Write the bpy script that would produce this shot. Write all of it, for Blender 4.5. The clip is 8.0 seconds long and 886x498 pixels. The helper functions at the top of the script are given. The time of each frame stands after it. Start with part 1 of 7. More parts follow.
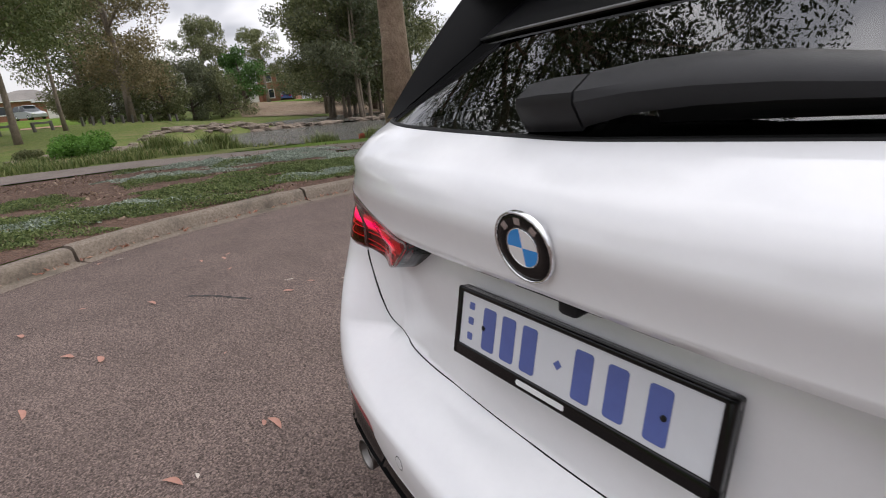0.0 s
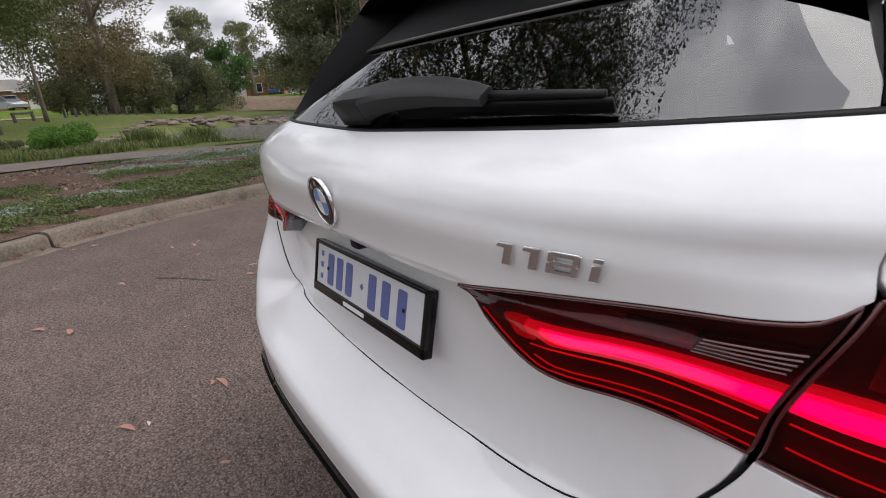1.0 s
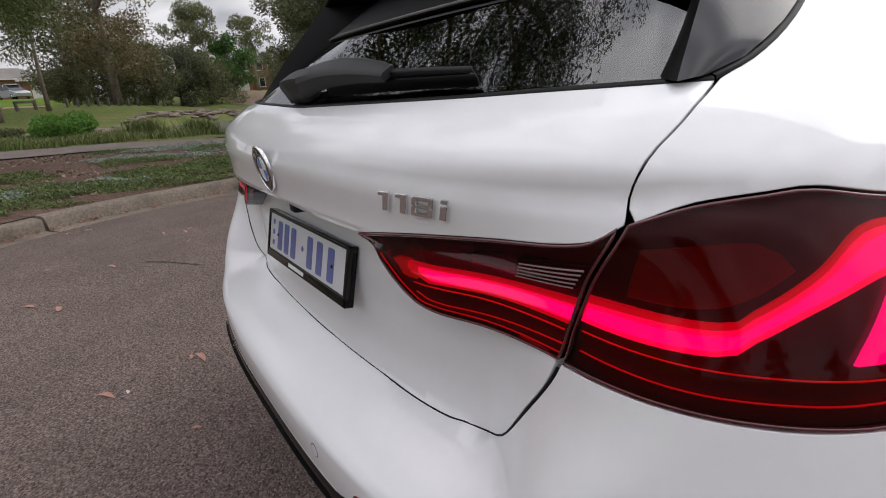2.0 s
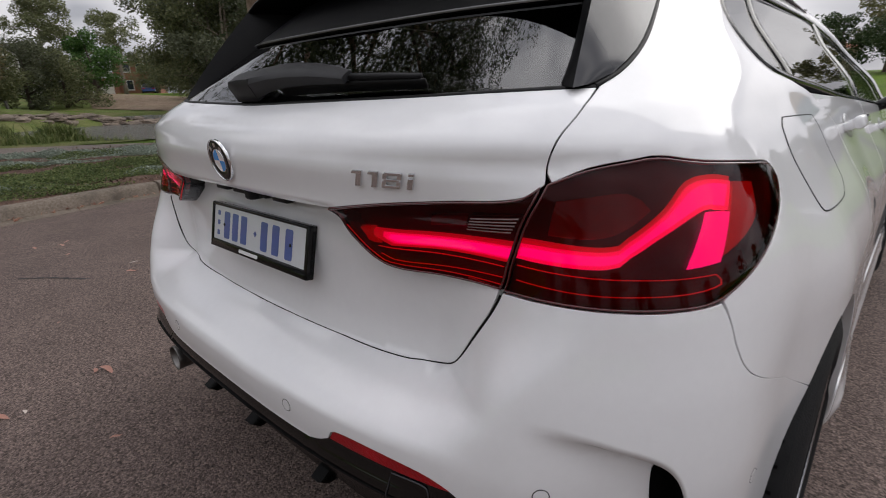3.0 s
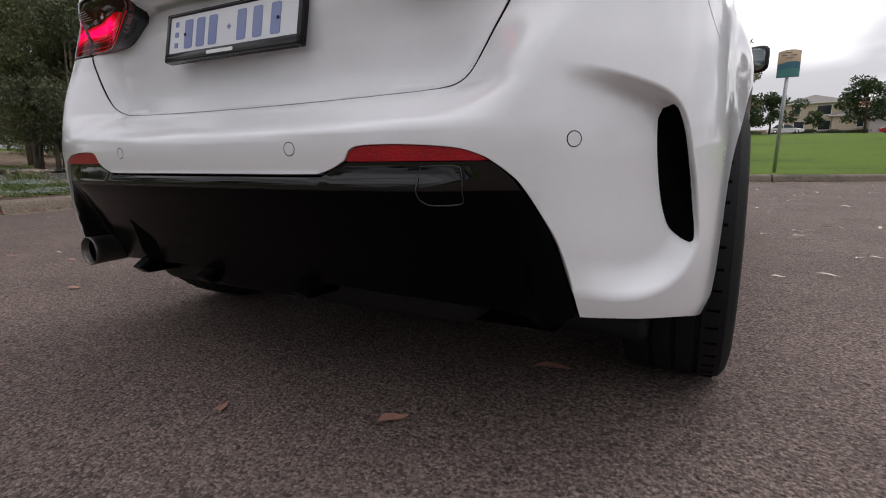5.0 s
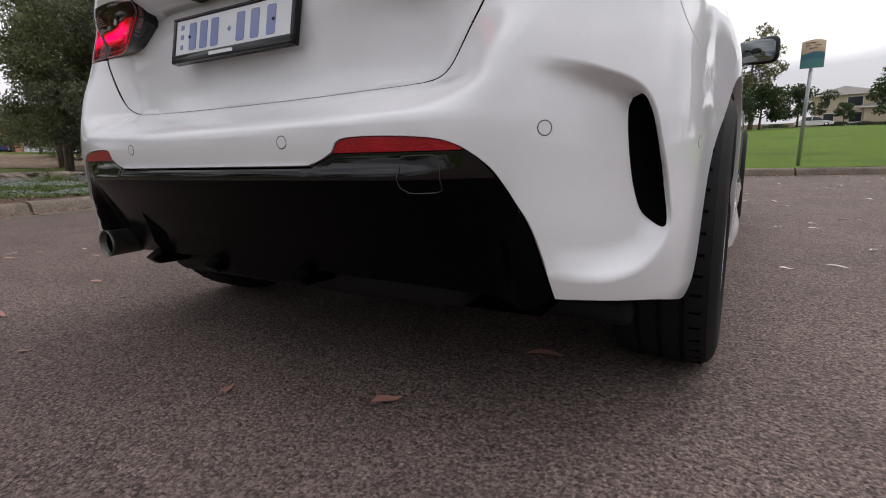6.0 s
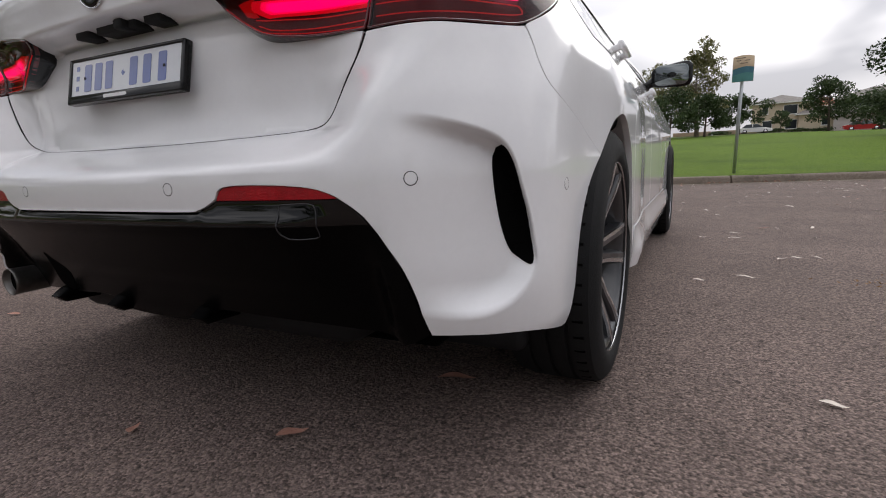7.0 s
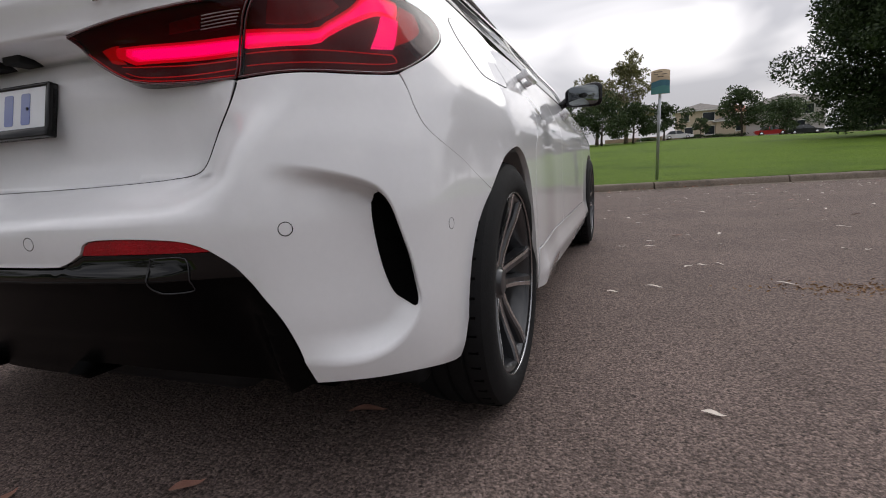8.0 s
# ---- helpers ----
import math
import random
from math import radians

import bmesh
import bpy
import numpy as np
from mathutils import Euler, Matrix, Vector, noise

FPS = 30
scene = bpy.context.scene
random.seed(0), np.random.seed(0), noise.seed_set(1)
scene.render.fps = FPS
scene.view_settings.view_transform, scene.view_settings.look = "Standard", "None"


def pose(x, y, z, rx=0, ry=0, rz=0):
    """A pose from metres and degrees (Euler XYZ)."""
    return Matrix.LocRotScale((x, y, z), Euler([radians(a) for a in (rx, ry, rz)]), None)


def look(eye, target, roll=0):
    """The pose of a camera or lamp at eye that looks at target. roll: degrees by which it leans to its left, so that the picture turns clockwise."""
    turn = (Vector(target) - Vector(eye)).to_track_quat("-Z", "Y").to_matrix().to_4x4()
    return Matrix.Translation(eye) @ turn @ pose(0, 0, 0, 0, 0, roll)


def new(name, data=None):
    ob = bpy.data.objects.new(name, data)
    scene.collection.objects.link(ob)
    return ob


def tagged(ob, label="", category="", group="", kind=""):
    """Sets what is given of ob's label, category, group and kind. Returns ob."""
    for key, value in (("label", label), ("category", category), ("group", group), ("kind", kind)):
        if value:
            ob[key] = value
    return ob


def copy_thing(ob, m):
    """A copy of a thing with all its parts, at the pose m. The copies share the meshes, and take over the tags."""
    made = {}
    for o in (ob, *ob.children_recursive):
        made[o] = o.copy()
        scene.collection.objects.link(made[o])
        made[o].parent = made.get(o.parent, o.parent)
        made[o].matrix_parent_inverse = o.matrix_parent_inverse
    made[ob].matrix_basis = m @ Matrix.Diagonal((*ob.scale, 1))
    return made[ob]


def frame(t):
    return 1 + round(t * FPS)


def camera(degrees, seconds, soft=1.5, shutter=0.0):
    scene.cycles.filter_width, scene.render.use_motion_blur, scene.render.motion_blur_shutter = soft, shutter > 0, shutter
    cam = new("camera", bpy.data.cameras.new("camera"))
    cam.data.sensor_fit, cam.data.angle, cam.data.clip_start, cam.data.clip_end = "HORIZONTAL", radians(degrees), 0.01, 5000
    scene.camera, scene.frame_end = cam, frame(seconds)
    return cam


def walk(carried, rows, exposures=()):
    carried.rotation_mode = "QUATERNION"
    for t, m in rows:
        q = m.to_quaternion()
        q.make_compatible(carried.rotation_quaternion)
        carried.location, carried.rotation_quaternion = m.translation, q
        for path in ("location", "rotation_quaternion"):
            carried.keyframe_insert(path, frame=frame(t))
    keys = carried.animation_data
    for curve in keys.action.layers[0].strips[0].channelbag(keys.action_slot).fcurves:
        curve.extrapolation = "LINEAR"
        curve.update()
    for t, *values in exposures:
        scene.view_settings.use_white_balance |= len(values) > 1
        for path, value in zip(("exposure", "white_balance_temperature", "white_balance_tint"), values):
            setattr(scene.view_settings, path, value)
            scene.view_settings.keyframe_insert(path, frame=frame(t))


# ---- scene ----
cam = camera(84.3, 8.0, soft=1.0, shutter=0.12)
PATH = [
    (0, (0.34, -0.343, 1.082), (-1.251, 0.71, 0.481), -5.0),
    (0.5, (0.541, -0.33, 1.08), (-1.01, 0.783, 0.484), -4.4),
    (1, (0.691, -0.291, 1.076), (-0.871, 0.797, 0.462), -4.0),
    (1.5, (0.8, -0.256, 1.058), (-0.776, 0.807, 0.439), -3.4),
    (1.7, (0.822, -0.252, 1.051), (-0.751, 0.817, 0.433), -3.2),
    (2.8, (0.9, -0.348, 1.038), (-0.499, 0.943, 0.424), -1.1),
    (3, (0.916, -0.418, 1.036), (-0.377, 0.986, 0.438), -1.3),
    (3.5, (0.978, -0.532, 1.003), (-0.156, 1.029, 0.478), -1.6),
    (4, (1.016, -0.611, 0.877), (-0.074, 0.999, 0.407), -2.2),
    (4.5, (0.874, -0.643, 0.65), (-0.079, 1.068, 0.245), -1.5),
    (5, (0.832, -0.669, 0.53), (-0.099, 1.061, 0.156), -0.8),
    (5.2, (0.833, -0.676, 0.51), (-0.107, 1.05, 0.141), -0.6),
    (6.3, (0.947, -0.678, 0.528), (-0.061, 1.007, 0.146), -1.8),
    (6.5, (0.974, -0.669, 0.541), (-0.006, 1.033, 0.164), -1.8),
    (7, (1.046, -0.642, 0.574), (0.175, 1.124, 0.223), -2.2),
    (7.5, (1.1, -0.62, 0.604), (0.336, 1.198, 0.27), -2.7),
    (8, (1.149, -0.602, 0.63), (0.479, 1.254, 0.303), -3.3),
]
EXPOSE = [(0.0, 0.48), (0.5, 0.40), (1.5, 0.20), (2.8, -0.05), (3.5, -0.14), (4.0, -0.12), (4.5, 0.0), (5.2, 0.12), (6.5, 0.20), (7.0, 0.09), (8.0, -0.13)]
walk(cam, [(t, look(eye, target, roll)) for t, eye, target, roll in PATH], EXPOSE)

# ---- sky and sun: an overcast day, the sun a bright patch behind cloud ahead ----
SUN_AZ, SUN_EL = radians(10), radians(42)
SUN_DIR = Vector((math.sin(SUN_AZ) * math.cos(SUN_EL), math.cos(SUN_AZ) * math.cos(SUN_EL), math.sin(SUN_EL)))


def build_sky():
    world = bpy.data.worlds.new("overcast_sky")
    scene.world = world
    world.use_nodes = True
    nt = world.node_tree
    nt.nodes.clear()
    out = nt.nodes.new("ShaderNodeOutputWorld")
    bg = nt.nodes.new("ShaderNodeBackground")
    sky = nt.nodes.new("ShaderNodeTexSky")
    sky.sky_type = "NISHITA"
    sky.sun_disc = False
    sky.sun_elevation = SUN_EL
    sky.sun_rotation = SUN_AZ
    sky.dust_density = 4
    tc = nt.nodes.new("ShaderNodeTexCoord")
    mp = nt.nodes.new("ShaderNodeMapping")
    mp.inputs["Scale"].default_value = (1.0, 1.0, 2.6)
    nz = nt.nodes.new("ShaderNodeTexNoise")
    nz.inputs["Scale"].default_value = 2.8
    nz.inputs["Detail"].default_value = 3
    nz.inputs["Roughness"].default_value = 0.45
    nz.inputs["Distortion"].default_value = 0.6
    ramp_ = nt.nodes.new("ShaderNodeValToRGB")
    ramp_.color_ramp.elements[0].position = 0.40
    ramp_.color_ramp.elements[0].color = (0.57, 0.575, 0.635, 1)
    ramp_.color_ramp.elements[1].position = 0.60
    ramp_.color_ramp.elements[1].color = (1.10, 1.08, 1.12, 1)
    # the brightening of the cloud towards the hidden sun
    dot = nt.nodes.new("ShaderNodeVectorMath")
    dot.operation = "DOT_PRODUCT"
    dot.inputs[1].default_value = SUN_DIR
    glow = nt.nodes.new("ShaderNodeMapRange")
    glow.interpolation_type = "SMOOTHSTEP"
    glow.inputs["From Min"].default_value = -0.75
    glow.inputs["From Max"].default_value = 1.0
    glow.inputs["To Min"].default_value = 0.72
    glow.inputs["To Max"].default_value = 1.42
    # an overcast sky is darker towards the horizon than overhead
    sep = nt.nodes.new("ShaderNodeSeparateXYZ")
    rise = nt.nodes.new("ShaderNodeMapRange")
    rise.inputs["From Min"].default_value = 0.0
    rise.inputs["From Max"].default_value = 1.0
    rise.inputs["To Min"].default_value = 0.62
    rise.inputs["To Max"].default_value = 1.42
    both = nt.nodes.new("ShaderNodeMath")
    both.operation = "MULTIPLY"
    mul = nt.nodes.new("ShaderNodeVectorMath")
    mul.operation = "SCALE"
    mix = nt.nodes.new("ShaderNodeMix")
    mix.data_type = "RGBA"
    mix.inputs["Factor"].default_value = 0.92
    scl = nt.nodes.new("ShaderNodeVectorMath")
    scl.operation = "SCALE"
    scl.inputs["Scale"].default_value = 0.10
    L = nt.links.new
    L(tc.outputs["Generated"], mp.inputs["Vector"])
    L(mp.outputs["Vector"], nz.inputs["Vector"])
    L(nz.outputs["Fac"], ramp_.inputs["Fac"])
    L(tc.outputs["Generated"], dot.inputs[0])
    L(dot.outputs["Value"], glow.inputs["Value"])
    L(ramp_.outputs["Color"], mul.inputs[0])
    L(tc.outputs["Generated"], sep.inputs[0])
    L(sep.outputs["Z"], rise.inputs["Value"])
    L(glow.outputs["Result"], both.inputs[0])
    L(rise.outputs["Result"], both.inputs[1])
    L(both.outputs[0], mul.inputs["Scale"])
    L(sky.outputs["Color"], scl.inputs[0])
    L(scl.outputs["Vector"], mix.inputs["A"])
    L(mul.outputs["Vector"], mix.inputs["B"])
    L(mix.outputs["Result"], bg.inputs["Color"])
    bg.inputs["Strength"].default_value = SKY_STRENGTH
    L(bg.outputs["Background"], out.inputs["Surface"])
    sun = bpy.data.lights.new("sun", "SUN")
    sun.energy, sun.angle, sun.color = SUN_ENERGY, radians(52), (1.0, 0.97, 0.92)
    ob = new("sun", sun)
    ob.matrix_world = look(SUN_DIR * 100, (0, 0, 0))


SKY_STRENGTH, SUN_ENERGY = 1.0, 1.0
build_sky()

# ---- materials ----
def mat(name, color, rough=0.5, metal=0.0, coat=0.0, spec=0.5, var=0.0, scale=20.0, bump=0.0, bscale=200.0, color2=None, emit=None, estr=0.0, rvar=0.0, detail=4.0):
    """A surface with colour varied at two scales and a fine relief, in metres of the object's own space."""
    m = bpy.data.materials.new(name)
    m.use_nodes = True
    nt = m.node_tree
    b = nt.nodes["Principled BSDF"]
    b.inputs["Base Color"].default_value = (*color, 1)
    b.inputs["Roughness"].default_value = rough
    b.inputs["Metallic"].default_value = metal
    b.inputs["Coat Weight"].default_value = coat
    b.inputs["Coat Roughness"].default_value = 0.02
    b.inputs["Specular IOR Level"].default_value = spec
    if emit:
        b.inputs["Emission Color"].default_value = (*emit, 1)
        b.inputs["Emission Strength"].default_value = estr
    L = nt.links.new
    if var or bump or rvar:
        tc = nt.nodes.new("ShaderNodeTexCoord")
    if var:
        n1 = nt.nodes.new("ShaderNodeTexNoise")
        n1.inputs["Scale"].default_value = scale
        n1.inputs["Detail"].default_value = detail
        n1.inputs["Roughness"].default_value = 0.65
        n2 = nt.nodes.new("ShaderNodeTexNoise")
        n2.inputs["Scale"].default_value = scale * 0.11
        n2.inputs["Detail"].default_value = 3
        L(tc.outputs["Object"], n1.inputs["Vector"])
        L(tc.outputs["Object"], n2.inputs["Vector"])
        add = nt.nodes.new("ShaderNodeMath")
        add.operation = "ADD"
        L(n1.outputs["Fac"], add.inputs[0])
        L(n2.outputs["Fac"], add.inputs[1])
        mr = nt.nodes.new("ShaderNodeMapRange")
        mr.inputs["From Min"].default_value = 0.65
        mr.inputs["From Max"].default_value = 1.35
        L(add.outputs[0], mr.inputs["Value"])
        mix = nt.nodes.new("ShaderNodeMix")
        mix.data_type = "RGBA"
        c2 = color2 or tuple(min(1, c * (1 + var)) for c in color)
        c1 = color if color2 else tuple(c * (1 - var) for c in color)
        mix.inputs["A"].default_value = (*c1, 1)
        mix.inputs["B"].default_value = (*c2, 1)
        L(mr.outputs["Result"], mix.inputs["Factor"])
        L(mix.outputs["Result"], b.inputs["Base Color"])
        if rvar:
            m2 = nt.nodes.new("ShaderNodeMapRange")
            m2.inputs["To Min"].default_value = max(0.0, rough - rvar)
            m2.inputs["To Max"].default_value = min(1.0, rough + rvar)
            L(n1.outputs["Fac"], m2.inputs["Value"])
            L(m2.outputs["Result"], b.inputs["Roughness"])
    if bump:
        n3 = nt.nodes.new("ShaderNodeTexNoise")
        n3.inputs["Scale"].default_value = bscale
        n3.inputs["Detail"].default_value = 3
        L(tc.outputs["Object"], n3.inputs["Vector"])
        bp = nt.nodes.new("ShaderNodeBump")
        bp.inputs["Strength"].default_value = bump
        bp.inputs["Distance"].default_value = 1.0 / bscale
        L(n3.outputs["Fac"], bp.inputs["Height"])
        L(bp.outputs["Normal"], b.inputs["Normal"])
    return m


def clear(name, tint, gloss=0.02, ior=1.5):
    """Thin tinted glass: it lets tinted light through and mirrors at its surface."""
    m = bpy.data.materials.new(name)
    m.use_nodes = True
    nt = m.node_tree
    nt.nodes.clear()
    out = nt.nodes.new("ShaderNodeOutputMaterial")
    tr = nt.nodes.new("ShaderNodeBsdfTransparent")
    tr.inputs["Color"].default_value = (*tint, 1)
    gl = nt.nodes.new("ShaderNodeBsdfGlossy")
    gl.inputs["Roughness"].default_value = gloss
    fr = nt.nodes.new("ShaderNodeFresnel")
    fr.inputs["IOR"].default_value = ior
    mx = nt.nodes.new("ShaderNodeMixShader")
    nt.links.new(fr.outputs["Fac"], mx.inputs["Fac"])
    nt.links.new(tr.outputs["BSDF"], mx.inputs[1])
    nt.links.new(gl.outputs["BSDF"], mx.inputs[2])
    nt.links.new(mx.outputs["Shader"], out.inputs["Surface"])
    return m


M_PAINT = mat("white_car_paint", (0.78, 0.78, 0.79), 0.45, coat=1.0, spec=0.12, var=0.02, scale=60)
M_PAINT.node_tree.nodes["Principled BSDF"].inputs["Coat IOR"].default_value = 1.62
M_GLOSSBLACK = mat("gloss_black_plastic", (0.005, 0.005, 0.0055), 0.10, spec=0.35, var=0.2, scale=30)
M_BLACK = mat("matt_black_plastic", (0.010, 0.010, 0.011), 0.6, spec=0.25, var=0.25, scale=60, bump=0.15, bscale=600)
# near-black that puts the shade of gaps, grooves and openings into colour
M_VOID = mat("gap_shade_black", (0.0025, 0.0025, 0.0025), 0.9, spec=0.02)
M_WIPER = mat("satin_black_wiper_plastic", (0.014, 0.014, 0.0155), 0.5, spec=0.35, var=0.2, scale=60, bump=0.12, bscale=900)
M_TRIMGREY = mat("dark_grey_gloss_trim", (0.022, 0.022, 0.025), 0.14, spec=0.5, var=0.1, scale=30)
M_RUBBER = mat("tyre_rubber", (0.008, 0.008, 0.0085), 0.8, spec=0.25, var=0.35, scale=40, bump=0.3, bscale=300)
# rubber of the seals, and the painted shade of the lid's gap
M_SEALSHADE = mat("black_seal_and_gap_shade", (0.004, 0.004, 0.004), 0.5, spec=0.2, var=0.2, scale=80)
M_CHROME = mat("chrome", (0.72, 0.72, 0.73), 0.10, metal=1.0, var=0.05, scale=50)
M_ALLOY = mat("machined_alloy", (0.68, 0.68, 0.69), 0.22, metal=1.0, var=0.08, scale=80)
M_RIMEDGE = mat("turned_rim_edge", (0.36, 0.36, 0.37), 0.25, metal=1.0, var=0.08, scale=80)
M_WHEELDARK = mat("dark_grey_wheel_paint", (0.022, 0.023, 0.026), 0.3, coat=0.6, var=0.15, scale=50)
M_STEEL = mat("steel", (0.22, 0.22, 0.225), 0.35, metal=1.0, var=0.2, scale=60)
M_GLASS = clear("rear_window_glass", (0.26, 0.28, 0.28), 0.006, 2.0)
M_SIDEGLASS = clear("side_glass", (0.42, 0.44, 0.44), 0.008, 2.5)
M_LENS = clear("red_lamp_lens", (0.46, 0.035, 0.05), 0.012, 1.30)
M_DULLRED = mat("dull_red_inlay", (0.30, 0.010, 0.014), 0.25, coat=0.6, var=0.5, scale=160)
M_LAMPBACK = mat("dark_lamp_housing", (0.10, 0.007, 0.010), 0.25, coat=0.5, var=0.3, scale=40)
M_LAMPRIM = mat("lamp_rim_plastic", (0.075, 0.004, 0.007), 0.15, coat=1.0, var=0.2, scale=60)
M_LAMPRED = mat("red_lamp_inlay", (0.45, 0.010, 0.016), 0.2, coat=1.0, var=0.2, scale=120, emit=(1.0, 0.01, 0.03), estr=0.35)
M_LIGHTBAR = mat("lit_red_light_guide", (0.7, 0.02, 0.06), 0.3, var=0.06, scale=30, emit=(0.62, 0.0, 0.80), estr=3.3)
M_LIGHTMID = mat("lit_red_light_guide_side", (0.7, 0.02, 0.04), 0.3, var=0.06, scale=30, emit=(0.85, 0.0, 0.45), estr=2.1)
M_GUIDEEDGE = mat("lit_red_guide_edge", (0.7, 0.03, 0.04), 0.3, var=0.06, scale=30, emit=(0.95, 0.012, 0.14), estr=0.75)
# greyer copy of the body paint; the handle cup's shade is in its colour
M_HANDLECUP = mat("shaded_handle_cup_paint", (0.50, 0.50, 0.51), 0.35, coat=0.6, var=0.05, scale=60)
M_GLOWLINE = mat("lit_red_thin_line", (0.7, 0.02, 0.03), 0.3, emit=(1.0, 0.02, 0.03), estr=0.45)
M_REVERSE = mat("clear_reversing_lens", (0.30, 0.17, 0.17), 0.2, coat=1.0, var=0.1, scale=60)
M_REFLECTOR = mat("red_reflector", (0.34, 0.004, 0.010), 0.3, coat=0.25, spec=0.3, var=0.3, scale=120, bump=0.5, bscale=300)
M_PLATE = mat("white_plate", (0.66, 0.68, 0.71), 0.30, coat=1.0, var=0.03, scale=40)
M_PLATEBLUE = mat("blue_plate_ink", (0.085, 0.125, 0.36), 0.3, coat=1.0, var=0.1, scale=60)
M_PRINTWHITE = mat("white_print", (0.75, 0.75, 0.75), 0.5)
M_BADGEBLUE = mat("blue_badge_enamel", (0.02, 0.28, 0.75), 0.15, coat=1.0)
M_BADGEWHITE = mat("white_badge_enamel", (0.8, 0.8, 0.8), 0.15, coat=1.0)
M_WINDSCREEN = clear("windscreen_glass", (0.80, 0.84, 0.82), 0.01, 1.5)
M_INTERIOR = mat("dark_cabin_cloth", (0.018, 0.018, 0.019), 0.9, spec=0.1, var=0.08, scale=14)
M_VALANCE = mat("gloss_black_valance", (0.0022, 0.0022, 0.0024), 0.05, spec=0.5, var=0.2, scale=30)
M_LOWVALANCE = mat("satin_black_valance", (0.0014, 0.0014, 0.0015), 0.25, spec=0.08, var=0.2, scale=30)
M_SPOILER = mat("black_spoiler_plastic", (0.003, 0.003, 0.0033), 0.4, spec=0.14, var=0.2, scale=40)
M_TIP = mat("dark_exhaust_steel", (0.20, 0.19, 0.18), 0.4, metal=1.0, var=0.25, scale=60)

# ---- mesh helpers ----
def part(name, bm, material, parent=None, label="", smooth=True):
    me = bpy.data.meshes.new(name)
    bm.to_mesh(me)
    bm.free()
    me.materials.append(material)
    if smooth:
        for p in me.polygons:
            p.use_smooth = True
    ob = new(name, me)
    ob.parent = parent
    if label:
        tagged(ob, label)
    return ob


def mesh_part(name, verts, faces, material, parent=None, label="", smooth=True):
    me = bpy.data.meshes.new(name)
    me.from_pydata([tuple(v) for v in verts], [], faces)
    me.materials.append(material)
    me.update()
    if smooth:
        me.polygons.foreach_set("use_smooth", [True] * len(me.polygons))
    ob = new(name, me)
    ob.parent = parent
    if label:
        tagged(ob, label)
    return ob


def sharp(ob, degrees=35):
    ob.data.set_sharp_from_angle(angle=radians(degrees))
    return ob


def thing(name, label, category, group="", kind="", at=(0, 0, 0), turn=0):
    ob = new(name)
    ob.matrix_basis = pose(*at, 0, 0, turn)
    ob.empty_display_size = 0.1
    return tagged(ob, label, category, group, kind)


def box_bm(sx, sy, sz, at=(0, 0, 0), bevel=0.0, seg=2, rot=None):
    bm = bmesh.new()
    bmesh.ops.create_cube(bm, size=1)
    bmesh.ops.scale(bm, vec=(sx, sy, sz), verts=bm.verts)
    if bevel:
        bmesh.ops.bevel(bm, geom=bm.edges[:], offset=bevel, segments=seg, affect="EDGES", profile=0.5)
    if rot:
        bmesh.ops.transform(bm, matrix=pose(0, 0, 0, *rot), verts=bm.verts)
    bmesh.ops.translate(bm, vec=at, verts=bm.verts)
    return bm


def join_bm(a, b):
    me = bpy.data.meshes.new("tmp")
    b.to_mesh(me)
    b.free()
    a.from_mesh(me)
    bpy.data.meshes.remove(me)
    return a


def tube_bm(points, radii, seg=10, caps=True):
    """A round tube along points with its own radius at each."""
    bm = bmesh.new()
    pts = [Vector(p) for p in points]
    rings = []
    prev = None
    for i, p in enumerate(pts):
        d = (pts[min(i + 1, len(pts) - 1)] - pts[max(i - 1, 0)]).normalized()
        a = prev if prev is not None else (Vector((0, 0, 1)) if abs(d.z) < 0.9 else Vector((1, 0, 0)))
        u = d.cross(a).normalized()
        v = u.cross(d).normalized()
        prev = v
        r = radii[i] if hasattr(radii, "__len__") else radii
        rings.append([bm.verts.new(p + (u * math.cos(2 * math.pi * k / seg) + v * math.sin(2 * math.pi * k / seg)) * r) for k in range(seg)])
    for i in range(len(rings) - 1):
        for k in range(seg):
            bm.faces.new((rings[i][k], rings[i][(k + 1) % seg], rings[i + 1][(k + 1) % seg], rings[i + 1][k]))
    if caps:
        bm.faces.new(rings[0][::-1])
        bm.faces.new(rings[-1])
    bmesh.ops.recalc_face_normals(bm, faces=bm.faces)
    return bm


def lathe_bm(profile, seg=48, axis="X"):
    """Turns a profile of (along, radius) round an axis."""
    bm = bmesh.new()
    rings = []
    for a, r in profile:
        ring = []
        for k in range(seg):
            c, s = math.cos(2 * math.pi * k / seg) * r, math.sin(2 * math.pi * k / seg) * r
            ring.append(bm.verts.new({"X": (a, c, s), "Y": (c, a, s), "Z": (c, s, a)}[axis]))
        rings.append(ring)
    for i in range(len(rings) - 1):
        for k in range(seg):
            bm.faces.new((rings[i][k], rings[i][(k + 1) % seg], rings[i + 1][(k + 1) % seg], rings[i + 1][k]))
    bmesh.ops.recalc_face_normals(bm, faces=bm.faces)
    return bm


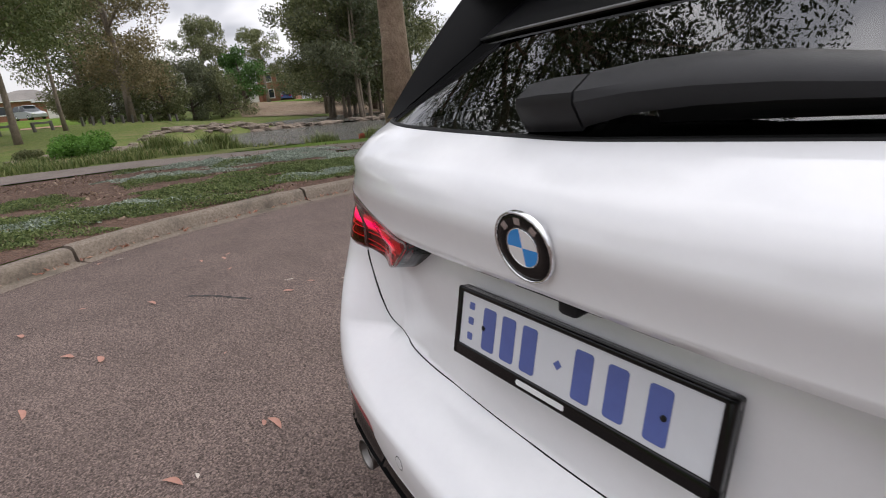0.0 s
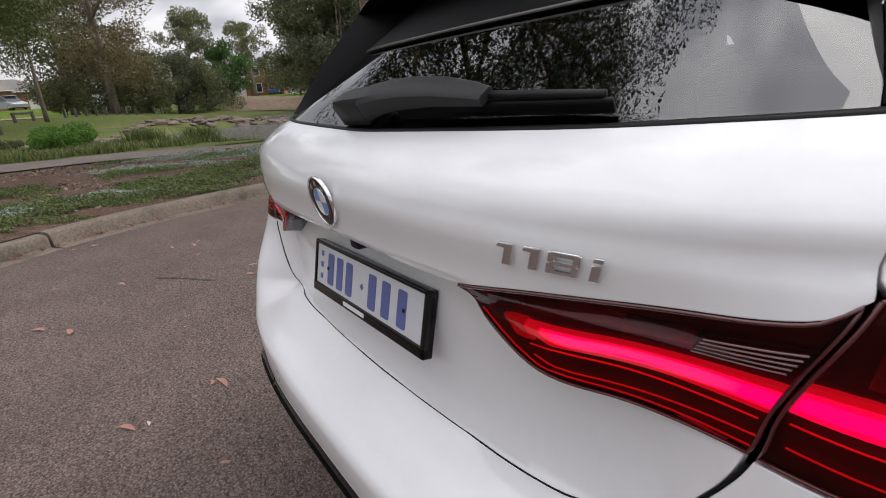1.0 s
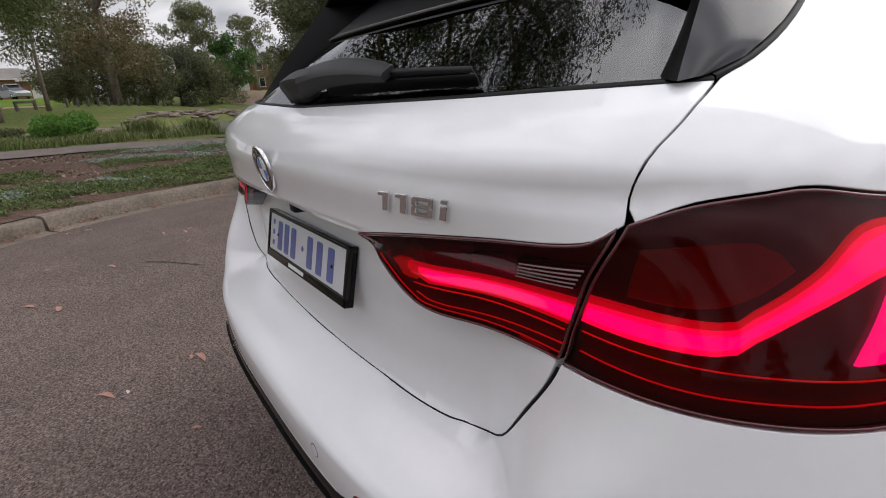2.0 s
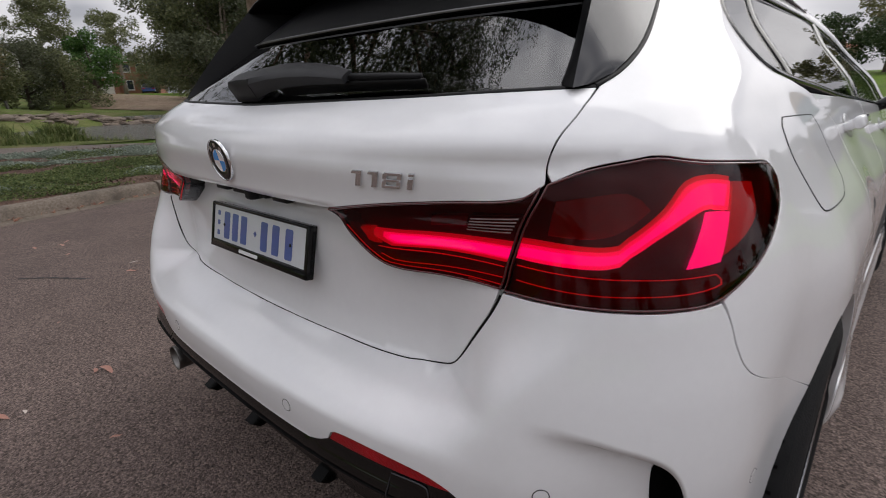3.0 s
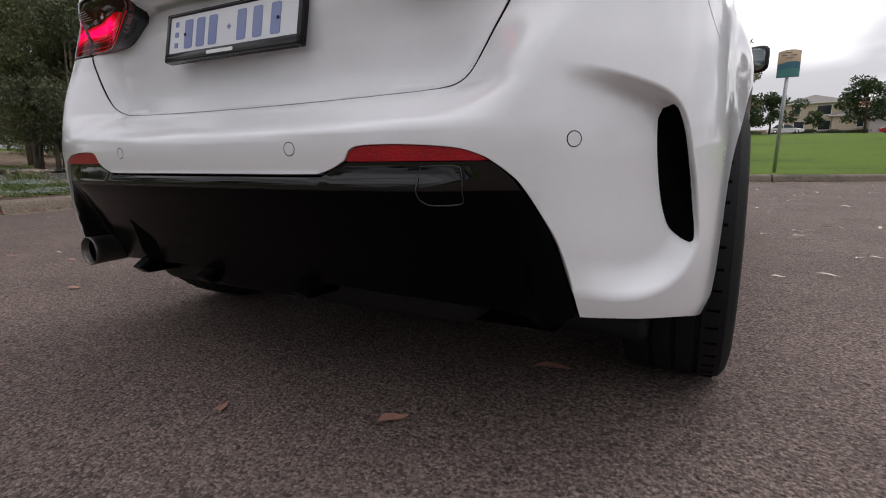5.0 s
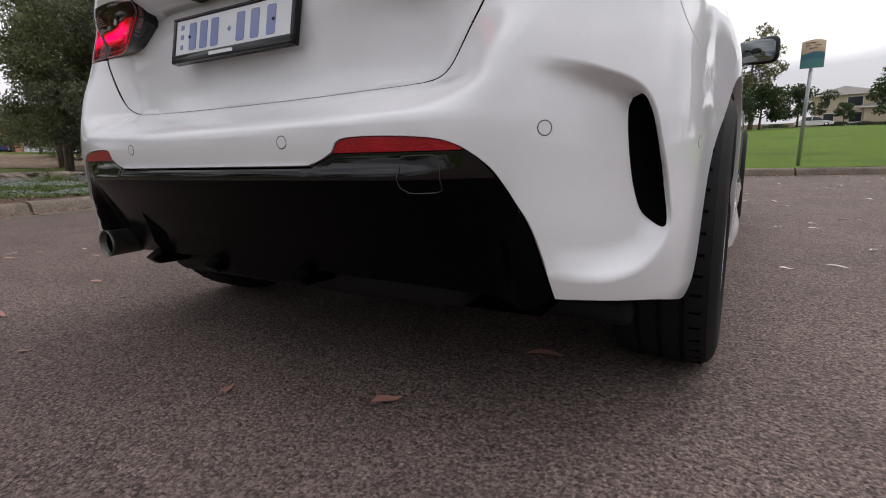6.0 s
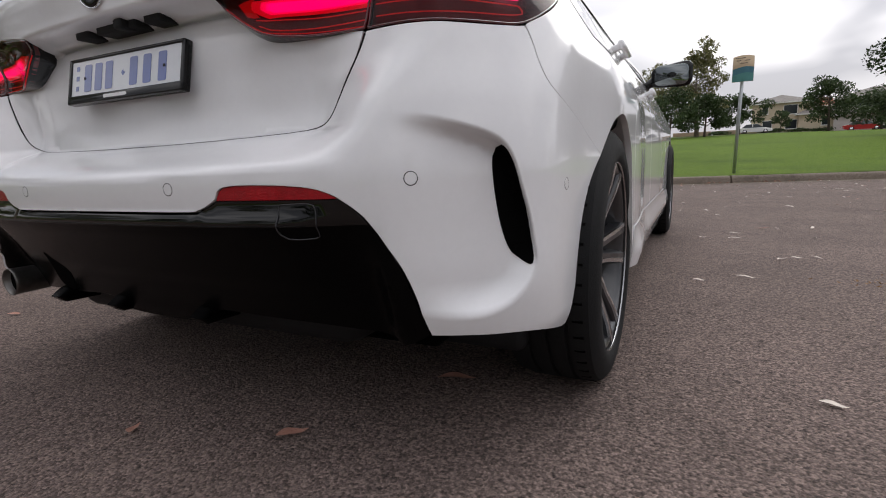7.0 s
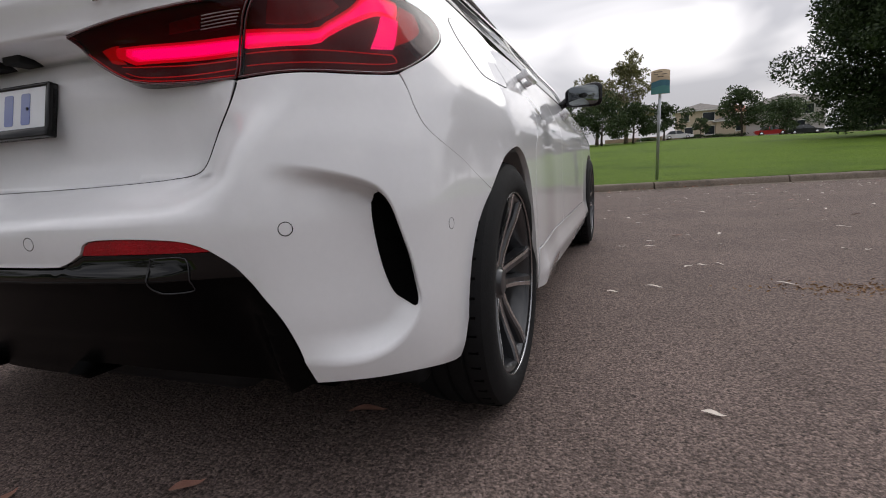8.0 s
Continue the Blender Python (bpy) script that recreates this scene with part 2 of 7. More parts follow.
def curve_pts(ctrl, step, closed=False):
    """Catmull-Rom through control points; a point given twice is a corner."""
    ctrl = [tuple(map(float, c)) for c in ctrl]
    if closed:
        ctrl = ctrl + [ctrl[0]]
    runs, run = [], [ctrl[0]]
    for p in ctrl[1:]:
        if p == run[-1]:
            runs.append(run)
            run = [p]
        else:
            run.append(p)
    runs.append(run)
    out = []
    for run in runs:
        if len(run) < 2:
            continue
        q = [np.array(p) for p in run]
        q = [2 * q[0] - q[1]] + q + [2 * q[-1] - q[-2]]
        for i in range(1, len(q) - 2):
            n = max(1, int(np.ceil(np.linalg.norm(q[i + 1] - q[i]) / step)))
            for k in range(n):
                t = k / n
                p = 0.5 * (2 * q[i] + (q[i + 1] - q[i - 1]) * t + (2 * q[i - 1] - 5 * q[i] + 4 * q[i + 1] - q[i + 2]) * t * t + (3 * q[i] - q[i - 1] - 3 * q[i + 1] + q[i + 2]) * t ** 3)
                out.append(p)
    if not closed:
        out.append(np.array(ctrl[-1]))
    return out



# ---- the car body: one smooth skin, on which every panel is cut ----
def herm(tab, v):
    xs = np.array([p[0] for p in tab], float); ys = np.array([p[1] for p in tab], float)
    d = np.diff(ys) / np.diff(xs)
    m = np.concatenate(([d[0]], np.where(d[1:] * d[:-1] > 0, 2 * d[1:] * d[:-1] / (d[1:] + d[:-1] + 1e-12), 0), [d[-1]]))
    v = np.clip(np.asarray(v, float), xs[0], xs[-1])
    i = np.clip(np.searchsorted(xs, v) - 1, 0, len(xs) - 2)
    h = xs[i + 1] - xs[i]; t = (v - xs[i]) / h
    return ((2*t**3 - 3*t**2 + 1) * ys[i] + (t**3 - 2*t**2 + t) * h * m[i] + (-2*t**3 + 3*t**2) * ys[i+1] + (t**3 - t**2) * h * m[i+1])
def ramp(a, b, v):
    t = np.clip((v - a) / (b - a), 0, 1)
    return t * t * (3 - 2 * t)
WIDE = [(.15,.86),(.24,.885),(.30,.90),(.45,.905),(.58,.905),(.70,.90),(.80,.895),(.86,.885),(.93,.86),(1.0,.825),(1.06,.79),(1.11,.762),(1.26,.635),(1.36,.57),(1.42,.51)]
REAR = [(.15,.06),(.24,.0),(.30,-.03),(.40,-.06),(.50,-.08),(.58,-.088),(.64,-.082),(.70,-.07),(.80,-.045),(.90,-.03),(.96,-.026),(.99,-.025),(1.02,-.013),(1.05,.012),(1.075,.040),(1.10,.085),(1.13,.13),(1.36,.46),(1.42,.55)]
DEEP = [(.15,.45),(.70,.45),(.86,.52),(1.0,.50),(1.11,.50),(1.42,.45)]
SQUARE = [(.15,3.2),(.35,3.2),(.5,2.8),(.58,2.7),(.7,2.7),(.86,2.9),(1.0,2.75),(1.04,3.1),(1.11,3.3),(1.36,4),(1.42,4)]
def drift(y):
    """The car stands a little turned: its middle line runs to the right going forwards."""
    return .024 * np.maximum(y - .65, 0) ** 2 / (np.maximum(y - .65, 0) + .25)
Q = 0.946
def lip(ax):
    return herm([(0,.93),(.29,.928),(.43,.945),(.53,.956),(.6,.962),(.65,.974),(.77,1.01),(.9,1.02)], ax)
RIDGE = np.array(curve_pts([(.50, .700), (.62, .694), (.700, .684), (.742, .6735), (.773, .661), (.800, .6475), (.8185, .630), (.8315, .602), (.842, .556), (.8495, .508), (.8520, .462), (.8505, .423), (.8330, .391), (.8060, .3615), (.7815, .346), (.7565, .3385), (.7325, .3385), (.7095, .344), (.66, .352), (.50, .36)], .012))
def ridge_depth(ax, z):
    """How far a point lies inside the flared ridge that runs round the bumper's scoop; zero outside it."""
    sx, px = RIDGE[:, 0], RIDGE[:, 1]
    w, d, n = herm(WIDE, px), herm(DEEP, px), herm(SQUARE, px)
    phi = sx * np.pi / 2
    rx = (np.abs(np.sin(phi) / w) ** n + np.abs(np.cos(phi) / d) ** n) ** (-1 / n) * np.sin(phi)
    ax, z = np.broadcast_arrays(np.asarray(ax, float), np.asarray(z, float))
    out = np.zeros(ax.shape)
    some = (ax > .60) & (ax < .92) & (z > .32) & (z < .71)
    if not some.any():
        return out
    u, v = ax[some], z[some]
    near = np.full(u.shape, 1e9)
    inside = np.zeros(u.shape, bool)
    m = len(rx)
    for i in range(m):
        j = (i + 1) % m
        dx, dz = rx[j] - rx[i], px[j] - px[i]
        if j:
            t = np.clip(((u - rx[i]) * dx + (v - px[i]) * dz) / (dx * dx + dz * dz), 0, 1)
            near = np.minimum(near, np.hypot(u - rx[i] - t * dx, v - px[i] - t * dz))
        cross = (px[i] > v) != (px[j] > v)
        inside ^= cross & (u < dx * (v - px[i]) / (dz + 1e-15) + rx[i])
    out[some] = np.where(inside, near, 0.0)
    return out
def dent(ax, z, lamp=False):
    """How far the hatch's lower panel and the bumper's scoop lie in from the shell."""
    a = herm([(.64,.115),(.70,.118),(.78,.10),(.85,.085),(.95,.10)], z)
    x0 = herm([(.64,.47),(.70,.47),(.85,.46),(.95,.36)], z); x1 = herm([(.64,.64),(.70,.66),(.85,.76),(.95,.76)], z)
    zl = lip(ax)
    soft = .020 + .065 * ramp(.28, .46, ax)
    seam_z = .6640 + .0105 * ramp(.15, .50, ax)
    shelf = np.clip((z - seam_z + .068) / .068, 0, 1) ** 1.5
    r = a * (1 - ramp(x0, x1, ax)) * shelf * (1 - ramp(zl - soft, zl + .002, z))
    if lamp:
        r = r * herm([(.26, .30), (.32, .36), (.40, .52), (.50, .80), (.60, 1)], ax)
    wide = herm([(.33, .060), (.40, .052), (.45, .034), (.52, .026), (.60, .026), (.68, .034)], z)
    scoop = .054 * ramp(.66, .83, ax) * (1 - (1 - np.clip(ridge_depth(ax, z) / wide, 0, 1)) ** 1.8)
    lower = 1 - ramp(.60, .67, ax)
    # the valance: a glossy strip that leans outwards to an edge, below which the panel falls back
    strip_out = -.017 * np.clip((.534 - z) / .028, 0, 1) * ramp(.30, .40, z)
    fall = np.clip((.506 - z) / .14, 0, 1)
    ledge = lower * (strip_out * (1 - ramp(.48, .60, ax)) + .060 * fall * (1.5 - .5 * fall))
    # the lid tucks in below its shoulder
    tuck = .015 * (1 - ramp(.50, .66, ax)) * (1 - ramp(.93, 1.012, z)) * ramp(.895, .925, z)
    shoulder = -.006 * (1 - ramp(.58, .72, ax)) * np.clip(1 - np.abs(z - 1.040) / .034, 0, 1)
    return r + scoop + ledge + tuck + shoulder
def shell(s, z, lamp=False):
    """A point of the body: s is -1..1 round the tail from corner to corner and runs on forwards in metres past that."""
    s = np.asarray(s, float); z = np.asarray(z, float)
    w, yc, d, n = herm(WIDE, z), herm(REAR, z), herm(DEEP, z), herm(SQUARE, z)
    a = np.abs(s); g = np.sign(s)
    phi = np.minimum(a, 1) * np.pi / 2
    r = (np.abs(np.sin(phi) / w) ** n + np.abs(np.cos(phi) / d) ** n) ** (-1 / n)
    x = r * np.sin(phi); y = yc + d - r * np.cos(phi) + np.maximum(a - 1, 0)
    y = y + dent(x, z, lamp)
    haunch = .048 * ramp(.26, .72, y) * (1 - ramp(.74, .98, z)) + .012 * ramp(.4, .8, y) - .020 * ramp(1.05, 1.6, y) * (1 - ramp(.85, 1.05, z))
    haunch = haunch + .022 * ramp(1.0, 1.12, y) * (1 - np.clip((z - .285) / .085, 0, 1))
    nose = np.where(y > 3.5, ((y - 3.5) / 1.0), 0)
    x = (x + haunch * ramp(.7, .9, a)) * np.sqrt(np.clip(1 - np.clip(nose, 0, .97) ** 3, 0.02, 1))
    return np.stack([g * x + drift(y), y, z + 0 * s], -1) * Q


def skin(s, z, off=0.0, lamp=False):
    """Points of the skin and its outward normals."""
    e = 0.002
    p = shell(s, z, lamp)
    ds = shell(s + e, z, lamp) - shell(s - e, z, lamp)
    dz = shell(s, z + e, lamp) - shell(s, z - e, lamp)
    n = np.cross(ds, dz)
    n /= np.linalg.norm(n, axis=-1, keepdims=True) + 1e-12
    return p + off * n, n


def panel(name, ctrl, material, parent, off=0.0, thick=0.012, step=0.014, sym=False, side=1, label="", round_edge=0.0012, lamp=False, edge_only=False, creases=()):
    """A panel of the skin inside an outline of (s, z), with a folded-in edge; its mesh follows the crease lines."""
    if sym:
        half = curve_pts(ctrl, step)
        loop = half + [np.array((-p[0], p[1])) for p in half[::-1] if abs(p[0]) > 1e-6]
    else:
        loop = curve_pts([(c[0] * side, c[1]) for c in (ctrl if side > 0 else ctrl[::-1])], step, closed=True)
    keep = []
    for p in loop:
        if not keep or np.linalg.norm(p - keep[-1]) > step * 0.15:
            keep.append(p)
    if np.linalg.norm(keep[0] - keep[-1]) < step * 0.15:
        keep.pop()
    loop = np.array(keep)
    x, y = loop[:, 0], loop[:, 1]
    if np.sum(x * np.roll(y, -1) - np.roll(x, -1) * y) < 0:
        loop = loop[::-1]
    n = len(loop)
    # inner points on a grid, kept clear of the edge
    rows = np.arange(loop[:, 1].min(), loop[:, 1].max(), step)
    cols = np.arange(loop[:, 0].min(), loop[:, 0].max(), step)
    gx, gy = np.meshgrid(cols, rows)
    gx = gx + (np.arange(len(rows)) % 2)[:, None] * step * 0.5
    g = np.stack([gx.ravel(), gy.ravel()], -1)
    a, b = loop, np.roll(loop, -1, 0)
    inside = np.zeros(len(g), bool)
    near = np.full(len(g), 1e9)
    for i in range(n):
        (x0, y0), (x1, y1) = a[i], b[i]
        cond = (y0 > g[:, 1]) != (y1 > g[:, 1])
        with np.errstate(divide="ignore", invalid="ignore"):
            xi = (x1 - x0) * (g[:, 1] - y0) / (y1 - y0 + 1e-15) + x0
        inside ^= cond & (g[:, 0] < xi)
        near = np.minimum(near, (g[:, 0] - x0) ** 2 + (g[:, 1] - y0) ** 2)
    lines = [np.array(curve_pts(c, step * 0.6)) for c in creases]
    for c in lines:
        for q in c:
            near = np.minimum(near, ((g[:, 0] - q[0]) ** 2 + (g[:, 1] - q[1]) ** 2) * 1.6)
    g = g[inside & (near > (0.6 * step) ** 2)]
    pts = [Vector(p) for p in loop] + [Vector(p) for c in lines for p in c] + [Vector(p) for p in g]
    bonds, first = [], n
    for c in lines:
        bonds += [(first + i, first + i + 1) for i in range(len(c) - 1)]
        first += len(c)
    from mathutils.geometry import delaunay_2d_cdt
    v2, _, faces, *_ = delaunay_2d_cdt(pts, [(i, (i + 1) % n) for i in range(n)] + bonds, [list(range(n))], 1, 1e-7)
    uv = np.array([tuple(v) for v in v2])
    p, nm = skin(uv[:, 0], uv[:, 1], off, lamp)
    # the folded edge: a small round, then inwards
    lp, ln = skin(loop[:, 0], loop[:, 1], off, lamp)
    tang = np.roll(lp, -1, 0) - np.roll(lp, 1, 0)
    outw = np.cross(tang, ln)
    outw /= np.linalg.norm(outw, axis=-1, keepdims=True) + 1e-12
    m = len(uv)
    r = round_edge
    ring0, ring1, ring2 = lp, lp + outw * r * 0.7 - ln * r * 0.3, lp + outw * r - ln * r
    ring3 = lp + outw * r - ln * thick
    verts = np.concatenate([p, ring0, ring1, ring2, ring3])
    norms = np.concatenate([nm, ln, ln * 0.7 + outw * 0.7, outw, outw])
    fs = [] if edge_only else [tuple(f) for f in faces]
    tri = np.array([f[:3] for f in fs])
    if len(tri):
        c = np.cross(p[tri[:, 1]] - p[tri[:, 0]], p[tri[:, 2]] - p[tri[:, 0]])
        if np.sum(c * nm[tri[:, 0]]) < 0:
            fs = [f[::-1] for f in fs]
    for k in range(3):
        o0, o1 = m + k * n, m + (k + 1) * n
        for i in range(n):
            j = (i + 1) % n
            fs.append((o0 + i, o1 + i, o1 + j, o0 + j))
    me = bpy.data.meshes.new(name)
    me.from_pydata([tuple(v) for v in verts], [], fs)
    me.materials.append(material)
    me.polygons.foreach_set("use_smooth", [True] * len(me.polygons))
    me.update()
    norms /= np.linalg.norm(norms, axis=-1, keepdims=True) + 1e-12
    me.normals_split_custom_set_from_vertices([tuple(v) for v in norms])
    ob = new(name, me)
    ob.parent = parent
    if label:
        tagged(ob, label)
    return ob


def strip(name, path, width, material, parent, off=-0.008, side=1, step=0.012, raise_=0.0, lamp=False):
    """A narrow band that follows a line on the skin."""
    c = np.array(curve_pts([(p[0] * side, p[1]) for p in path], step))
    p, n = skin(c[:, 0], c[:, 1], off, lamp)
    t = np.gradient(p, axis=0)
    w = np.cross(t, n)
    w /= np.linalg.norm(w, axis=-1, keepdims=True) + 1e-12
    k = len(p)
    h = width / 2
    prof = [(-h, -0.002), (-h * 0.6, raise_), (h * 0.6, raise_), (h, -0.002)]
    verts = np.concatenate([p + w * a + n * b for a, b in prof])
    faces = [(j * k + i, j * k + i + 1, (j + 1) * k + i + 1, (j + 1) * k + i) for j in range(3) for i in range(k - 1)]
    ob = mesh_part(name, verts, faces, material, parent)
    return ob


def on_skin(s, z, off=0.0):
    """A pose on the skin: x to the right of one who faces it, y up along it, z outwards."""
    p, n = skin(np.array([s]), np.array([z]), off)
    n = Vector(n[0])
    x = Vector((0, 0, 1)).cross(n).normalized()
    y = n.cross(x)
    m = Matrix((x, y, n)).transposed().to_4x4()
    m.translation = Vector(p[0])
    return m


def thing_part(name, parent, m):
    """A flat backing under a group of raised figures, itself a part."""
    bm = flat_bm([(0.004, -0.0017), (0.018, -0.0017), (0.018, 0.0017), (0.004, 0.0017)], 0.0010)
    ob = part(name, bm, M_CHROME, parent, "raised chrome model figures")
    ob.matrix_basis = m
    return ob


def place(ob, m):
    ob.matrix_basis = m
    return ob


def disc_bm(r, h, seg=48, edge=0.001):
    return lathe_bm([(0, 0.0001), (0, r), (h - edge, r), (h, r - edge), (h, 0.0001)], seg, "Z")


def ring_bm(r0, r1, h, seg=48):
    e = min(0.0012, (r1 - r0) * 0.35)
    return lathe_bm([(0, r1), (h - e, r1), (h, r1 - e), (h, r0 + e), (h - e, r0), (0, r0)], seg, "Z")


def flat_bm(outline, h, bevel=0.0):
    """A flat shape of the given outline, h thick."""
    bm = bmesh.new()
    f = bm.faces.new([bm.verts.new((x, y, 0)) for x, y in outline])
    if f.normal.z < 0:
        f.normal_flip()
    up = bmesh.ops.extrude_face_region(bm, geom=[f])
    bmesh.ops.translate(bm, vec=(0, 0, h), verts=[v for v in up["geom"] if isinstance(v, bmesh.types.BMVert)])
    bmesh.ops.recalc_face_normals(bm, faces=bm.faces)
    if bevel:
        top = [e for e in bm.edges if all(abs(v.co.z - h) < 1e-6 for v in e.verts)]
        bmesh.ops.bevel(bm, geom=top, offset=bevel, segments=2, affect="EDGES", profile=0.5)
    return bm


# Outlines of the panels, in (s, z) of the skin
GLASS_LOW = [(0, 1.084), (0.135, 1.086), (0.43, 1.092), (0.55, 1.097), (0.666, 1.101)]
HATCH_EDGE = [(0.666, 1.101), (0.665, 1.07), (0.657, 1.04), (0.661, 1.0), (0.660, 0.987)]
LAMP_IN_TOP = [(0.660, 0.987), (0.640, 0.972), (0.61, 0.9655), (0.555, 0.9605), (0.46, 0.9475), (0.354, 0.929)]
LAMP_IN_LOW = [(0.354, 0.929), (0.365, 0.918), (0.405, 0.890), (0.445, 0.862), (0.485, 0.848), (0.586, 0.834)]
HATCH_SIDE = [(0.586, 0.834), (0.588, 0.797), (0.588, 0.756), (0.586, 0.729), (0.579, 0.706), (0.564, 0.6885), (0.542, 0.6785), (0.512, 0.6740), (0.48, 0.6712)]
HATCH_LOW = [(0.48, 0.6712), (0.38, 0.6680), (0.2, 0.6655), (0, 0.6645)]
DOOR_EDGE = [(1.19, 1.123), (1.52, 1.071), (1.70, 1.00), (1.68, 0.90), (1.67, 0.80), (1.625, 0.70), (1.60, 0.55), (1.60, 0.385)]


def corner(*runs):
    """Joins runs of outline with sharp corners between them."""
    out = []
    for r in runs:
        if out and out[-1] == r[0]:
            out += r
        else:
            out += ([out[-1]] if out else []) + [r[0]] + r
    return out


def build_car():
    car = thing("car", "white five-door hatchback with lit red tail lamps, parked on asphalt", "car")
    panel("hatch_lid", corner(GLASS_LOW, HATCH_EDGE, LAMP_IN_TOP, LAMP_IN_LOW, HATCH_SIDE, HATCH_LOW), M_PAINT, car, sym=True, step=0.011, label="white glossy tailgate panel")
    # near-black under-skin added so that the gaps of the tail look shaded
    panel("gap_shade_skin", [(0, 1.08), (0.64, 1.085), (0.64, 1.085), (0.66, 1.0), (0.80, 1.0), (0.93, 0.97), (0.93, 0.97), (0.83, 0.83), (0.9, 0.72), (0.9, 0.72), (0.6, 0.62), (0, 0.62)], M_VOID, car, off=-0.024, sym=True, step=0.03, thick=0.002)
    for sd in (1, -1):
        for path in ([(0.66, 1.09), (0.657, 1.04), (0.662, 0.98)],):
            # black band behind the gap, its shade given as colour
            strip("gap_shade", path, 0.03, M_VOID, car, -0.012, sd)
    # bumper
    top = [(0, 0.6633), (0.2, 0.6643), (0.38, 0.6668), (0.481, 0.6700), (0.5130, 0.6728), (0.5440, 0.6772), (0.5668, 0.6871), (0.5822, 0.7047), (0.591, 0.728), (0.594, 0.756), (0.594, 0.797), (0.594, 0.832)]
    lamp_low = [(0.594, 0.832), (0.675, 0.834), (0.745, 0.831), (0.79, 0.833), (0.806, 0.836)]
    seam = [(0.806, 0.836), (0.828, 0.805), (0.85, 0.775), (0.888, 0.738), (0.953, 0.702), (1.05, 0.655), (1.143, 0.609)]
    arch = [(1.143, 0.609), (1.090, 0.528), (1.022, 0.430), (0.966, 0.338), (0.935, 0.272)]
    low = [(0.935, 0.272), (0.929, 0.261), (0.912, 0.256), (0.825, 0.287), (0.755, 0.299), (0.70, 0.305)]
    inner = [(0.70, 0.305), (0.69, 0.38), (0.682, 0.445), (0.662, 0.51), (0.648, 0.535), (0.632, 0.553)]
    refl = [(0.632, 0.553), (0.62, 0.5625), (0.59, 0.574), (0.52, 0.580), (0.455, 0.577), (0.437, 0.556)]
    cut = [(0.437, 0.556), (0.415, 0.544), (0.39, 0.536), (0.36, 0.534), (0.13, 0.534), (0, 0.534)]
    flare = [tuple(q) for q in RIDGE if q[0] > 0.69]
    mid_s, mid_z = 0.765, 0.50
    ridge_lines = [[(sd * (mid_s + (u - mid_s) * f), mid_z + (w - mid_z) * f) for u, w in flare] for sd in (1, -1) for f in (1.05, 1.0, 0.94)]
    panel("rear_bumper", corner(top, lamp_low, seam, arch, low, inner, refl, cut), M_PAINT, car, sym=True, step=0.011, thick=0.012, label="white glossy bumper with sculpted corners", creases=ridge_lines)
    seam_path = [(0.591, 0.83), (0.591, 0.756), (0.5885, 0.7285), (0.5806, 0.7053), (0.5654, 0.6878), (0.5430, 0.6778), (0.5125, 0.6734), (0.4805, 0.6706), (0.38, 0.6671), (0.2, 0.6646), (0, 0.6636)]
    # thin black band over the gap paints its shade; no seal lies here
    strip("lid_gap_shade", seam_path + [(-u, w) for u, w in seam_path[-2::-1]], 0.0034, M_SEALSHADE, car, 0.0004)
    # black lower valance
    band = [(0, 0.530), (0.13, 0.530), (0.36, 0.530), (0.39, 0.532), (0.418, 0.541), (0.437, 0.5505), (0.437, 0.5505), (0.630, 0.5505), (0.630, 0.5505), (0.645, 0.532), (0.658, 0.5075), (0.658, 0.5075), (0.60, 0.5058), (0.3, 0.5058), (0, 0.5058)]
    panel("valance_strip", band, M_VALANCE, car, sym=True, off=-0.006, step=0.02, thick=0.012, label="gloss black strip across the valance")
    vin = [(0, 0.5052), (0.3, 0.5052), (0.60, 0.5052), (0.6585, 0.5062), (0.6585, 0.5062), (0.678, 0.443), (0.686, 0.38), (0.695, 0.305), (0.695, 0.30), (0.695, 0.30), (0.66, 0.275), (0.60, 0.285), (0.516, 0.295), (0.40, 0.300), (0.27, 0.303), (0.225, 0.282), (0.19, 0.264), (0.10, 0.259), (0, 0.257)]
    panel("valance", vin, M_LOWVALANCE, car, sym=True, off=-0.006, step=0.02, thick=0.03, label="satin black lower valance")
    # diffuser slots, fins, exhaust, tow cover
    # the slot's shade is a flat near-black panel laid on the valance
    panel("diffuser_slot", [(0.432, 0.415), (0.44, 0.395), (0.487, 0.325), (0.475, 0.308), (0.438, 0.306), (0.39, 0.36), (0.405, 0.385)], M_VOID, car, off=-0.0050, side=-1, step=0.016, thick=0.001, label="dark slot in the diffuser")
    for sx in (-0.385, -0.145, 0.145):
        fin = flat_bm([(0.13, 0.31), (0.035, 0.29), (0.008, 0.272), (0.03, 0.254), (0.18, 0.248), (0.20, 0.28)], 0.034, 0.008)
        ob = part("diffuser_fin", fin, M_LOWVALANCE, car, smooth=False)
        place(ob, Matrix(((0, 0, 1, sx - 0.018), (1, 0, 0, 0.0), (0, 1, 0, 0), (0, 0, 0, 1))))
    pipe = lathe_bm([(0.16, 0.034), (0.012, 0.036), (0.003, 0.037), (0, 0.0355), (0.004, 0.033), (0.15, 0.031)], 40, "Y")
    tip = part("exhaust_tip", pipe, M_TIP, car, "polished steel exhaust tip")
    tip.location = (-0.572, -0.004, 0.299)
    # near-black disc just inside the tip paints the pipe's inner shade
    part("exhaust_shade_disc", lathe_bm([(0.018, 0.0335), (0.018, 0.0001)], 24, "Y"), M_VOID, tip)
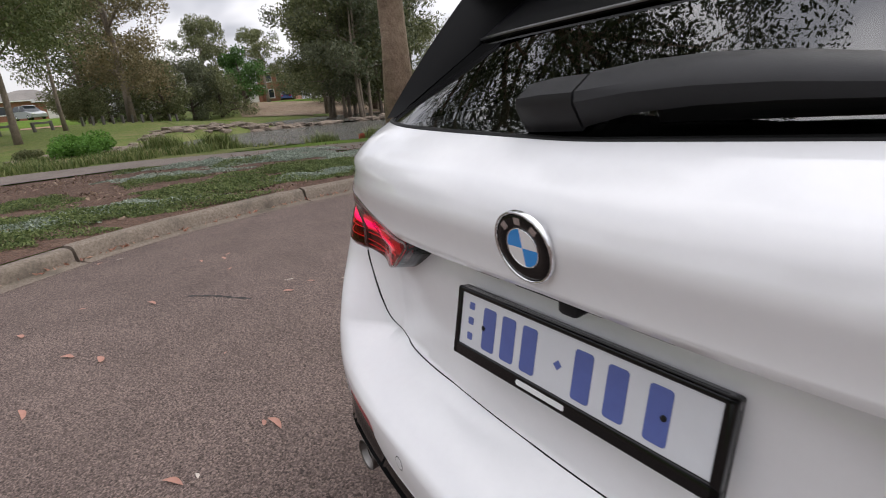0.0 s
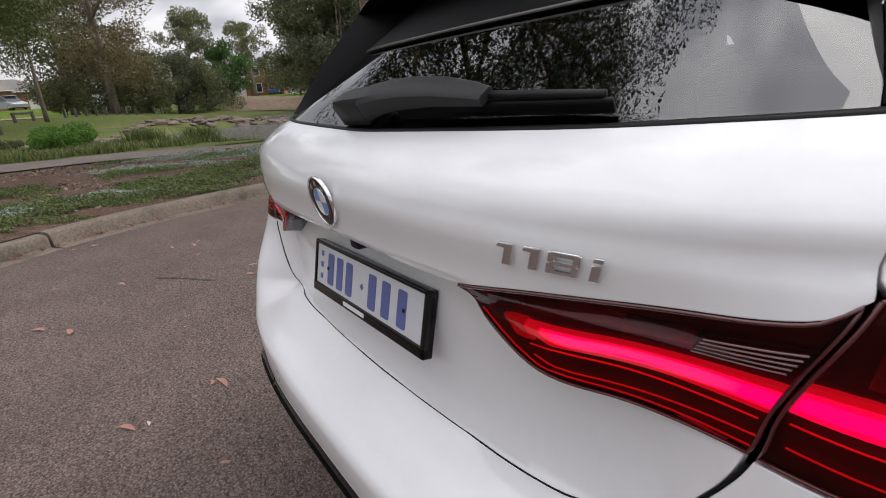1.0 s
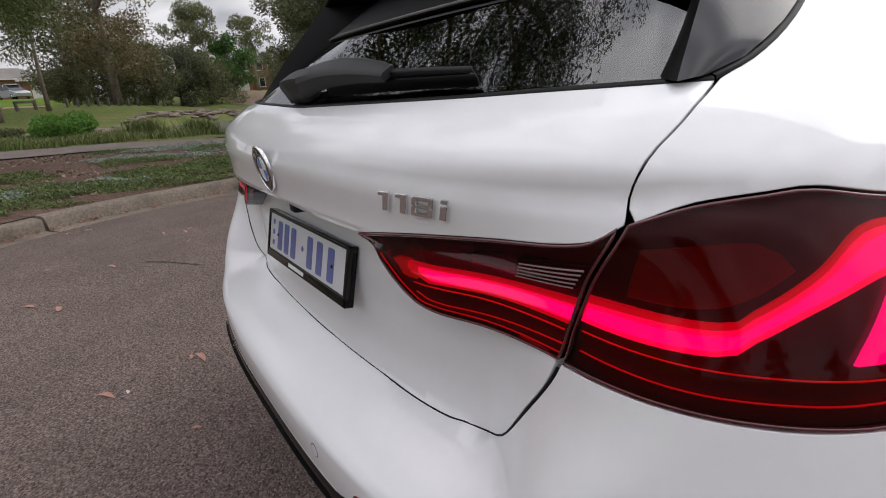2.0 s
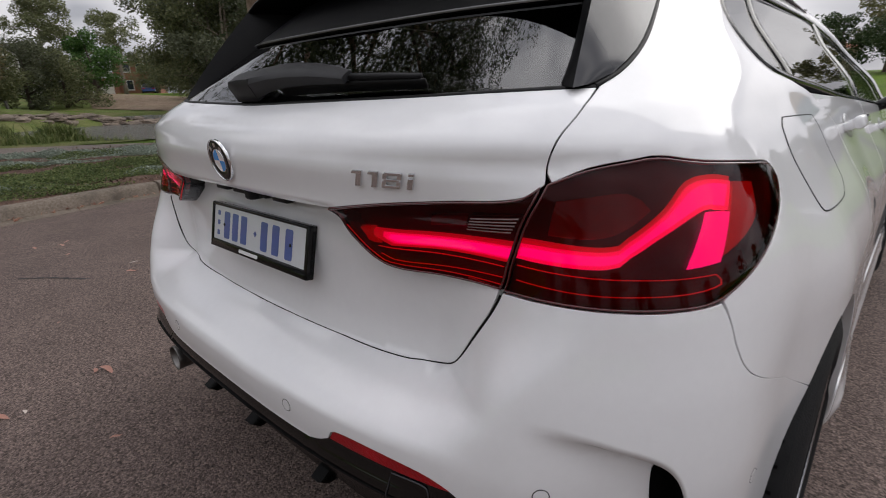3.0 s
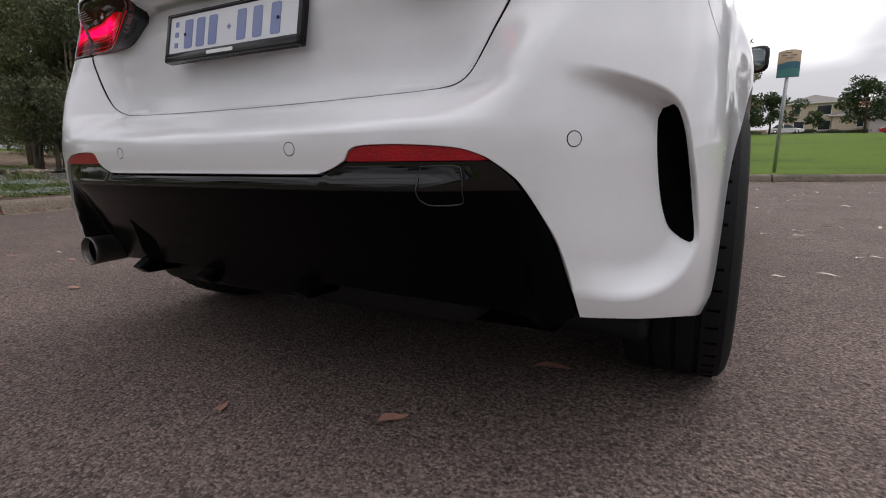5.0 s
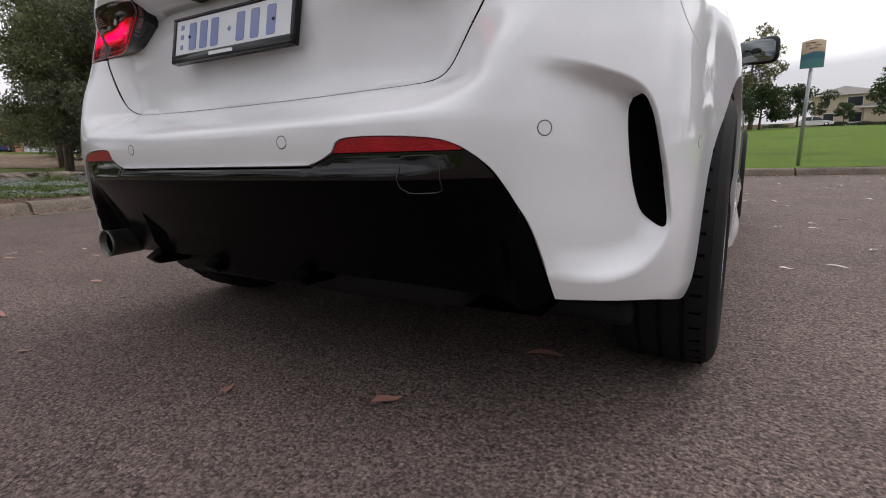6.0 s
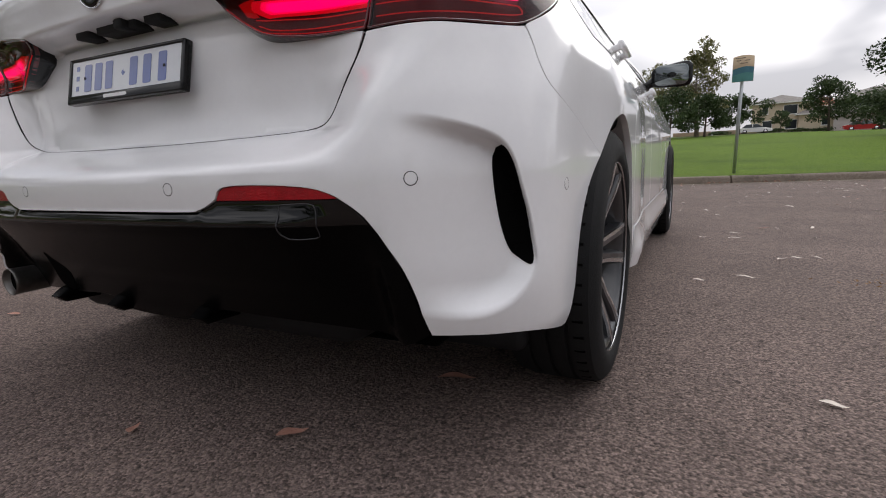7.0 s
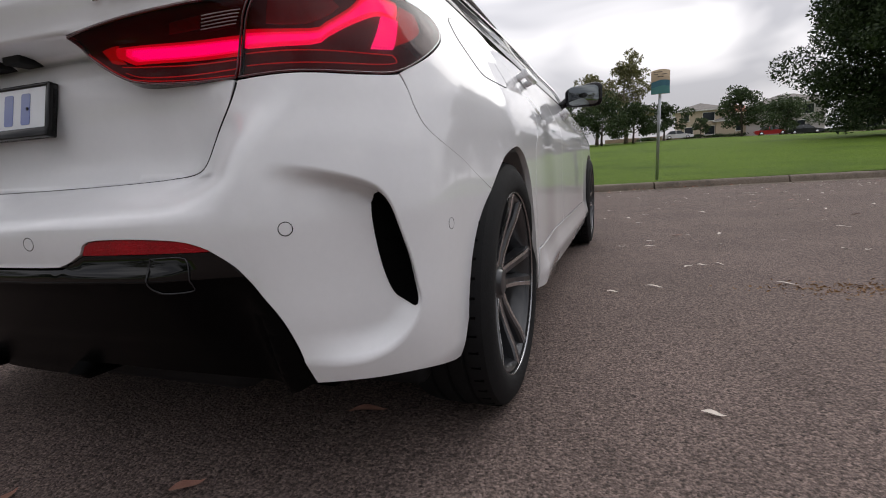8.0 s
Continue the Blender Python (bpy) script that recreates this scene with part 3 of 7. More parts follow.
    strip("tow_cover_edge", [(0.55, 0.544), (0.59, 0.545), (0.598, 0.535), (0.597, 0.495), (0.59, 0.483), (0.555, 0.482), (0.547, 0.49), (0.547, 0.535), (0.55, 0.544)], 0.0022, M_TRIMGREY, car, -0.0030)
    # reflectors
    for sd in (1, -1):
        panel("reflector", [(0.4395, 0.5535), (0.4395, 0.5535), (0.457, 0.574), (0.52, 0.577), (0.59, 0.571), (0.618, 0.560), (0.627, 0.5535), (0.627, 0.5535)], M_REFLECTOR, car, off=-0.003, side=sd, step=0.012, label="red reflector strip")
        # parking sensors
        for s, z in ((0.325, 0.575), (0.7095, 0.582), (0.946, 0.556)):
            ob = part("parking_sensor", disc_bm(0.0100, 0.0016, 40, 0.0004), M_PAINT, car, smooth=False)
            place(ob, on_skin(s * sd, z, -0.0011))
            part("sensor_ring", ring_bm(0.0101, 0.01145, 0.0014), M_SEALSHADE, ob, smooth=False)
        # vertical vent
        vent = [(0.796, 0.628), (0.811, 0.631), (0.8195, 0.617), (0.830, 0.580), (0.836, 0.535), (0.839, 0.48), (0.8385, 0.440), (0.835, 0.420), (0.823, 0.420), (0.806, 0.431), (0.796, 0.450), (0.792, 0.50), (0.791, 0.56), (0.790, 0.612)]
        panel("side_vent", vent, M_VOID, car, off=0.0025, side=sd, step=0.01, thick=0.004, label="black vertical air outlet")
        for k in range(5):
            z = 0.455 + 0.030 * k
            strip("vent_slat", [(0.800, z), (0.815, z + 0.002), (0.832, z + 0.004)], 0.003, M_VOID, car, 0.0030, sd, raise_=0.0006)
    build_lamps(car)
    build_sides(car)
    build_glass(car)
    build_wheels(car)
    build_badges(car)
    return car


def build_lamps(car):
    for sd in (1, -1):
        li = [(0.356, 0.9255), (0.356, 0.9255), (0.46, 0.944), (0.555, 0.957), (0.61, 0.962), (0.637, 0.968), (0.656, 0.9825), (0.656, 0.9825), (0.647, 0.966), (0.617, 0.92), (0.595, 0.877), (0.588, 0.8385), (0.588, 0.8385), (0.51, 0.839), (0.457, 0.842), (0.42, 0.857), (0.377, 0.893)]
        lo = [(0.6635, 0.986), (0.6635, 0.986), (0.70, 1.002), (0.74, 1.011), (0.767, 1.014), (0.82, 1.005), (0.905, 0.996), (0.960, 0.988), (0.974, 0.969), (0.946, 0.938), (0.897, 0.904), (0.848, 0.871), (0.813, 0.848), (0.788, 0.838), (0.745, 0.8365), (0.675, 0.839), (0.5945, 0.838), (0.5945, 0.838), (0.600, 0.877), (0.622, 0.92), (0.653, 0.967)]
        for name, loop in (("inner_tail_lamp", li), ("outer_tail_lamp", lo)):
            lens = panel(name, loop, M_LENS, car, side=sd, step=0.010, thick=0.006, off=0.001, label="dark red tail lamp with a lit light guide", lamp=True)
            panel("lamp_housing", loop, M_LAMPBACK, lens, side=sd, step=0.016, off=-0.008, thick=0.01, lamp=True)
            panel("lamp_wall", loop, M_GLOSSBLACK, lens, side=sd, step=0.012, off=-0.004, thick=0.055, lamp=True, edge_only=True)
            strip("lamp_rim", loop + [loop[0]], 0.0034, M_LAMPRIM, lens, 0.0012, sd, lamp=True)
            if name == "inner_tail_lamp":
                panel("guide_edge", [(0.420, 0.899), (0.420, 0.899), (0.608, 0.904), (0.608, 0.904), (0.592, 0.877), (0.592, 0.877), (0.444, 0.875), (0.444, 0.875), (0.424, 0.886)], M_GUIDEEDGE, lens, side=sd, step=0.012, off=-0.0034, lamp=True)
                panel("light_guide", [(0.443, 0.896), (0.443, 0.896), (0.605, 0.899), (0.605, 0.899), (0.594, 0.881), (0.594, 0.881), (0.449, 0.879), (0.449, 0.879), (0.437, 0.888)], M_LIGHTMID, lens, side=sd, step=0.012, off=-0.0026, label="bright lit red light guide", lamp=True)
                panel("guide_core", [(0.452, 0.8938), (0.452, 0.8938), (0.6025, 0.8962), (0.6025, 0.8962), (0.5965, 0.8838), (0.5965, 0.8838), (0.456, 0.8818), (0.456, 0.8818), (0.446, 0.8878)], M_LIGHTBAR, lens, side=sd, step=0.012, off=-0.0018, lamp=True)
                panel("red_inlay", [(0.402, 0.899), (0.402, 0.899), (0.431, 0.904), (0.431, 0.904), (0.42, 0.889), (0.429, 0.878), (0.429, 0.878), (0.411, 0.881)], M_LAMPRED, lens, side=sd, step=0.012, off=-0.0020, lamp=True)
                panel("red_inlay", [(0.522, 0.930), (0.522, 0.930), (0.569, 0.937), (0.569, 0.937), (0.556, 0.921), (0.556, 0.921), (0.513, 0.917), (0.513, 0.917)], M_DULLRED, lens, side=sd, step=0.012, off=-0.0040, lamp=True)
                rev = panel("reversing_lamp", [(0.576, 0.940), (0.576, 0.940), (0.631, 0.946), (0.631, 0.946), (0.611, 0.919), (0.611, 0.919), (0.556, 0.916), (0.556, 0.916)], M_LAMPBACK, lens, side=sd, step=0.012, off=-0.0020, label="clear ribbed reversing lens", lamp=True)
                for k in range(5):
                    f = (k + 0.5) / 5
                    strip("rib", [(0.558 + 0.018 * f, 0.917 + 0.023 * f), (0.610 + 0.019 * f, 0.920 + 0.025 * f)], 0.0024, M_REVERSE, rev, 0.0015, sd, lamp=True)
                lines = [[(0.425, 0.873), (0.46, 0.870), (0.588, 0.869)], [(0.43, 0.862), (0.465, 0.852), (0.588, 0.854)], [(0.372, 0.900), (0.377, 0.896), (0.42, 0.861), (0.46, 0.8465), (0.587, 0.8435)]]
            else:
                bar = [(0.616, 0.906), (0.616, 0.906), (0.700, 0.9055), (0.722, 0.917), (0.765, 0.949), (0.799, 0.980), (0.83, 0.985), (0.858, 0.980), (0.858, 0.980), (0.838, 0.948), (0.838, 0.948), (0.808, 0.9515), (0.756, 0.925), (0.72, 0.901), (0.696, 0.887), (0.605, 0.886), (0.605, 0.886)]
                core = [(0.615, 0.9015), (0.615, 0.9015), (0.699, 0.901), (0.722, 0.9125), (0.764, 0.944), (0.802, 0.975), (0.83, 0.980), (0.850, 0.976), (0.850, 0.976), (0.834, 0.953), (0.834, 0.953), (0.806, 0.956), (0.756, 0.930), (0.72, 0.9055), (0.697, 0.8915), (0.609, 0.8905), (0.609, 0.8905)]
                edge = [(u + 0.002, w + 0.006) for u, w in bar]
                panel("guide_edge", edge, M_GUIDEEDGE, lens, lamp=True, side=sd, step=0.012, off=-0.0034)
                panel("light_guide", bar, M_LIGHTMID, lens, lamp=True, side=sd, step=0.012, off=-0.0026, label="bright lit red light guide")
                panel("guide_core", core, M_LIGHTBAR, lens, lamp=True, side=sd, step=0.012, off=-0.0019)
                panel("light_guide", [(0.812, 0.947), (0.812, 0.947), (0.838, 0.944), (0.838, 0.944), (0.806, 0.888), (0.806, 0.888), (0.772, 0.884), (0.772, 0.884)], M_LIGHTBAR, lens, lamp=True, side=sd, step=0.012, off=-0.0018)
                panel("red_inlay", [(0.863, 0.979), (0.863, 0.979), (0.899, 0.974), (0.899, 0.974), (0.884, 0.938), (0.856, 0.916), (0.812, 0.894), (0.812, 0.894), (0.842, 0.945)], M_LAMPRED, lens, lamp=True, side=sd, step=0.012, off=-0.0030)
                panel("red_inlay", [(0.668, 0.965), (0.668, 0.965), (0.735, 0.975), (0.752, 0.955), (0.752, 0.955), (0.72, 0.932), (0.69, 0.922), (0.648, 0.922), (0.648, 0.922)], mat("deep_red_inlay", (0.36, 0.008, 0.012), 0.25, coat=0.6, var=0.2, scale=60), lens, lamp=True, side=sd, step=0.014, off=-0.0050)
                lines = [[(0.605, 0.876), (0.70, 0.874), (0.76, 0.872), (0.80, 0.873)], [(0.604, 0.856), (0.70, 0.853), (0.77, 0.853), (0.805, 0.860), (0.80, 0.873)]]
            for ln in lines:
                strip("glow_line", ln, 0.0013, M_GLOWLINE, lens, -0.0022, sd, lamp=True)


def build_sides(car):
    lamp = [(0.6675, 0.990), (0.70, 1.007), (0.74, 1.016), (0.767, 1.019), (0.82, 1.010), (0.905, 1.001), (0.965, 0.992), (0.980, 0.969), (0.952, 0.935), (0.902, 0.901), (0.852, 0.868), (0.817, 0.846), (0.809, 0.839)]
    seam = [(0.809, 0.839), (0.8305, 0.806), (0.8523, 0.7765), (0.890, 0.7395), (0.9545, 0.7035), (1.051, 0.6565), (1.1450, 0.6115)]
    arch = [(1.1450, 0.6115), (1.205, 0.668), (1.255, 0.698), (1.341, 0.712), (1.437, 0.682), (1.511, 0.612), (1.546, 0.503), (1.555, 0.392), (1.572, 0.330), (1.575, 0.262)]
    fwd = [(1.575, 0.262), (1.594, 0.262), (1.596, 0.385), (1.596, 0.55), (1.621, 0.70), (1.666, 0.80), (1.676, 0.90), (1.696, 1.0), (1.517, 1.073), (1.30, 1.106), (1.19, 1.119)]
    dlo = [(1.19, 1.119), (1.13, 1.126), (1.06, 1.143), (1.008, 1.172), (0.980, 1.21), (0.972, 1.256), (0.99, 1.31), (1.03, 1.352)]
    roof = [(1.03, 1.352), (1.02, 1.40), (0.80, 1.40)]
    blade = [(0.80, 1.40), (0.742, 1.30), (0.722, 1.235), (0.702, 1.160), (0.685, 1.122), (0.6705, 1.1025)]
    hatch = [(0.6705, 1.1025), (0.6690, 1.07), (0.6610, 1.04), (0.6645, 1.0), (0.6675, 0.990)]
    for sd in (1, -1):
        panel("quarter_panel", corner(lamp, seam, arch, fwd, dlo, roof, blade, hatch), M_PAINT, car, side=sd, step=0.013, thick=0.016, label="white glossy rear wing")
        # black bands behind the panel gaps hold their shade as colour
        strip("gap_shade", [(0.815, 0.835), (0.85, 0.777), (0.89, 0.740), (0.955, 0.704), (1.05, 0.657), (1.13, 0.621)], 0.02, M_VOID, car, -0.010, sd)
        strip("gap_shade", DOOR_EDGE, 0.024, M_VOID, car, -0.010, sd)
        # fuel flap: a fine seam round a lid
        if sd > 0:
            flap = [(1.115, 1.030), (1.13, 1.042), (1.16, 1.0445), (1.39, 1.039), (1.43, 1.03), (1.455, 1.0), (1.45, 0.955), (1.42, 0.91), (1.36, 0.889), (1.30, 0.884), (1.16, 0.886), (1.125, 0.897), (1.118, 0.93), (1.113, 0.98)]
            panel("fuel_flap", flap, M_PAINT, car, off=0.0008, side=sd, step=0.016, thick=0.004, label="white fuel filler flap")
            strip("flap_seam", flap + [flap[0]], 0.0036, M_BLACK, car, 0.0011, sd)
        # doors, sill and front wing
        rear = [(1.604, 0.385), (1.604, 0.55), (1.629, 0.70), (1.674, 0.80), (1.684, 0.90), (1.704, 1.0), (1.55, 1.066), (1.55, 1.066), (2.0, 1.066), (2.45, 1.046), (2.45, 1.046), (2.45, 0.8), (2.42, 0.385), (2.42, 0.385), (2.0, 0.385)]
        panel("rear_door", rear, M_PAINT, car, side=sd, step=0.03, label="white rear door")
        front = [(2.428, 0.385), (2.428, 0.385), (2.458, 0.8), (2.458, 1.046), (2.458, 1.046), (2.9, 1.025), (3.45, 0.995), (3.45, 0.995), (3.52, 0.8), (3.48, 0.5), (3.42, 0.385), (3.42, 0.385)]
        panel("front_door", front, M_PAINT, car, side=sd, step=0.035, label="white front door")
        strip("gap_shade", [(2.424, 0.39), (2.454, 0.8), (2.454, 1.04)], 0.02, M_VOID, car, -0.010, sd)
        strip("gap_shade", [(3.42, 0.39), (3.49, 0.5), (3.524, 0.8), (3.455, 0.99)], 0.02, M_VOID, car, -0.010, sd)
        strip("gap_shade", [(1.60, 0.382), (2.4, 0.382), (3.45, 0.382)], 0.02, M_VOID, car, -0.010, sd)
        wing = [(3.428, 0.378), (3.428, 0.378), (3.488, 0.5), (3.528, 0.8), (3.46, 0.995), (3.46, 0.995), (3.8, 0.975), (4.2, 0.92), (4.75, 0.80), (4.75, 0.80), (4.75, 0.30), (4.65, 0.25), (4.65, 0.25), (4.45, 0.25), (4.45, 0.25), (4.43, 0.45), (4.37, 0.58), (4.25, 0.67), (4.09, 0.70), (3.93, 0.67), (3.80, 0.58), (3.74, 0.45), (3.73, 0.26), (3.73, 0.26), (3.45, 0.26), (3.45, 0.26)]
        panel("front_wing", wing, M_PAINT, car, side=sd, step=0.035, label="white front wing")
        sill = [(1.598, 0.378), (1.598, 0.378), (3.42, 0.378), (3.42, 0.378), (3.44, 0.23), (3.44, 0.23), (2.5, 0.215), (1.58, 0.235), (1.58, 0.235)]
        panel("sill", sill, M_PAINT, car, off=0.003, side=sd, step=0.03, thick=0.03, label="white side skirt")
        # door handles
        for s0, z0 in ((1.93, 0.985), (2.98, 0.928)):
            m = on_skin(s0 * sd, z0, 0.0)
            grip = box_bm(0.205, 0.033, 0.022, (0, 0.004, 0.040), 0.009, 3)
            for v in grip.verts:
                v.co.z -= 0.9 * v.co.x ** 2
            handle = part("door_handle", grip, M_PAINT, car, "white pull door handle")
            place(handle, m)
            for fx in (-0.085, 0.085):
                part("handle_foot", box_bm(0.028, 0.022, 0.040, (fx, 0.003, 0.016), 0.006, 2), M_PAINT, handle)
            cup = bmesh.new()
            rings = [[cup.verts.new((0.066 * q * math.cos(a), 0.004 + 0.034 * q * math.sin(a), h)) for a in np.linspace(0, 2 * math.pi, 32, endpoint=False)] for q, h in ((1.0, 0.0012), (0.9, 0.0035), (0.6, 0.0025), (0.05, 0.0022))]
            for i in range(3):
                for j in range(32):
                    cup.faces.new((rings[i][j], rings[i][(j + 1) % 32], rings[i + 1][(j + 1) % 32], rings[i + 1][j]))
            bmesh.ops.recalc_face_normals(cup, faces=cup.faces)
            part("handle_recess", cup, M_HANDLECUP, handle)
    # wheel housings, floor, bonnet, roof and windscreen close the body
    for sd in (1, -1):
        for yw in (0.655, 3.27):
            cup = lathe_bm([(-0.065 * sd, 0.362), (-0.26 * sd, 0.362), (-0.27 * sd, 0.30), (-0.27 * sd, 0.0001)], 48, "X")
            bmesh.ops.delete(cup, geom=[v for v in cup.verts if v.co.z < -0.13], context="VERTS")
            ob = part("wheel_housing", cup, M_BLACK, car)
            ob.location = (sd * 0.872 + (0 if yw < 1 else 0.080), yw, 0.325)
    part("floor_pan", box_bm(1.5, 3.3, 0.06, (0, 1.98, 0.185), 0.02), M_BLACK, car)
    part("rear_axle_beam", box_bm(1.1, 0.22, 0.12, (0, 0.655, 0.24), 0.03), M_BLACK, car)
    part("silencer", box_bm(0.95, 0.30, 0.15, (0.0, 0.26, 0.285), 0.04, 3), M_BLACK, car)
    # unseen near-black slab added to deepen the dark beneath the tail
    part("under_shade_tray", box_bm(1.20, 0.40, 0.03, (0.0, 0.42, 0.205), 0.01, 2), M_VOID, car)
    grid_roof(car)


def grid_roof(car):
    """Roof, windscreen, bonnet and front as one lofted cover each."""
    def loft(name, rows, material, label=""):
        verts, faces = [], []
        k = 15
        for y, z, w, crown in rows:
            for i in range(k):
                u = i / (k - 1) * 2 - 1
                verts.append((u * w + float(drift(y / Q)) * Q, y, z - crown * u * u))
        for r in range(len(rows) - 1):
            for i in range(k - 1):
                a = r * k + i
                faces.append((a, a + 1, a + k + 1, a + k))
        return mesh_part(name, verts, faces, material, car, label)
    loft("roof", [(0.46, 1.385, 0.52, 0.05), (0.56, 1.395, 0.545, 0.07), (0.9, 1.410, 0.56, 0.095), (1.4, 1.412, 0.565, 0.10), (1.9, 1.385, 0.56, 0.09), (2.15, 1.345, 0.54, 0.07)], M_PAINT, "white roof")
    loft("headliner", [(0.47, 1.300, 0.52, 0.03), (0.56, 1.345, 0.54, 0.06), (0.9, 1.365, 0.55, 0.08), (1.4, 1.365, 0.555, 0.085), (1.9, 1.340, 0.55, 0.08), (2.12, 1.315, 0.53, 0.07)], M_INTERIOR, "dark roof lining")
    loft("windscreen", [(2.15, 1.333, 0.53, 0.05), (2.5, 1.18, 0.60, 0.05), (2.85, 1.00, 0.68, 0.06)], M_WINDSCREEN, "windscreen glass")
    loft("bonnet", [(2.80, 0.995, 0.76, 0.05), (3.2, 0.945, 0.78, 0.06), (3.7, 0.86, 0.74, 0.08), (3.95, 0.74, 0.68, 0.10)], M_PAINT, "white bonnet")
    loft("front_bumper", [(3.95, 0.74, 0.68, 0.10), (4.10, 0.55, 0.70, 0.0), (4.12, 0.35, 0.72, 0.0), (4.0, 0.20, 0.70, 0.0)], M_PAINT, "white front bumper")


def build_glass(car):
    # tailgate window, its dark side blades and the spoiler over it
    panel("rear_window", corner([(0, 1.0885), (0.135, 1.0905), (0.43, 1.0965), (0.55, 1.1015), (0.632, 1.108)], [(0.632, 1.108), (0.603, 1.21), (0.588, 1.29), (0.578, 1.35)], [(0.578, 1.35), (0.3, 1.352), (0, 1.352)]), M_GLASS, car, off=-0.004, sym=True, step=0.010, thick=0.004, label="dark tinted tailgate window")
    strip("window_seal", [(-0.665, 1.103), (-0.55, 1.0985), (-0.43, 1.094), (-0.135, 1.088), (0, 1.086), (0.135, 1.088), (0.43, 1.094), (0.55, 1.0985), (0.665, 1.103)], 0.011, M_SEALSHADE, car, -0.001, raise_=0.002)
    # side blades: a fin on each side of the window whose free edge stands behind the glass
    def free_edge(f, sd):
        return np.array((sd * (0.603 - 0.049 * f - 0.004 * f * f), 0.168 + 0.165 * f + 0.027 * f * f, 1.042 + 0.236 * f))
    k = 15
    fs = np.linspace(0, 1.0, k)
    seam_s = np.interp(fs, [0, 0.08, 0.25, 0.5, 0.75, 1.0, 1.32], [0.660, 0.679, 0.698, 0.716, 0.734, 0.760, 0.80])
    seam_z = np.interp(fs, [0, 0.08, 0.25, 0.5, 0.75, 1.0, 1.32], [1.1060, 1.122, 1.162, 1.228, 1.296, 1.35, 1.415])
    glass_s = np.interp(fs, [0, 0.5, 1.0, 1.32], [0.626, 0.600, 0.572, 0.56])
    glass_z = np.interp(fs, [0, 0.5, 1.0, 1.32], [1.108, 1.22, 1.345, 1.40])
    for sd in (1, -1):
        outer = skin(seam_s * sd, seam_z, 0.001)[0]
        inner = skin(glass_s * sd, glass_z, -0.002)[0]
        free = np.array([free_edge(f, sd) for f in fs])
        m = 7
        for name, far, material, label, bulge in (("side_blade", outer, M_TRIMGREY, "dark grey gloss window side blade", 0.008), ("blade_inner_face", inner, M_SPOILER, "black inner face of the side blade", -0.004)):
            verts, faces = [], []
            for i in range(k):
                for j in range(m):
                    u = j / (m - 1)
                    p = free[i] * (1 - u) + far[i] * u
                    verts.append(p + np.array((sd * bulge, -abs(bulge), 0.0)) * math.sin(math.pi * u) * (0.3 + 0.7 * fs[i]))
            for i in range(k - 1):
                for j in range(m - 1):
                    q = (i * m + j, i * m + j + 1, (i + 1) * m + j + 1, (i + 1) * m + j)
                    faces.append(q)
            mesh_part(name, verts, faces, material, car, label)
        strip("blade_seal", [(0.664, 1.1045), (0.682, 1.121), (0.7005, 1.160), (0.7195, 1.230), (0.7385, 1.30)], 0.008, M_SEALSHADE, car, 0.0, sd, raise_=0.002)
    # roof spoiler: a wing over the window, its ends running into the blades
    bm = bmesh.new()
    k = 25
    rows = []
    for i in range(k):
        u = i / (k - 1) * 2 - 1
        a = abs(u)
        end = free_edge(1.0, 1)
        bow = 1 - a ** 2.6
        yt, zt, xt = end[1] - 0.018 * bow, end[2] + 0.037 * (1 - u ** 6), u * end[0]
        prof = [(0.490 + 0.03 * a, 1.268 - 0.004 * a, 0.985), (0.455 + 0.03 * a, 1.272 - 0.004 * a, 0.99), (yt + 0.05, zt - 0.016, 0.995), (yt + 0.005, zt - 0.006, 1.0), (yt, zt, 1.0), (yt + 0.004, zt + 0.006, 1.0), (yt + 0.035, zt + 0.030, 0.995), (yt + 0.10, zt + 0.060 - 0.004 * a, 0.985), (0.58 + 0.03 * a, 1.400 - 0.035 * a * a, 0.96)]
        rows.append([bm.verts.new((xt * w, y, z)) for y, z, w in prof])
    for i in range(k - 1):
        for j in range(len(rows[0]) - 1):
            bm.faces.new((rows[i][j], rows[i + 1][j], rows[i + 1][j + 1], rows[i][j + 1]))
    bm.faces.new(rows[0])
    bm.faces.new(rows[-1][::-1])
    bmesh.ops.recalc_face_normals(bm, faces=bm.faces)
    sharp(part("roof_spoiler", bm, M_SPOILER, car, "black roof spoiler over the window"), 50)
    panel("window_shroud", [(0, 1.243), (0.3, 1.242), (0.50, 1.243), (0.602, 1.250), (0.602, 1.250), (0.585, 1.355), (0.585, 1.355), (0.3, 1.36), (0, 1.36)], M_SPOILER, car, off=0.003, sym=True, step=0.02, thick=0.008, label="matt black shroud under the spoiler")
    strip("window_top_edge", [(-0.598, 1.2485), (-0.50, 1.242), (-0.3, 1.2405), (0, 1.2415), (0.3, 1.2405), (0.50, 1.242), (0.598, 1.2485)], 0.0035, M_STEEL, car, 0.0025, raise_=0.002)
    # wiper
    def loft_on_glass(rows):
        bm = bmesh.new()
        rings = []
        for s, z, hh, lo, hi in rows:
            m = on_skin(s, z - 0.005, 0.0)
            lo, hi, hh = lo * 0.72, hi * 0.72, hh * 0.92
            e = hh * 0.30
            f = (hi - lo) * 0.20
            sec = [(-hh, lo), (hh, lo), (hh, hi - f), (hh - e, hi), (-hh + e, hi), (-hh, hi - f)]
            rings.append([bm.verts.new(m @ Vector((0, a, b))) for a, b in sec])
        for i in range(len(rings) - 1):
            for k in range(6):
                bm.faces.new((rings[i][k], rings[i][(k + 1) % 6], rings[i + 1][(k + 1) % 6], rings[i + 1][k]))
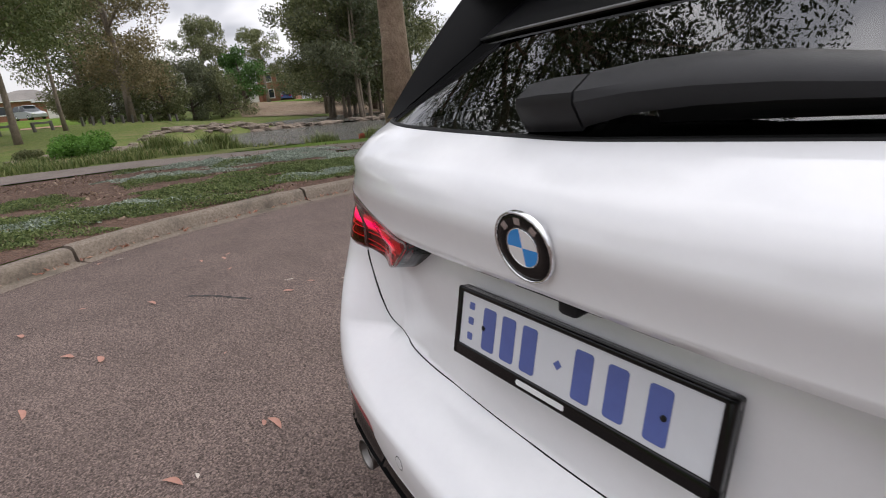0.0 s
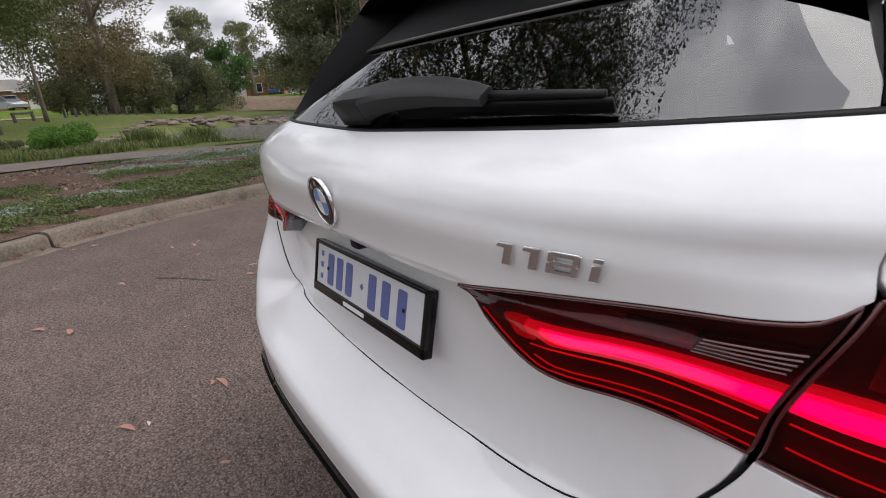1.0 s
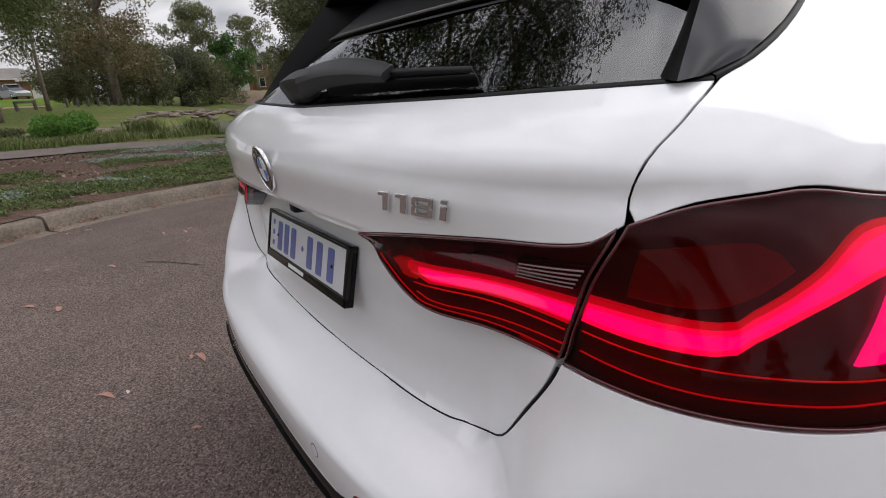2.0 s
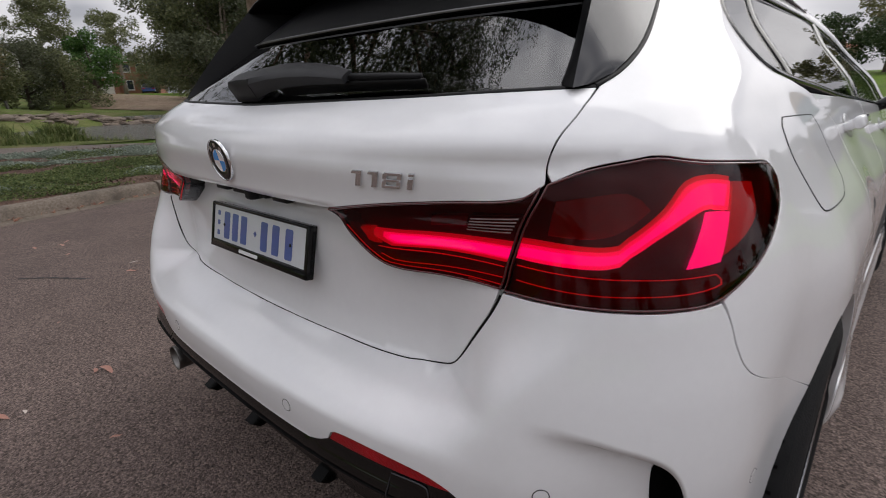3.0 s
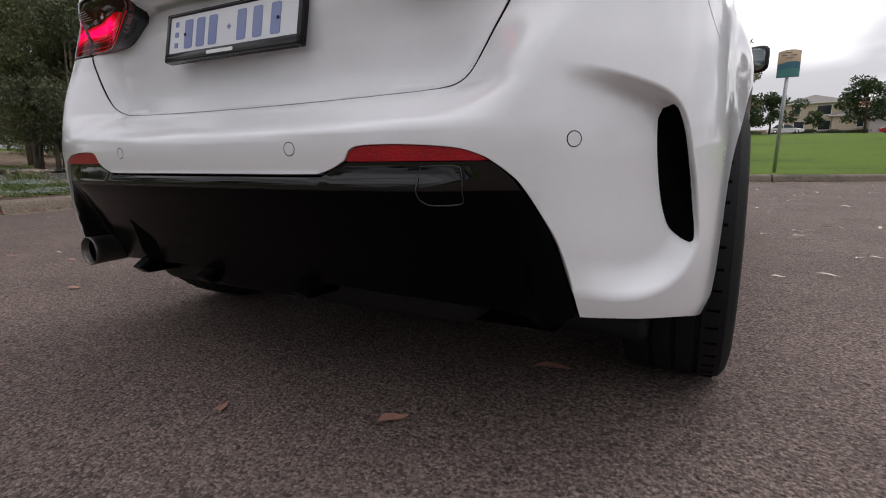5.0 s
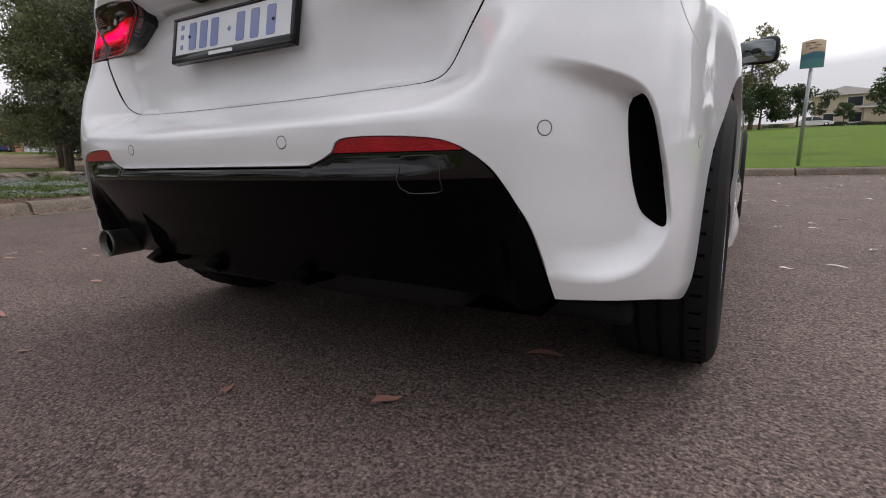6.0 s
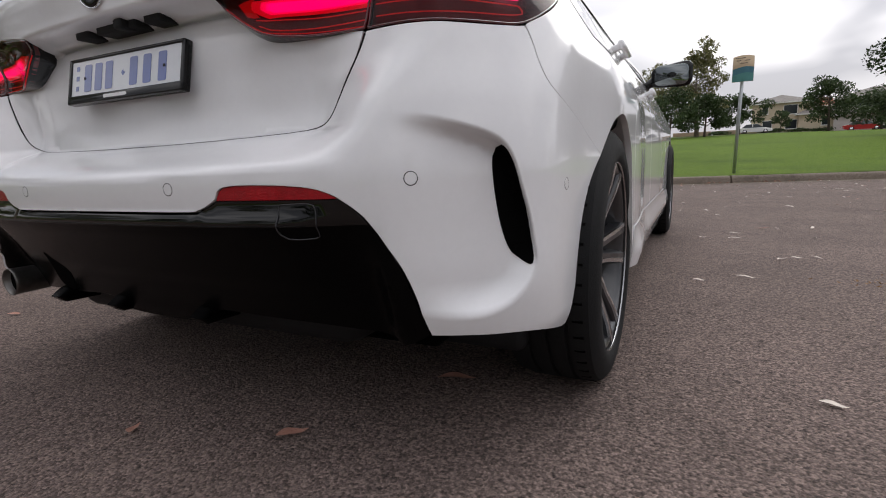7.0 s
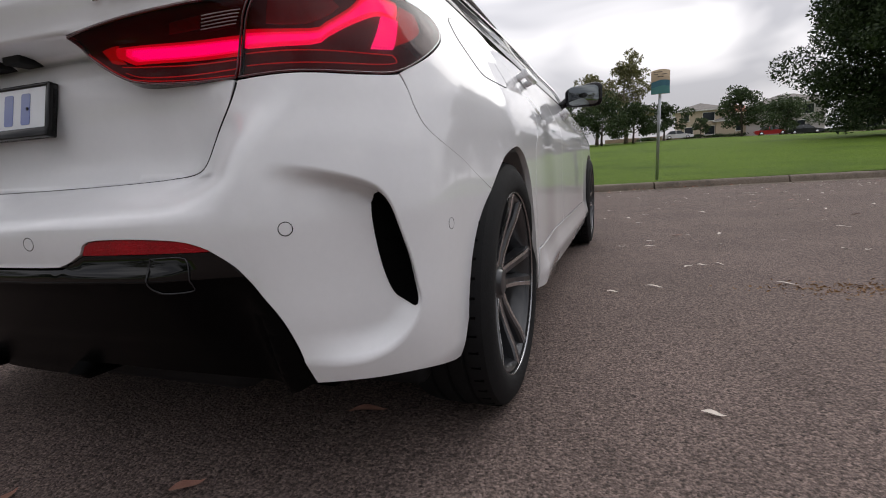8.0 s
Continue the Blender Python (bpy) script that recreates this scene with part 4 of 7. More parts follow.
        bm.faces.new(rings[0][::-1])
        bm.faces.new(rings[-1])
        bmesh.ops.recalc_face_normals(bm, faces=bm.faces)
        return bm
    wiper = part("rear_wiper", loft_on_glass([(-0.118, 1.106, 0.014, -0.002, 0.046), (-0.108, 1.107, 0.021, 0.0, 0.057), (-0.06, 1.109, 0.0235, 0.0, 0.060), (-0.005, 1.110, 0.0235, 0.0, 0.0595)]), M_WIPER, car, "black rear wiper with its arm cover")
    sharp(wiper, 40)
    sharp(part("wiper_arm", loft_on_glass([(0.001, 1.110, 0.0245, 0.008, 0.061), (0.075, 1.115, 0.0250, 0.022, 0.062), (0.15, 1.117, 0.0240, 0.027, 0.061), (0.225, 1.116, 0.0210, 0.029, 0.057), (0.29, 1.113, 0.017, 0.029, 0.050), (0.324, 1.111, 0.013, 0.028, 0.043)]), M_WIPER, wiper), 40)
    part("wiper_blade", loft_on_glass([(0.312, 1.114, 0.0050, 0.026, 0.037), (0.39, 1.115, 0.0046, 0.022, 0.032), (0.458, 1.115, 0.0042, 0.018, 0.027)]), M_BLACK, wiper)
    part("wiper_rubber", loft_on_glass([(0.10, 1.107, 0.0028, 0.0, 0.026), (0.3, 1.111, 0.0028, 0.0, 0.025), (0.466, 1.112, 0.0028, 0.0, 0.020)]), M_SEALSHADE, wiper)
    # side windows
    for sd in (1, -1):
        win = [(1.195, 1.124), (1.135, 1.131), (1.066, 1.148), (1.016, 1.176), (0.988, 1.212), (0.980, 1.256), (0.998, 1.308), (1.035, 1.345), (1.035, 1.345), (1.6, 1.352), (2.2, 1.345), (2.75, 1.28), (3.2, 1.14), (3.45, 1.02), (3.45, 1.0), (3.45, 1.0), (2.9, 1.03), (2.45, 1.052), (2.0, 1.071), (1.55, 1.10), (1.35, 1.112)]
        panel("side_window", win, M_SIDEGLASS, car, off=-0.004, side=sd, step=0.03, thick=0.003, label="dark side windows")
        strip("window_frame", win + [win[0]], 0.016, M_GLOSSBLACK, car, 0.0, sd, raise_=0.003)
        strip("pillar", [(1.30, 1.115), (1.27, 1.20), (1.24, 1.35)], 0.03, M_GLOSSBLACK, car, 0.0, sd, raise_=0.002)
        strip("pillar", [(2.45, 1.05), (2.38, 1.20), (2.28, 1.345)], 0.07, M_GLOSSBLACK, car, 0.0, sd, raise_=0.002)
        strip("roof_rail", [(0.99, 1.37), (1.3, 1.372), (1.8, 1.372), (2.3, 1.362), (2.8, 1.30), (3.2, 1.17), (3.48, 1.03)], 0.05, M_PAINT, car, 0.004, sd, raise_=0.004)
        panel("pillar_trim", [(0.63, 1.108), (0.63, 1.108), (0.99, 1.135), (0.965, 1.22), (0.985, 1.31), (1.02, 1.395), (1.02, 1.395), (0.56, 1.395), (0.56, 1.395), (0.575, 1.32), (0.60, 1.21)], M_INTERIOR, car, off=-0.03, side=sd, step=0.03, thick=0.002)
    # mirrors
    for sd in (1, -1):
        shellm = bmesh.new()
        bmesh.ops.create_uvsphere(shellm, u_segments=28, v_segments=16, radius=1)
        for v in shellm.verts:
            x, y, z = v.co
            f = 1.0 if y > 0 else 0.35
            e = (abs(x) ** 5 + abs(z) ** 5) ** (1 / 5) + 1e-6
            k2 = math.hypot(x, z) / e
            v.co = Vector((x * k2 * 0.106, y * 0.075 * f, z * k2 * 0.074 * (0.86 + 0.14 * x * sd) + 0.008 * x * sd))
        mir = part("door_mirror", shellm, M_GLOSSBLACK, car, "gloss black door mirror")
        mir.location = (sd * 0.912 + 0.05, 2.50, 1.000)
        glass = flat_bm([(0.086 * math.copysign(abs(math.cos(a)) ** 0.4, math.cos(a)), 0.055 * math.copysign(abs(math.sin(a)) ** 0.4, math.sin(a))) for a in np.linspace(0, 2 * math.pi, 40, endpoint=False)], 0.003, 0.001)
        mg = part("mirror_glass", glass, mat("mirror_silver", (0.22, 0.24, 0.245), 0.03, metal=1.0), mir)
        mg.matrix_basis = pose(0, -0.0225, 0, 90, 0, 0)
        part("mirror_foot", tube_bm([(-0.09 * sd, 0.02, -0.02), (-0.14 * sd, 0.03, -0.05), (-0.20 * sd, 0.05, -0.055)], [0.028, 0.022, 0.024], 12), M_GLOSSBLACK, mir)
    # cabin
    part("header_trim", box_bm(1.06, 0.12, 0.085, (0, 0.545, 1.292), 0.02), M_INTERIOR, car)
    part("parcel_shelf", box_bm(1.0, 0.45, 0.03, (0, 0.42, 0.97), 0.01), M_INTERIOR, car)
    for x in (-0.36, 0.36, 0.0):
        part("rear_seat_back", box_bm(0.40 if x else 0.28, 0.14, 0.62, (x, 0.80, 0.80), 0.05, 3, (12, 0, 0)), M_INTERIOR, car)
        part("headrest", box_bm(0.24, 0.10, 0.15, (x, 0.72, 1.14), 0.04, 3), M_INTERIOR, car)
    part("cabin_floor", box_bm(1.2, 2.0, 0.05, (0, 1.7, 0.45), 0.01), M_INTERIOR, car)
    for x in (-0.38, 0.38):
        part("front_seat_back", box_bm(0.46, 0.16, 0.66, (x, 1.75, 0.84), 0.06, 3, (12, 0, 0)), M_INTERIOR, car)
        part("headrest", box_bm(0.26, 0.10, 0.17, (x, 1.66, 1.20), 0.04, 3), M_INTERIOR, car)
    part("dashboard", box_bm(1.3, 0.45, 0.25, (0, 2.6, 0.85), 0.06, 3), M_INTERIOR, car)


def build_wheels(car):
    seg = 72
    for sd in (1, -1):
        for yw in (0.655, 3.27):
            # rim barrel and flange
            rim = lathe_bm([(-0.19, 0.235), (-0.10, 0.215), (-0.03, 0.222), (-0.012, 0.230), (-0.006, 0.236), (-0.008, 0.228), (-0.03, 0.216), (-0.10, 0.205), (-0.18, 0.20)], seg, "X")
            wheel = part("wheel", rim, M_WHEELDARK, car, "alloy wheel with dark double spokes")
            wheel.matrix_basis = pose(sd * 0.897 + (0 if yw < 1 else 0.068), yw, 0.318, 0, 0, -0.8 if sd > 0 else 179.2)
            part("rim_flange", lathe_bm([(-0.006, 0.2385), (-0.001, 0.2398), (0.001, 0.2396), (0.001, 0.2384), (-0.003, 0.2368)], seg, "X"), M_RIMEDGE, wheel, "bright machined rim edge")
            tyre = lathe_bm([(-0.19, 0.236), (-0.205, 0.26), (-0.207, 0.29), (-0.195, 0.311), (-0.17, 0.317), (-0.148, 0.318), (-0.146, 0.311), (-0.139, 0.311), (-0.137, 0.318), (-0.105, 0.318), (-0.103, 0.311), (-0.096, 0.311), (-0.094, 0.318), (-0.062, 0.318), (-0.060, 0.311), (-0.053, 0.311), (-0.051, 0.318), (-0.028, 0.317), (-0.010, 0.311), (0.002, 0.295), (0.008, 0.272), (0.007, 0.252), (0.001, 0.240), (-0.006, 0.234)], 96, "X")
            t = part("tyre", tyre, M_RUBBER, wheel, "black low-profile tyre")
            sharp(t, 30)
            sipe = None
            for k in range(48):
                if sipe is None:
                    sipe = part("tread_sipe", box_bm(0.026, 0.005, 0.005, (-0.034, 0, 0.3151), 0, 1), M_VOID, t, smooth=False)
                    groove = sipe.data
                else:
                    sipe = new("tread_sipe", groove)
                    sipe.parent = t
                sipe.matrix_basis = pose(0, 0, 0, 7.5 * k, 0, 0)
            for k in range(5):
                for w in (-1, 1):
                    # a dark spoke with a hollow flank and a thin machined face along its outer edge
                    pr = [(0.040, -0.046, 0.015, 0.016), (0.08, -0.042, 0.020, 0.0145), (0.13, -0.030, 0.027, 0.014), (0.18, -0.015, 0.036, 0.0145), (0.231, -0.005, 0.045, 0.018)]
                    turn = pose(0, 0, 0, 72 * k + 54, 0, 0)
                    sp, face = bmesh.new(), bmesh.new()
                    rings, edges = [], []
                    for r, x, off, h in pr:
                        c = off * w
                        rings.append([sp.verts.new(q) for q in ((x - 0.007, c - h * w, r), (x, c - h * 0.7 * w, r), (x, c + h * w, r), (x - 0.038, c + h * 1.1 * w, r), (x - 0.038, c - h * 1.3 * w, r))])
                        edges.append([face.verts.new(q) for q in ((x + 0.0006, c + h * 0.20 * w, r), (x + 0.0012, c + h * 0.28 * w, r), (x + 0.0012, c + h * w, r), (x - 0.006, c + h * 1.04 * w, r))])
                    for i in range(len(pr) - 1):
                        for j in range(5):
                            sp.faces.new((rings[i][j], rings[i][(j + 1) % 5], rings[i + 1][(j + 1) % 5], rings[i + 1][j]))
                        for j in range(3):
                            face.faces.new((edges[i][j], edges[i][j + 1], edges[i + 1][j + 1], edges[i + 1][j]))
                    for bm in (sp, face):
                        bmesh.ops.recalc_face_normals(bm, faces=bm.faces)
                        bmesh.ops.transform(bm, matrix=turn, verts=bm.verts)
                    ob = part("spoke", sp, M_WHEELDARK, wheel, smooth=False)
                    part("machined_edge", face, M_ALLOY, ob, smooth=False)
            part("hub", lathe_bm([(-0.075, 0.07), (-0.052, 0.066), (-0.046, 0.052), (-0.044, 0.036), (-0.036, 0.034), (-0.034, 0.030), (-0.033, 0.0001)], 40, "X"), M_WHEELDARK, wheel)
            part("brake_disc", lathe_bm([(-0.12, 0.05), (-0.12, 0.15), (-0.098, 0.15), (-0.098, 0.05)], 48, "X"), M_STEEL, wheel)


def build_badges(car):
    m = on_skin(0, 0.985, 0.0)
    badge = part("badge", ring_bm(0.0365, 0.0395, 0.0055), M_CHROME, car, "round badge with a chrome rim, black ring and blue and white quarters")
    place(badge, m)
    part("black_ring", ring_bm(0.0217, 0.0365, 0.0045), M_GLOSSBLACK, badge)
    for turn in (-42, 0, 42):
        bar = part("letter_bar", flat_bm([(-0.0042, 0.0255), (0.0042, 0.0255), (0.0042, 0.0330), (-0.0042, 0.0330)], 0.0049), M_CHROME, badge, smooth=False)
        bar.matrix_basis = pose(0, 0, 0, 0, 0, -turn)
    part("inner_ring", ring_bm(0.0206, 0.0219, 0.0050), M_CHROME, badge)
    for q in range(4):
        arc = [(0, 0)] + [(0.0206 * math.cos(a), 0.0206 * math.sin(a)) for a in np.linspace(q * math.pi / 2, (q + 1) * math.pi / 2, 12)]
        part("quarter", flat_bm(arc, 0.0044), M_BADGEBLUE if q % 2 else M_BADGEWHITE, badge, smooth=False)
    # model number in raised chrome figures
    m1 = on_skin(0.483, 0.984, 0.001)
    model = thing_part("model_number", car, m1)
    def fig(outline, holes=()):
        bm = flat_bm(outline, 0.0035, 0.0009)
        return bm
    def slant(pts):
        return [(1.10 * x + 0.26 * y, 0.96 * y) for x, y in pts]
    for cx in (-0.047, -0.0215):
        part("figure_one", fig(slant([(cx + 0.003, -0.0115), (cx + 0.0115, -0.0115), (cx + 0.0115, 0.0115), (cx - 0.0035, 0.0115), (cx - 0.0050, 0.0070), (cx + 0.003, 0.0062)])), M_CHROME, model, smooth=False)
    eight = bmesh.new()
    for y0, y1, x0, x1 in ((-0.0115, -0.0065, -0.013, 0.013), (-0.0022, 0.0022, -0.012, 0.012), (0.0065, 0.0115, -0.012, 0.012)):
        eight = join_bm(eight, flat_bm(slant([(0.011 + x0, y0), (0.011 + x1, y0), (0.011 + x1, y1), (0.011 + x0, y1)]), 0.0035, 0.0009))
    for x0, x1 in ((-0.014, -0.0075), (0.0075, 0.014)):
        for y0, y1 in ((-0.0105, -0.0008), (0.0008, 0.0105)):
            eight = join_bm(eight, flat_bm(slant([(0.011 + x0, y0), (0.011 + x1, y0), (0.011 + x1, y1), (0.011 + x0, y1)]), 0.0034, 0.0009))
    part("figure_eight", eight, M_CHROME, model, smooth=False)
    part("letter_i", join_bm(flat_bm(slant([(0.034, -0.0115), (0.042, -0.0115), (0.042, 0.0045), (0.034, 0.0045)]), 0.0035, 0.0009), flat_bm(slant([(0.034, 0.0070), (0.042, 0.0070), (0.042, 0.0115), (0.034, 0.0115)]), 0.0035, 0.0009)), M_CHROME, model, smooth=False)
    # number plate in its frame
    a, b = Vector((-0.181, 0.031, 0.824)), Vector((-0.181, 0.011, 0.727))
    upv = (a - b).normalized()
    x = Vector((1, 0.02, 0)).normalized()
    n = x.cross(upv).normalized()
    mp = Matrix((x, upv, n)).transposed().to_4x4()
    mp.translation = Vector((0, 0.024, 0.7755)) - n * 0.012
    h, w = (a - b).length, 0.372
    def rr(w, h, r, k=5, cx=0, cy=0):
        pts = []
        for sx, sy, a0 in ((1, 1, 0), (-1, 1, 90), (-1, -1, 180), (1, -1, 270)):
            for i in range(k + 1):
                t = radians(a0 + 90 * i / k)
                pts.append((cx + sx * (w / 2 - r) + r * math.cos(t), cy + sy * (h / 2 - r) + r * math.sin(t)))
        return pts
    fr = part("plate_frame", flat_bm(rr(w, h, 0.010), 0.012, 0.003), M_GLOSSBLACK, car, "black plastic number plate frame")
    place(fr, mp)
    for sy, hh in ((1, 0.007), (-1, 0.018)):
        part("frame_lip", flat_bm(rr(w, hh, 0.003, 3, 0, sy * (h / 2 - hh / 2)), 0.016, 0.002), M_GLOSSBLACK, fr)
    for sx in (1, -1):
        part("frame_lip", flat_bm(rr(0.010, h, 0.003, 3, sx * (w / 2 - 0.005), 0), 0.016, 0.002), M_GLOSSBLACK, fr)
    plate = part("number_plate", flat_bm(rr(w - 0.016, h - 0.022, 0.004, 3, 0, 0.005), 0.0135), M_PLATE, fr, "white number plate with blue characters as bars", smooth=False)
    # characters as plain bars
    for cx in (-0.118, -0.082, -0.046, 0.034, 0.076, 0.122):
        part("character_bar", flat_bm(rr(0.024, 0.058, 0.004, 3, cx, 0.004), 0.0143), M_PLATEBLUE, plate, smooth=False)
    for cx, cy in ((-0.128, 0.004), (0.128, 0.004)):
        place(part("screw", disc_bm(0.0032, 0.0012, 16, 0.0003), M_BLACK, plate), pose(cx, cy, 0.0143))
    part("separator_bar", flat_bm([(-0.006, 0.004), (0, 0.010), (0.006, 0.004), (0, -0.002)], 0.0143), M_PLATEBLUE, plate, smooth=False)
    for cy in (0.027, 0.006, -0.016):
        part("character_bar", flat_bm(rr(0.010, 0.010, 0.001, 2, -0.155, cy), 0.0143), M_PLATEBLUE, plate, smooth=False)
    part("print_bar", flat_bm(rr(0.075, 0.007, 0.002, 2, -0.02, -h / 2 + 0.009), 0.0166), M_PRINTWHITE, fr, smooth=False)
    # grip recess with the camera and two lamps under the lid's lip
    for cx, ww in ((0, 0.13), (-0.115, 0.05), (0.115, 0.05)):
        g = part("grip_recess" if cx == 0 else "plate_lamp", box_bm(ww, 0.05, 0.018, (cx, 0.045, 0.868), 0.004), M_BLACK, car)
    part("parking_camera", box_bm(0.026, 0.036, 0.020, (0.03, 0.022, 0.866), 0.006, 3), M_BLACK, car)


build_car()

# ---- ground, road, kerbs ----
def ground_mat(name, a, b, c, scales, bump, bscale, rough=0.9):
    """A ground surface: two colours in fine grain, a third in large stains."""
    m = bpy.data.materials.new(name)
    m.use_nodes = True
    nt = m.node_tree
    L = nt.links.new
    p = nt.nodes["Principled BSDF"]
    p.inputs["Roughness"].default_value = rough
    p.inputs["Specular IOR Level"].default_value = 0.3
    tc = nt.nodes.new("ShaderNodeTexCoord")
    def noise_(scale, detail, rough_=0.6):
        n = nt.nodes.new("ShaderNodeTexNoise")
        n.inputs["Scale"].default_value = scale
        n.inputs["Detail"].default_value = detail
        n.inputs["Roughness"].default_value = rough_
        L(tc.outputs["Object"], n.inputs["Vector"])
        return n
    def stretch(node, lo, hi):
        r = nt.nodes.new("ShaderNodeMapRange")
        r.inputs["From Min"].default_value = lo
        r.inputs["From Max"].default_value = hi
        L(node.outputs["Fac"], r.inputs["Value"])
        return r
    fine = stretch(noise_(scales[0], 3, 0.7), 0.36, 0.64)
    big = stretch(noise_(scales[1], 5), 0.42, 0.68)
    mid = stretch(noise_(scales[2], 4), 0.40, 0.66)
    mix = nt.nodes.new("ShaderNodeMix")
    mix.data_type = "RGBA"
    mix.inputs["A"].default_value = (*a, 1)
    mix.inputs["B"].default_value = (*b, 1)
    L(fine.outputs["Result"], mix.inputs["Factor"])
    mix2 = nt.nodes.new("ShaderNodeMix")
    mix2.data_type = "RGBA"
    L(mix.outputs["Result"], mix2.inputs["A"])
    mix2.inputs["B"].default_value = (*c, 1)
    mul = nt.nodes.new("ShaderNodeMath")
    mul.operation = "MULTIPLY"
    L(big.outputs["Result"], mul.inputs[0])
    L(mid.outputs["Result"], mul.inputs[1])
    L(mul.outputs[0], mix2.inputs["Factor"])
    L(mix2.outputs["Result"], p.inputs["Base Color"])
    nb = noise_(bscale, 2, 0.6)
    bp = nt.nodes.new("ShaderNodeBump")
    bp.inputs["Strength"].default_value = bump
    bp.inputs["Distance"].default_value = 1.0 / bscale
    L(nb.outputs["Fac"], bp.inputs["Height"])
    L(bp.outputs["Normal"], p.inputs["Normal"])
    return m


def asphalt_mat():
    """Small stones of many tones set in dark binder, with worn and stained stretches."""
    m = ground_mat("worn_asphalt", (0.062, 0.0452, 0.040), (0.201, 0.151, 0.132), (0.129, 0.0965, 0.082), (120, 0.55, 5), 0.8, 110)
    nt = m.node_tree
    L = nt.links.new
    p = nt.nodes["Principled BSDF"]
    src = p.inputs["Base Color"].links[0].from_socket
    tc = nt.nodes.new("ShaderNodeTexCoord")
    vo = nt.nodes.new("ShaderNodeTexVoronoi")
    vo.inputs["Scale"].default_value = 160
    L(tc.outputs["Object"], vo.inputs["Vector"])
    hsv = nt.nodes.new("ShaderNodeSeparateColor")
    L(vo.outputs["Color"], hsv.inputs["Color"])
    r = nt.nodes.new("ShaderNodeMapRange")
    r.inputs["To Min"].default_value = 0.50
    r.inputs["To Max"].default_value = 1.58
    L(hsv.outputs["Red"], r.inputs["Value"])
    # worn patches, oil-dark stretches and small pits
    def noise_(scale, detail, lo, hi, a, b):
        n = nt.nodes.new("ShaderNodeTexNoise")
        n.inputs["Scale"].default_value = scale
        n.inputs["Detail"].default_value = detail
        n.inputs["Roughness"].default_value = 0.62
        L(tc.outputs["Object"], n.inputs["Vector"])
        q = nt.nodes.new("ShaderNodeMapRange")
        for key, val in (("From Min", lo), ("From Max", hi), ("To Min", a), ("To Max", b)):
            q.inputs[key].default_value = val
        L(n.outputs["Fac"], q.inputs["Value"])
        return q
    def times(x, y):
        n = nt.nodes.new("ShaderNodeMath")
        n.operation = "MULTIPLY"
        L(x.outputs[0], n.inputs[0])
        L(y.outputs[0], n.inputs[1])
        return n
    r = times(times(r, noise_(1.7, 7, 0.36, 0.64, 0.88, 1.12)), noise_(38, 2, 0.30, 0.42, 0.55, 1.04))
    ml = nt.nodes.new("ShaderNodeVectorMath")
    ml.operation = "SCALE"
    L(src, ml.inputs[0])
    L(r.outputs[0], ml.inputs["Scale"])
    L(ml.outputs["Vector"], p.inputs["Base Color"])
    bp2 = nt.nodes.new("ShaderNodeBump")
    bp2.inputs["Strength"].default_value = 0.7
    bp2.inputs["Distance"].default_value = 0.004
    bp2.invert = True
    L(vo.outputs["Distance"], bp2.inputs["Height"])
    L(p.inputs["Normal"].links[0].from_socket, bp2.inputs["Normal"])
    L(bp2.outputs["Normal"], p.inputs["Normal"])
    return m


M_ASPHALT = asphalt_mat()
M_GRASS = ground_mat("mown_grass", (0.050, 0.098, 0.009), (0.136, 0.200, 0.025), (0.045, 0.080, 0.014), (22, 0.09, 0.35), 1.0, 45)
M_DULLGRASS = ground_mat("worn_grass", (0.070, 0.105, 0.025), (0.145, 0.175, 0.052), (0.20, 0.165, 0.085), (7, 0.16, 1.1), 0.9, 45)
for lawn in (M_GRASS, M_DULLGRASS):
    lawn.node_tree.nodes["Principled BSDF"].inputs["Specular IOR Level"].default_value = 0.08
M_CONCRETE = ground_mat("weathered_concrete", (0.15, 0.120, 0.094), (0.25, 0.208, 0.168), (0.10, 0.085, 0.067), (45, 1.3, 6), 0.5, 150)
M_PATH = ground_mat("path_concrete", (0.15, 0.122, 0.105), (0.21, 0.175, 0.15), (0.11, 0.09, 0.078), (30, 0.8, 4), 0.4, 120)
M_SOIL = ground_mat("mulched_soil", (0.040, 0.022, 0.015), (0.15, 0.085, 0.058), (0.16, 0.105, 0.075), (38, 1.2, 7), 1.0, 30)
M_BANK = ground_mat("bare_bank", (0.13, 0.085, 0.055), (0.24, 0.175, 0.12), (0.13, 0.13, 0.06), (2, 0.12, 0.7), 1.0, 8)
KERB = [(1.0, -9.0), (-1.2, -5.6), (-3.0, -2.8), (-4.28, -1.2), (-4.9, -0.25), (-5.25, 0.75), (-5.45, 2.0), (-5.3, 4.2), (-4.2, 6.6), (-2.2, 8.2), (0.83, 9.15), (3.2, 9.85), (5.7, 10.4), (9.5, 11.1), (16, 12.0), (40, 14.5)]
KERB_LINE = np.array(curve_pts(KERB, 0.25))


